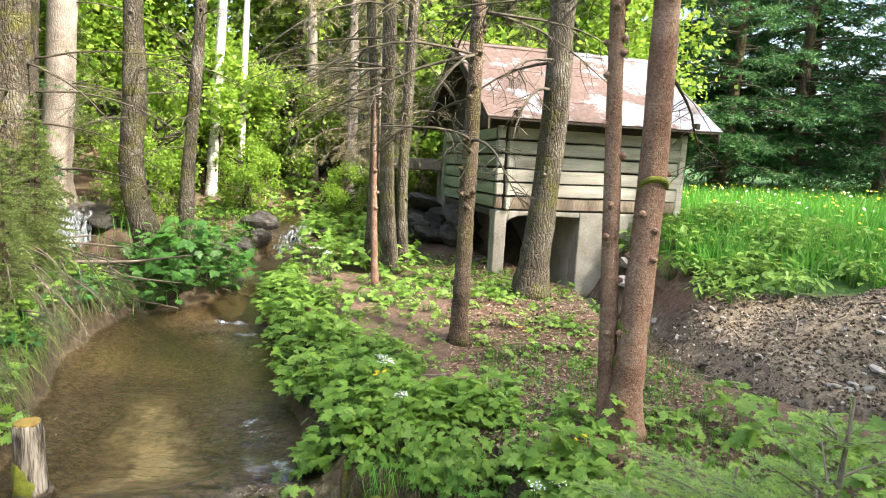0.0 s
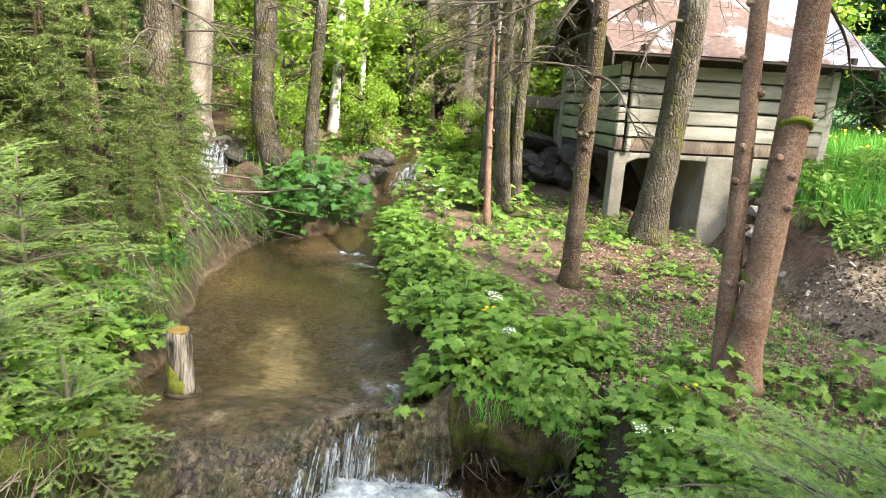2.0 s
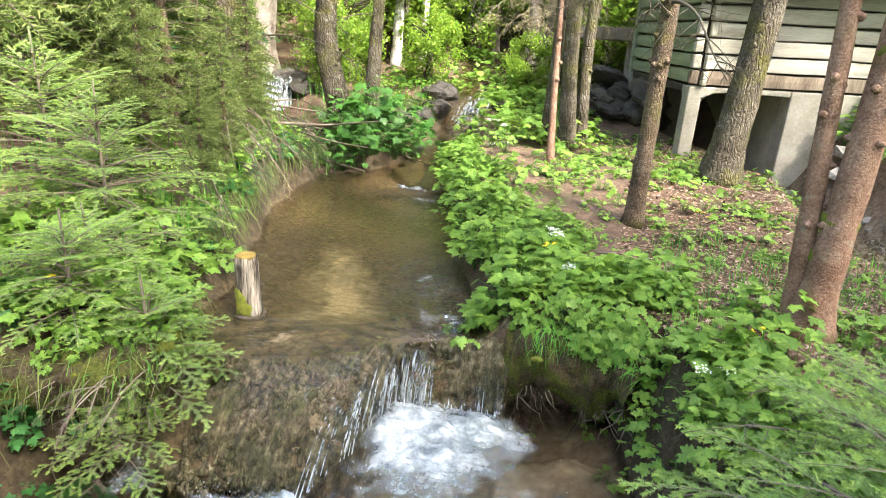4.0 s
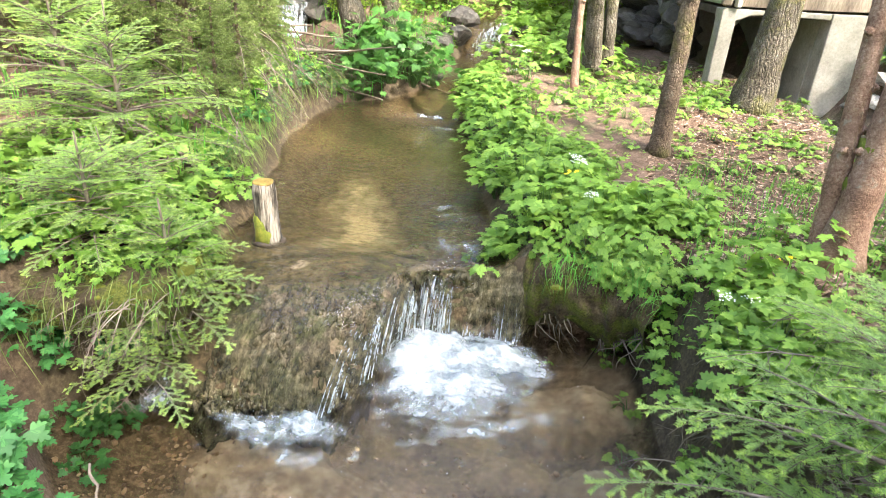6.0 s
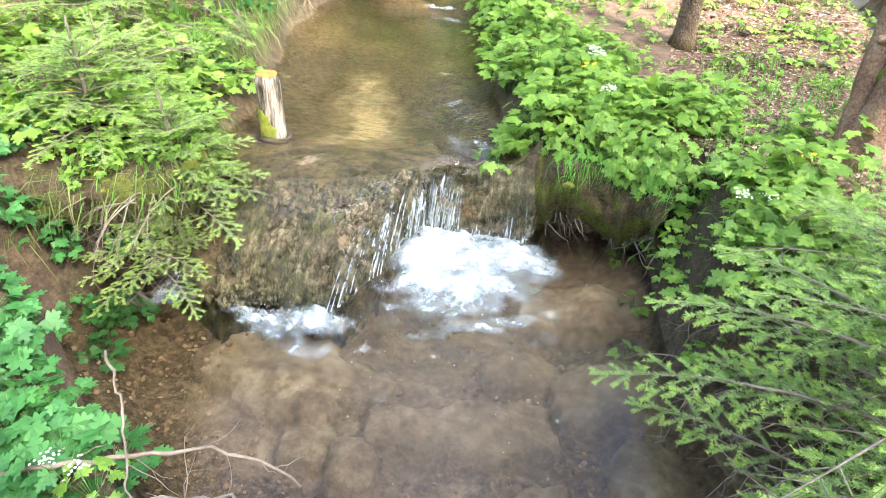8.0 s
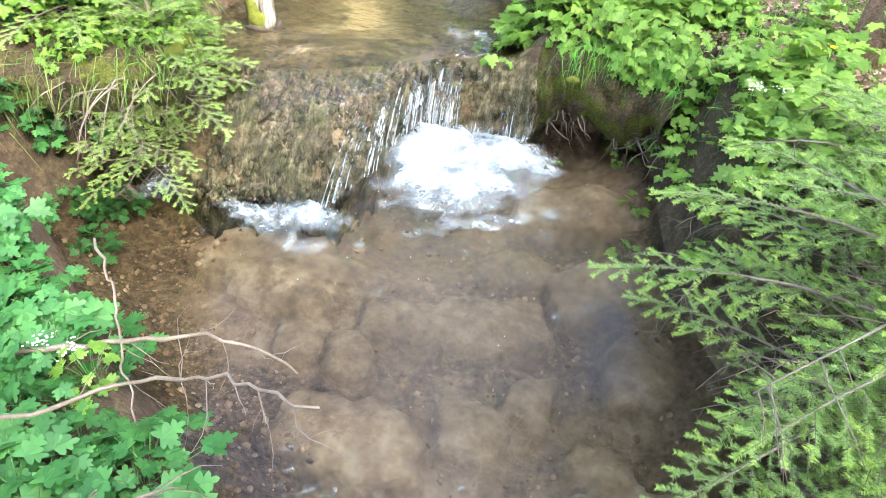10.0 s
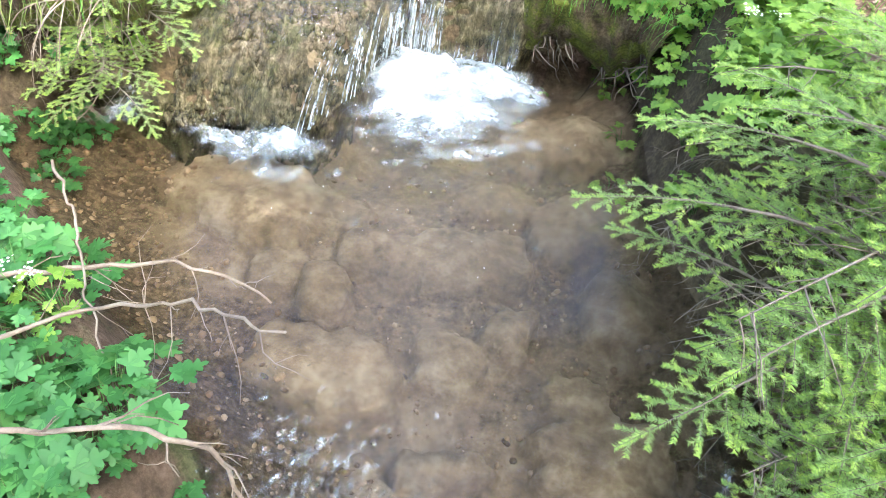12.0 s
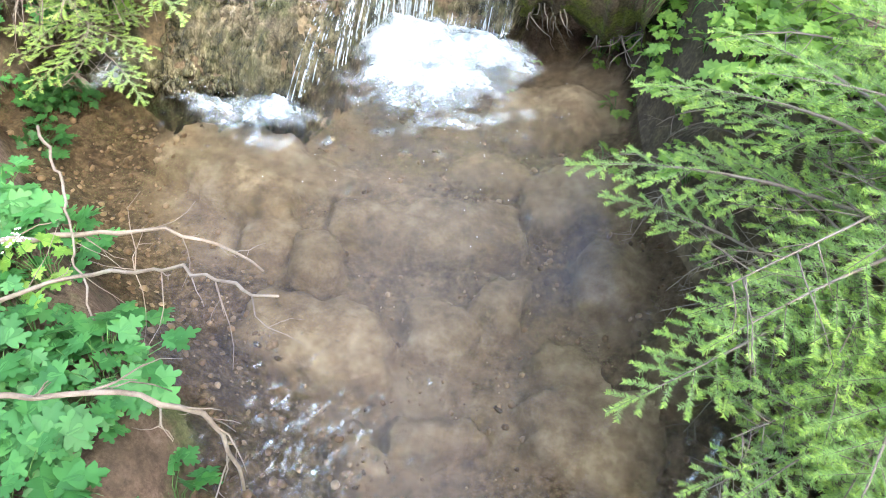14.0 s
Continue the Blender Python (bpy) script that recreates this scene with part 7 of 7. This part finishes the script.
# turf hanging over the undercut banks
def overhang(label, edge, top, seed, roots, thick=0.26):
    """A rounded earthy lip along the edge (x, y, outward x, outward y), with roots under it."""
    e = np.asarray(edge, float)
    n = 70
    s = np.linspace(0, len(e) - 1, n)
    col = np.stack([np.interp(s, np.arange(len(e)), e[:, k]) for k in range(4)], -1)
    prof = np.array([(-0.55, -0.04), (-0.40, 0.0), (-0.25, 0.02), (-0.10, 0.02), (0.0, -0.01), (0.05, -0.06), (0.06, -0.11), (0.03, -0.17), (-0.02, -0.22), (-0.10, -0.26), (-0.22, -0.28), (-0.4, -0.30), (-0.6, -0.32)])
    m = 36
    f = np.linspace(0, len(prof) - 1, m)
    po, pz = np.interp(f, np.arange(len(prof)), prof[:, 0]), np.interp(f, np.arange(len(prof)), prof[:, 1])
    S, F = np.meshgrid(s, f, indexing="ij")
    lump = 0.045 * fbm(S * 0.35 * 3, F * 0.25, 4.0, seed) + 0.03 * fbm(S, F * 0.35, 9.0, seed + 1) + 0.012 * fbm(S, F, 14.0, seed + 2)
    o = po[None] + lump
    x, y = col[:, :1] + col[:, 2:3] * o, col[:, 1:2] + col[:, 3:4] * o
    z = top + pz[None] * thick / 0.28 * (1 + 0.35 * fbm(S, 0 * S, 2.3, seed + 3)) + 0.6 * lump
    ob = tagged(mesh_thing("turf_overhang", sheet(x, y, z), TURF), label, "turf", kind="structure")
    g = np.random.default_rng(seed)
    for k in range(roots):
        i = g.integers(0, n)
        w = wander([x[i, 24], y[i, 24], z[i, 24]], [*(col[i, 2:] * 0.4 + g.normal(0, 0.3, 2)), -0.8], g.uniform(0.10, 0.30), 6, g, 0.45)
        mesh_thing("root", join([tube(w, np.linspace(0.005, 0.0015, 7), 4)]), TWIG if k % 2 else TWIG_DARK, ob)
    return ob


overhang("earthy turf edge over the dark undercut", [(-0.54, 3.46, -0.1, -1), (-0.40, 3.42, 0, -1), (-0.25, 3.40, 0.1, -1), (0.0, 3.44, 0, -1), (0.14, 3.40, -0.3, -0.95), (0.27, 3.28, -0.7, -0.6)], 0.58, 80, 30, 0.56)
overhang("mossy turf edge with dead twigs over the pool", [(-2.62, 3.0, 1, 0), (-2.40, 2.75, 0.9, -0.3), (-2.22, 2.50, 0.9, -0.4), (-2.16, 2.28, 0.8, -0.6), (-2.30, 2.08, 0.5, -0.9), (-2.55, 1.98, 0.2, -1), (-2.85, 1.85, 0.3, -0.9)], 0.66, 84, 22, 0.34)
for x, y, z, s in ((-2.13, 2.30, 0.68, 0.055), (-2.2, 2.42, 0.66, 0.08), (-2.45, 2.05, 0.6, 0.08), (-2.6, 2.0, 0.58, 0.06), (-2.28, 2.2, 0.52, 0.06), (-2.42, 2.62, 0.6, 0.09), (-2.55, 2.9, 0.62, 0.07), (-2.3, 2.15, 0.62, 0.07), (-2.36, 2.55, 0.64, 0.06), (-0.3, 3.24, 0.5, 0.05)):
    me = rock_mesh(int(1000 * s), MOSS, 0.7)
    place_stone(me, x, y, s, z=z, name="moss_cushion")
for k in range(26):
    x, y = gd.uniform(-2.75, -2.12), gd.uniform(1.95, 2.6)
    w, ways = dead_limb(gd, [x, y, 0.62], [gd.normal(0.2, 0.6), -0.8, 0.3], gd.uniform(0.25, 0.5), 0.004, 1.6, 7, 2)
    tagged(mesh_thing("dry_twig", join(w), TWIG), "dry pale twig tangled at the bank edge", "twig", "dry twigs at the bank edge")

# dry inner twigs and roots under the saplings on the pool's bank
for k in range(46):
    y = gd.uniform(0.6, 2.4)
    x = float(np.interp(y, LO_RY, LO_R)) + gd.uniform(0.05, 0.3)
    w, ways = dead_limb(gd, [x, y, gd.uniform(0.2, 0.6)], [-0.8, gd.normal(0, 0.6), gd.uniform(-0.3, 0.3)], gd.uniform(0.3, 0.6), 0.005, 1.2, 8, 3)
    tagged(mesh_thing("dry_twig", join(w), TWIG if k % 3 else TWIG_DARK), "dry bare twig under the young spruces", "twig", "dry twigs under the saplings")

# ---- woods round about ----
def wood_tree(name, label, seed, height, reach, leaf, n, material, trunk):
    """A broad-leaved tree at the origin."""
    g = np.random.default_rng(seed)
    tree = empty(name, (0, 0, 0), label, "tree", "broad-leaved trees of the wood")
    trunk_mesh("trunk", [(0, 0, -0.2), (0.1, 0, height * 0.4), (0, 0.1, height * 0.9)], [0.16, 0.11, 0.03], trunk, tree, 0, seed, 1.3)
    limbs = []
    for _ in range(16):
        z = g.uniform(0.15, 0.85) * height
        a = g.uniform(0, 6.28)
        limbs.append(tube(wander([0.05, 0, z], [np.cos(a), np.sin(a), 0.5], reach * g.uniform(0.5, 0.9), 6, g, 0.15), np.linspace(0.045, 0.01, 7), 4))
    tagged(mesh_thing("branchwork", join(limbs), BARK_GREY, tree), kind="stuff")
    v, f = broad_crown(g, (0, 0, height * 0.58), (reach, reach, height * 0.47), n, leaf)
    mesh_thing("crown", (v, [f]), material, tree)
    return tree


broad = [wood_tree("broadleaf_tree", "leafy bright green tree of the wood", 200 + k, 8.5 + k, 2.2 + 0.2 * k, 0.17, 9000, CROWN, BARK_GREY) for k in range(3)]
shade_trees = [wood_tree("broadleaf_tree", "unseen tall tree with a loose bright green crown, added to dapple the sun", 240 + k, 9.0 + k, 2.2, 0.13, 5200, CROWN, BARK_GREY) for k in range(2)]
shrubs = [wood_tree("shrub", "sunlit light green shrub on the slope", 210 + k, 2.2 + 0.4 * k, 1.1, 0.09, 5000, CROWN, BARK_GREY) for k in range(2)]


def wood_spruce(seed, height, reach, dry=False):
    g = np.random.default_rng(seed)
    tree = empty("wood_spruce", (0, 0, 0), "dark green spruce at the wood's edge" if not dry else "spruce with dry yellowish lower boughs", "tree", "spruces of the wood")
    trunk_mesh("trunk", [(0, 0, -0.2), (0, 0.05, height * 0.5), (0, 0, height)], [0.16, 0.11, 0.02], BARK_BROWN, tree, 0, seed, 1.3)
    limbs, nv = spruce_crown(g, 0.9 if not dry else 0.7, height * 0.97, reach, 24, 8, 14, 0.15, 0.034, 34, 0.1, 0.55)
    tagged(mesh_thing("branchwork", join(limbs), TWIG_DARK, tree), kind="stuff")
    tagged(mesh_thing("foliage", nv, NEEDLE_DRY if dry else NEEDLE_FAR, tree), kind="stuff")
    return tree


def bare_spruce(seed, height):
    """A shaded-out spruce: pale stem and drooping dry boughs."""
    g = np.random.default_rng(seed)
    tree = empty("bare_spruce", (0, 0, 0), "dead-limbed spruce with pale drooping dry twigs", "tree", "bare spruces on the slope")
    trunk_mesh("trunk", [(0, 0, -0.2), (0.05, 0.05, height * 0.5), (0, 0, height)], [0.15, 0.11, 0.03], BARK_PALE, tree, 20, seed, 1.4)
    got, ways = [], []
    for k in range(34):
        a = g.uniform(0, 6.28)
        limb, way = dead_limb(g, [0, 0, g.uniform(0.5, height * 0.9)], [np.cos(a), np.sin(a), 0.15], g.uniform(0.9, 1.7), 0.014, 1.1, 12, 2)
        got += limb
        ways += way
    tagged(mesh_thing("branchwork", join(got), TWIG, tree), kind="stuff")
    tagged(mesh_thing("dry_needles", needles_on(ways, g, 60, 0.05, 0.011), NEEDLE_STRAW, tree, "straw-coloured dry needles"), kind="stuff")
    return tree


bare_kinds = [bare_spruce(250 + k, 6.0 + k) for k in range(2)]
firs = [wood_spruce(220 + k, 11 + k, 2.3 + 0.2 * k) for k in range(3)]
dry_firs = [wood_spruce(230 + k, 9 + k, 2.0, True) for k in range(2)]


def plant_trees(kinds, spots, seed):
    g = np.random.default_rng(seed)
    for x, y, s in spots:
        z = float(land(x, y))
        copy_thing(kinds[g.integers(len(kinds))], pose(x, y, z, g.normal(0, 1.5), g.normal(0, 1.5), g.uniform(0, 360)) @ Matrix.Scale(s, 4))


gw = np.random.default_rng(77)
plant_trees(firs, [(7.55, 17.0, 0.95), (9.5, 17.2, 1.0), (11.2, 16.2, 0.9), (6.2, 18.5, 1.1), (8.4, 19.0, 1.15), (10.6, 19.0, 1.2), (12.8, 18.0, 1.1), (5.0, 20.0, 1.1), (13.5, 15.0, 1.0), (15.5, 17.5, 1.2), (7.2, 21.5, 1.3), (9.6, 22.5, 1.3), (12, 22, 1.3),
                   (15.5, 12.5, 1.1), (16.5, 9.0, 1.1), (17, 22, 1.4), (20, 17, 1.3)], 1)
plant_trees(broad, [(4.2, 15.5, 0.75), (2.5, 16.5, 1.0), (0.3, 17.0, 1.0), (-1.8, 18.0, 1.05), (-4.2, 17.2, 1.0), (-6.5, 16.2, 1.0), (-8.5, 15.0, 1.0), (-10.5, 13.5, 1.0), (-2.8, 21.5, 1.2), (0.8, 21.0, 1.2), (3.5, 20.5, 1.1), (-6.0, 20.5, 1.2),
                    (-9.5, 19.5, 1.2), (-12.5, 17.0, 1.2), (-13.0, 11.5, 1.1), (-14.0, 8.0, 1.1), (-8.2, 12.2, 0.8)], 2)
plant_trees(bare_kinds, [(-2.2, 14.0, 1.0), (-0.9, 13.6, 0.9), (-1.5, 12.9, 0.6), (-3.3, 15.2, 1.0), (-2.0, 15.5, 1.1), (-1.0, 15.8, 1.1), (0.2, 15.0, 0.9), (0.9, 15.6, 1.0)], 9)
plant_trees(dry_firs, [(-0.2, 16.2, 0.8), (-3.9, 16.0, 0.8), (-7.4, 11.2, 0.8), (-6.9, 6.2, 0.8), (-8.6, 8.4, 0.9), (-5.9, 4.6, 0.75), (-7.6, 3.2, 0.9), (1.2, 14.4, 0.8), (-5.4, 5.7, 0.45), (-4.75, 5.7, 0.38), (-5.3, 7.0, 0.3), (-3.7, 5.1, 0.15), (-4.1, 6.1, 0.2), (-3.45, 4.4, 0.12), (-4.3, 4.8, 0.22), (-4.0, 5.5, 0.17), (-4.5, 6.8, 0.22)], 3)
plant_trees(firs, [(-7.0, 8.2, 0.7), (-9.8, 6.0, 0.9), (-10.2, 10.2, 0.9), (-9.0, 2.0, 0.9), (-11.5, 4.0, 1.0)], 4)
plant_trees(shrubs, [(-1.2, 13.2, 0.55), (-2.0, 12.6, 0.5), (-0.6, 13.8, 0.7), (-3.9, 12.0, 0.6), (-5.3, 11.4, 0.8), (-4.6, 14.6, 0.9), (-2.8, 16.0, 0.9), (0.6, 14.0, 0.7), (2.8, 13.8, 0.9), (-6.4, 13.0, 0.9), (-5.0, 10.2, 0.6), (-7.2, 9.4, 0.7)] + [(gw.uniform(-11, 4), gw.uniform(13.5, 18), gw.uniform(0.9, 1.9)) for _ in range(26)], 5)
# unseen trees added behind the walker and on the sunny side, filtering sun
plant_trees(shade_trees, [(8, -4, 1.7), (10.5, -1.5, 1.7), (9.8, 0.8, 1.1), (12, 4.6, 1.6), (7, -7, 1.7), (12.5, -4.5, 1.8), (9.5, -6, 1.7)], 8)
plant_trees(broad, [(-6, -9, 1), (-1, -13, 1.1), (5, -12, 1.1), (10, -8, 1.0), (-11, -4, 1), (14, -1, 1)], 6)
plant_trees(firs, [(-3.5, -11, 1), (2, -15, 1.2), (8, -13, 1.1), (12, -5, 1), (-9, -8, 1)], 7)
for k in broad + shade_trees + shrubs + firs + dry_firs + bare_kinds:
    for o in (*k.children_recursive, k):
        bpy.data.objects.remove(o)
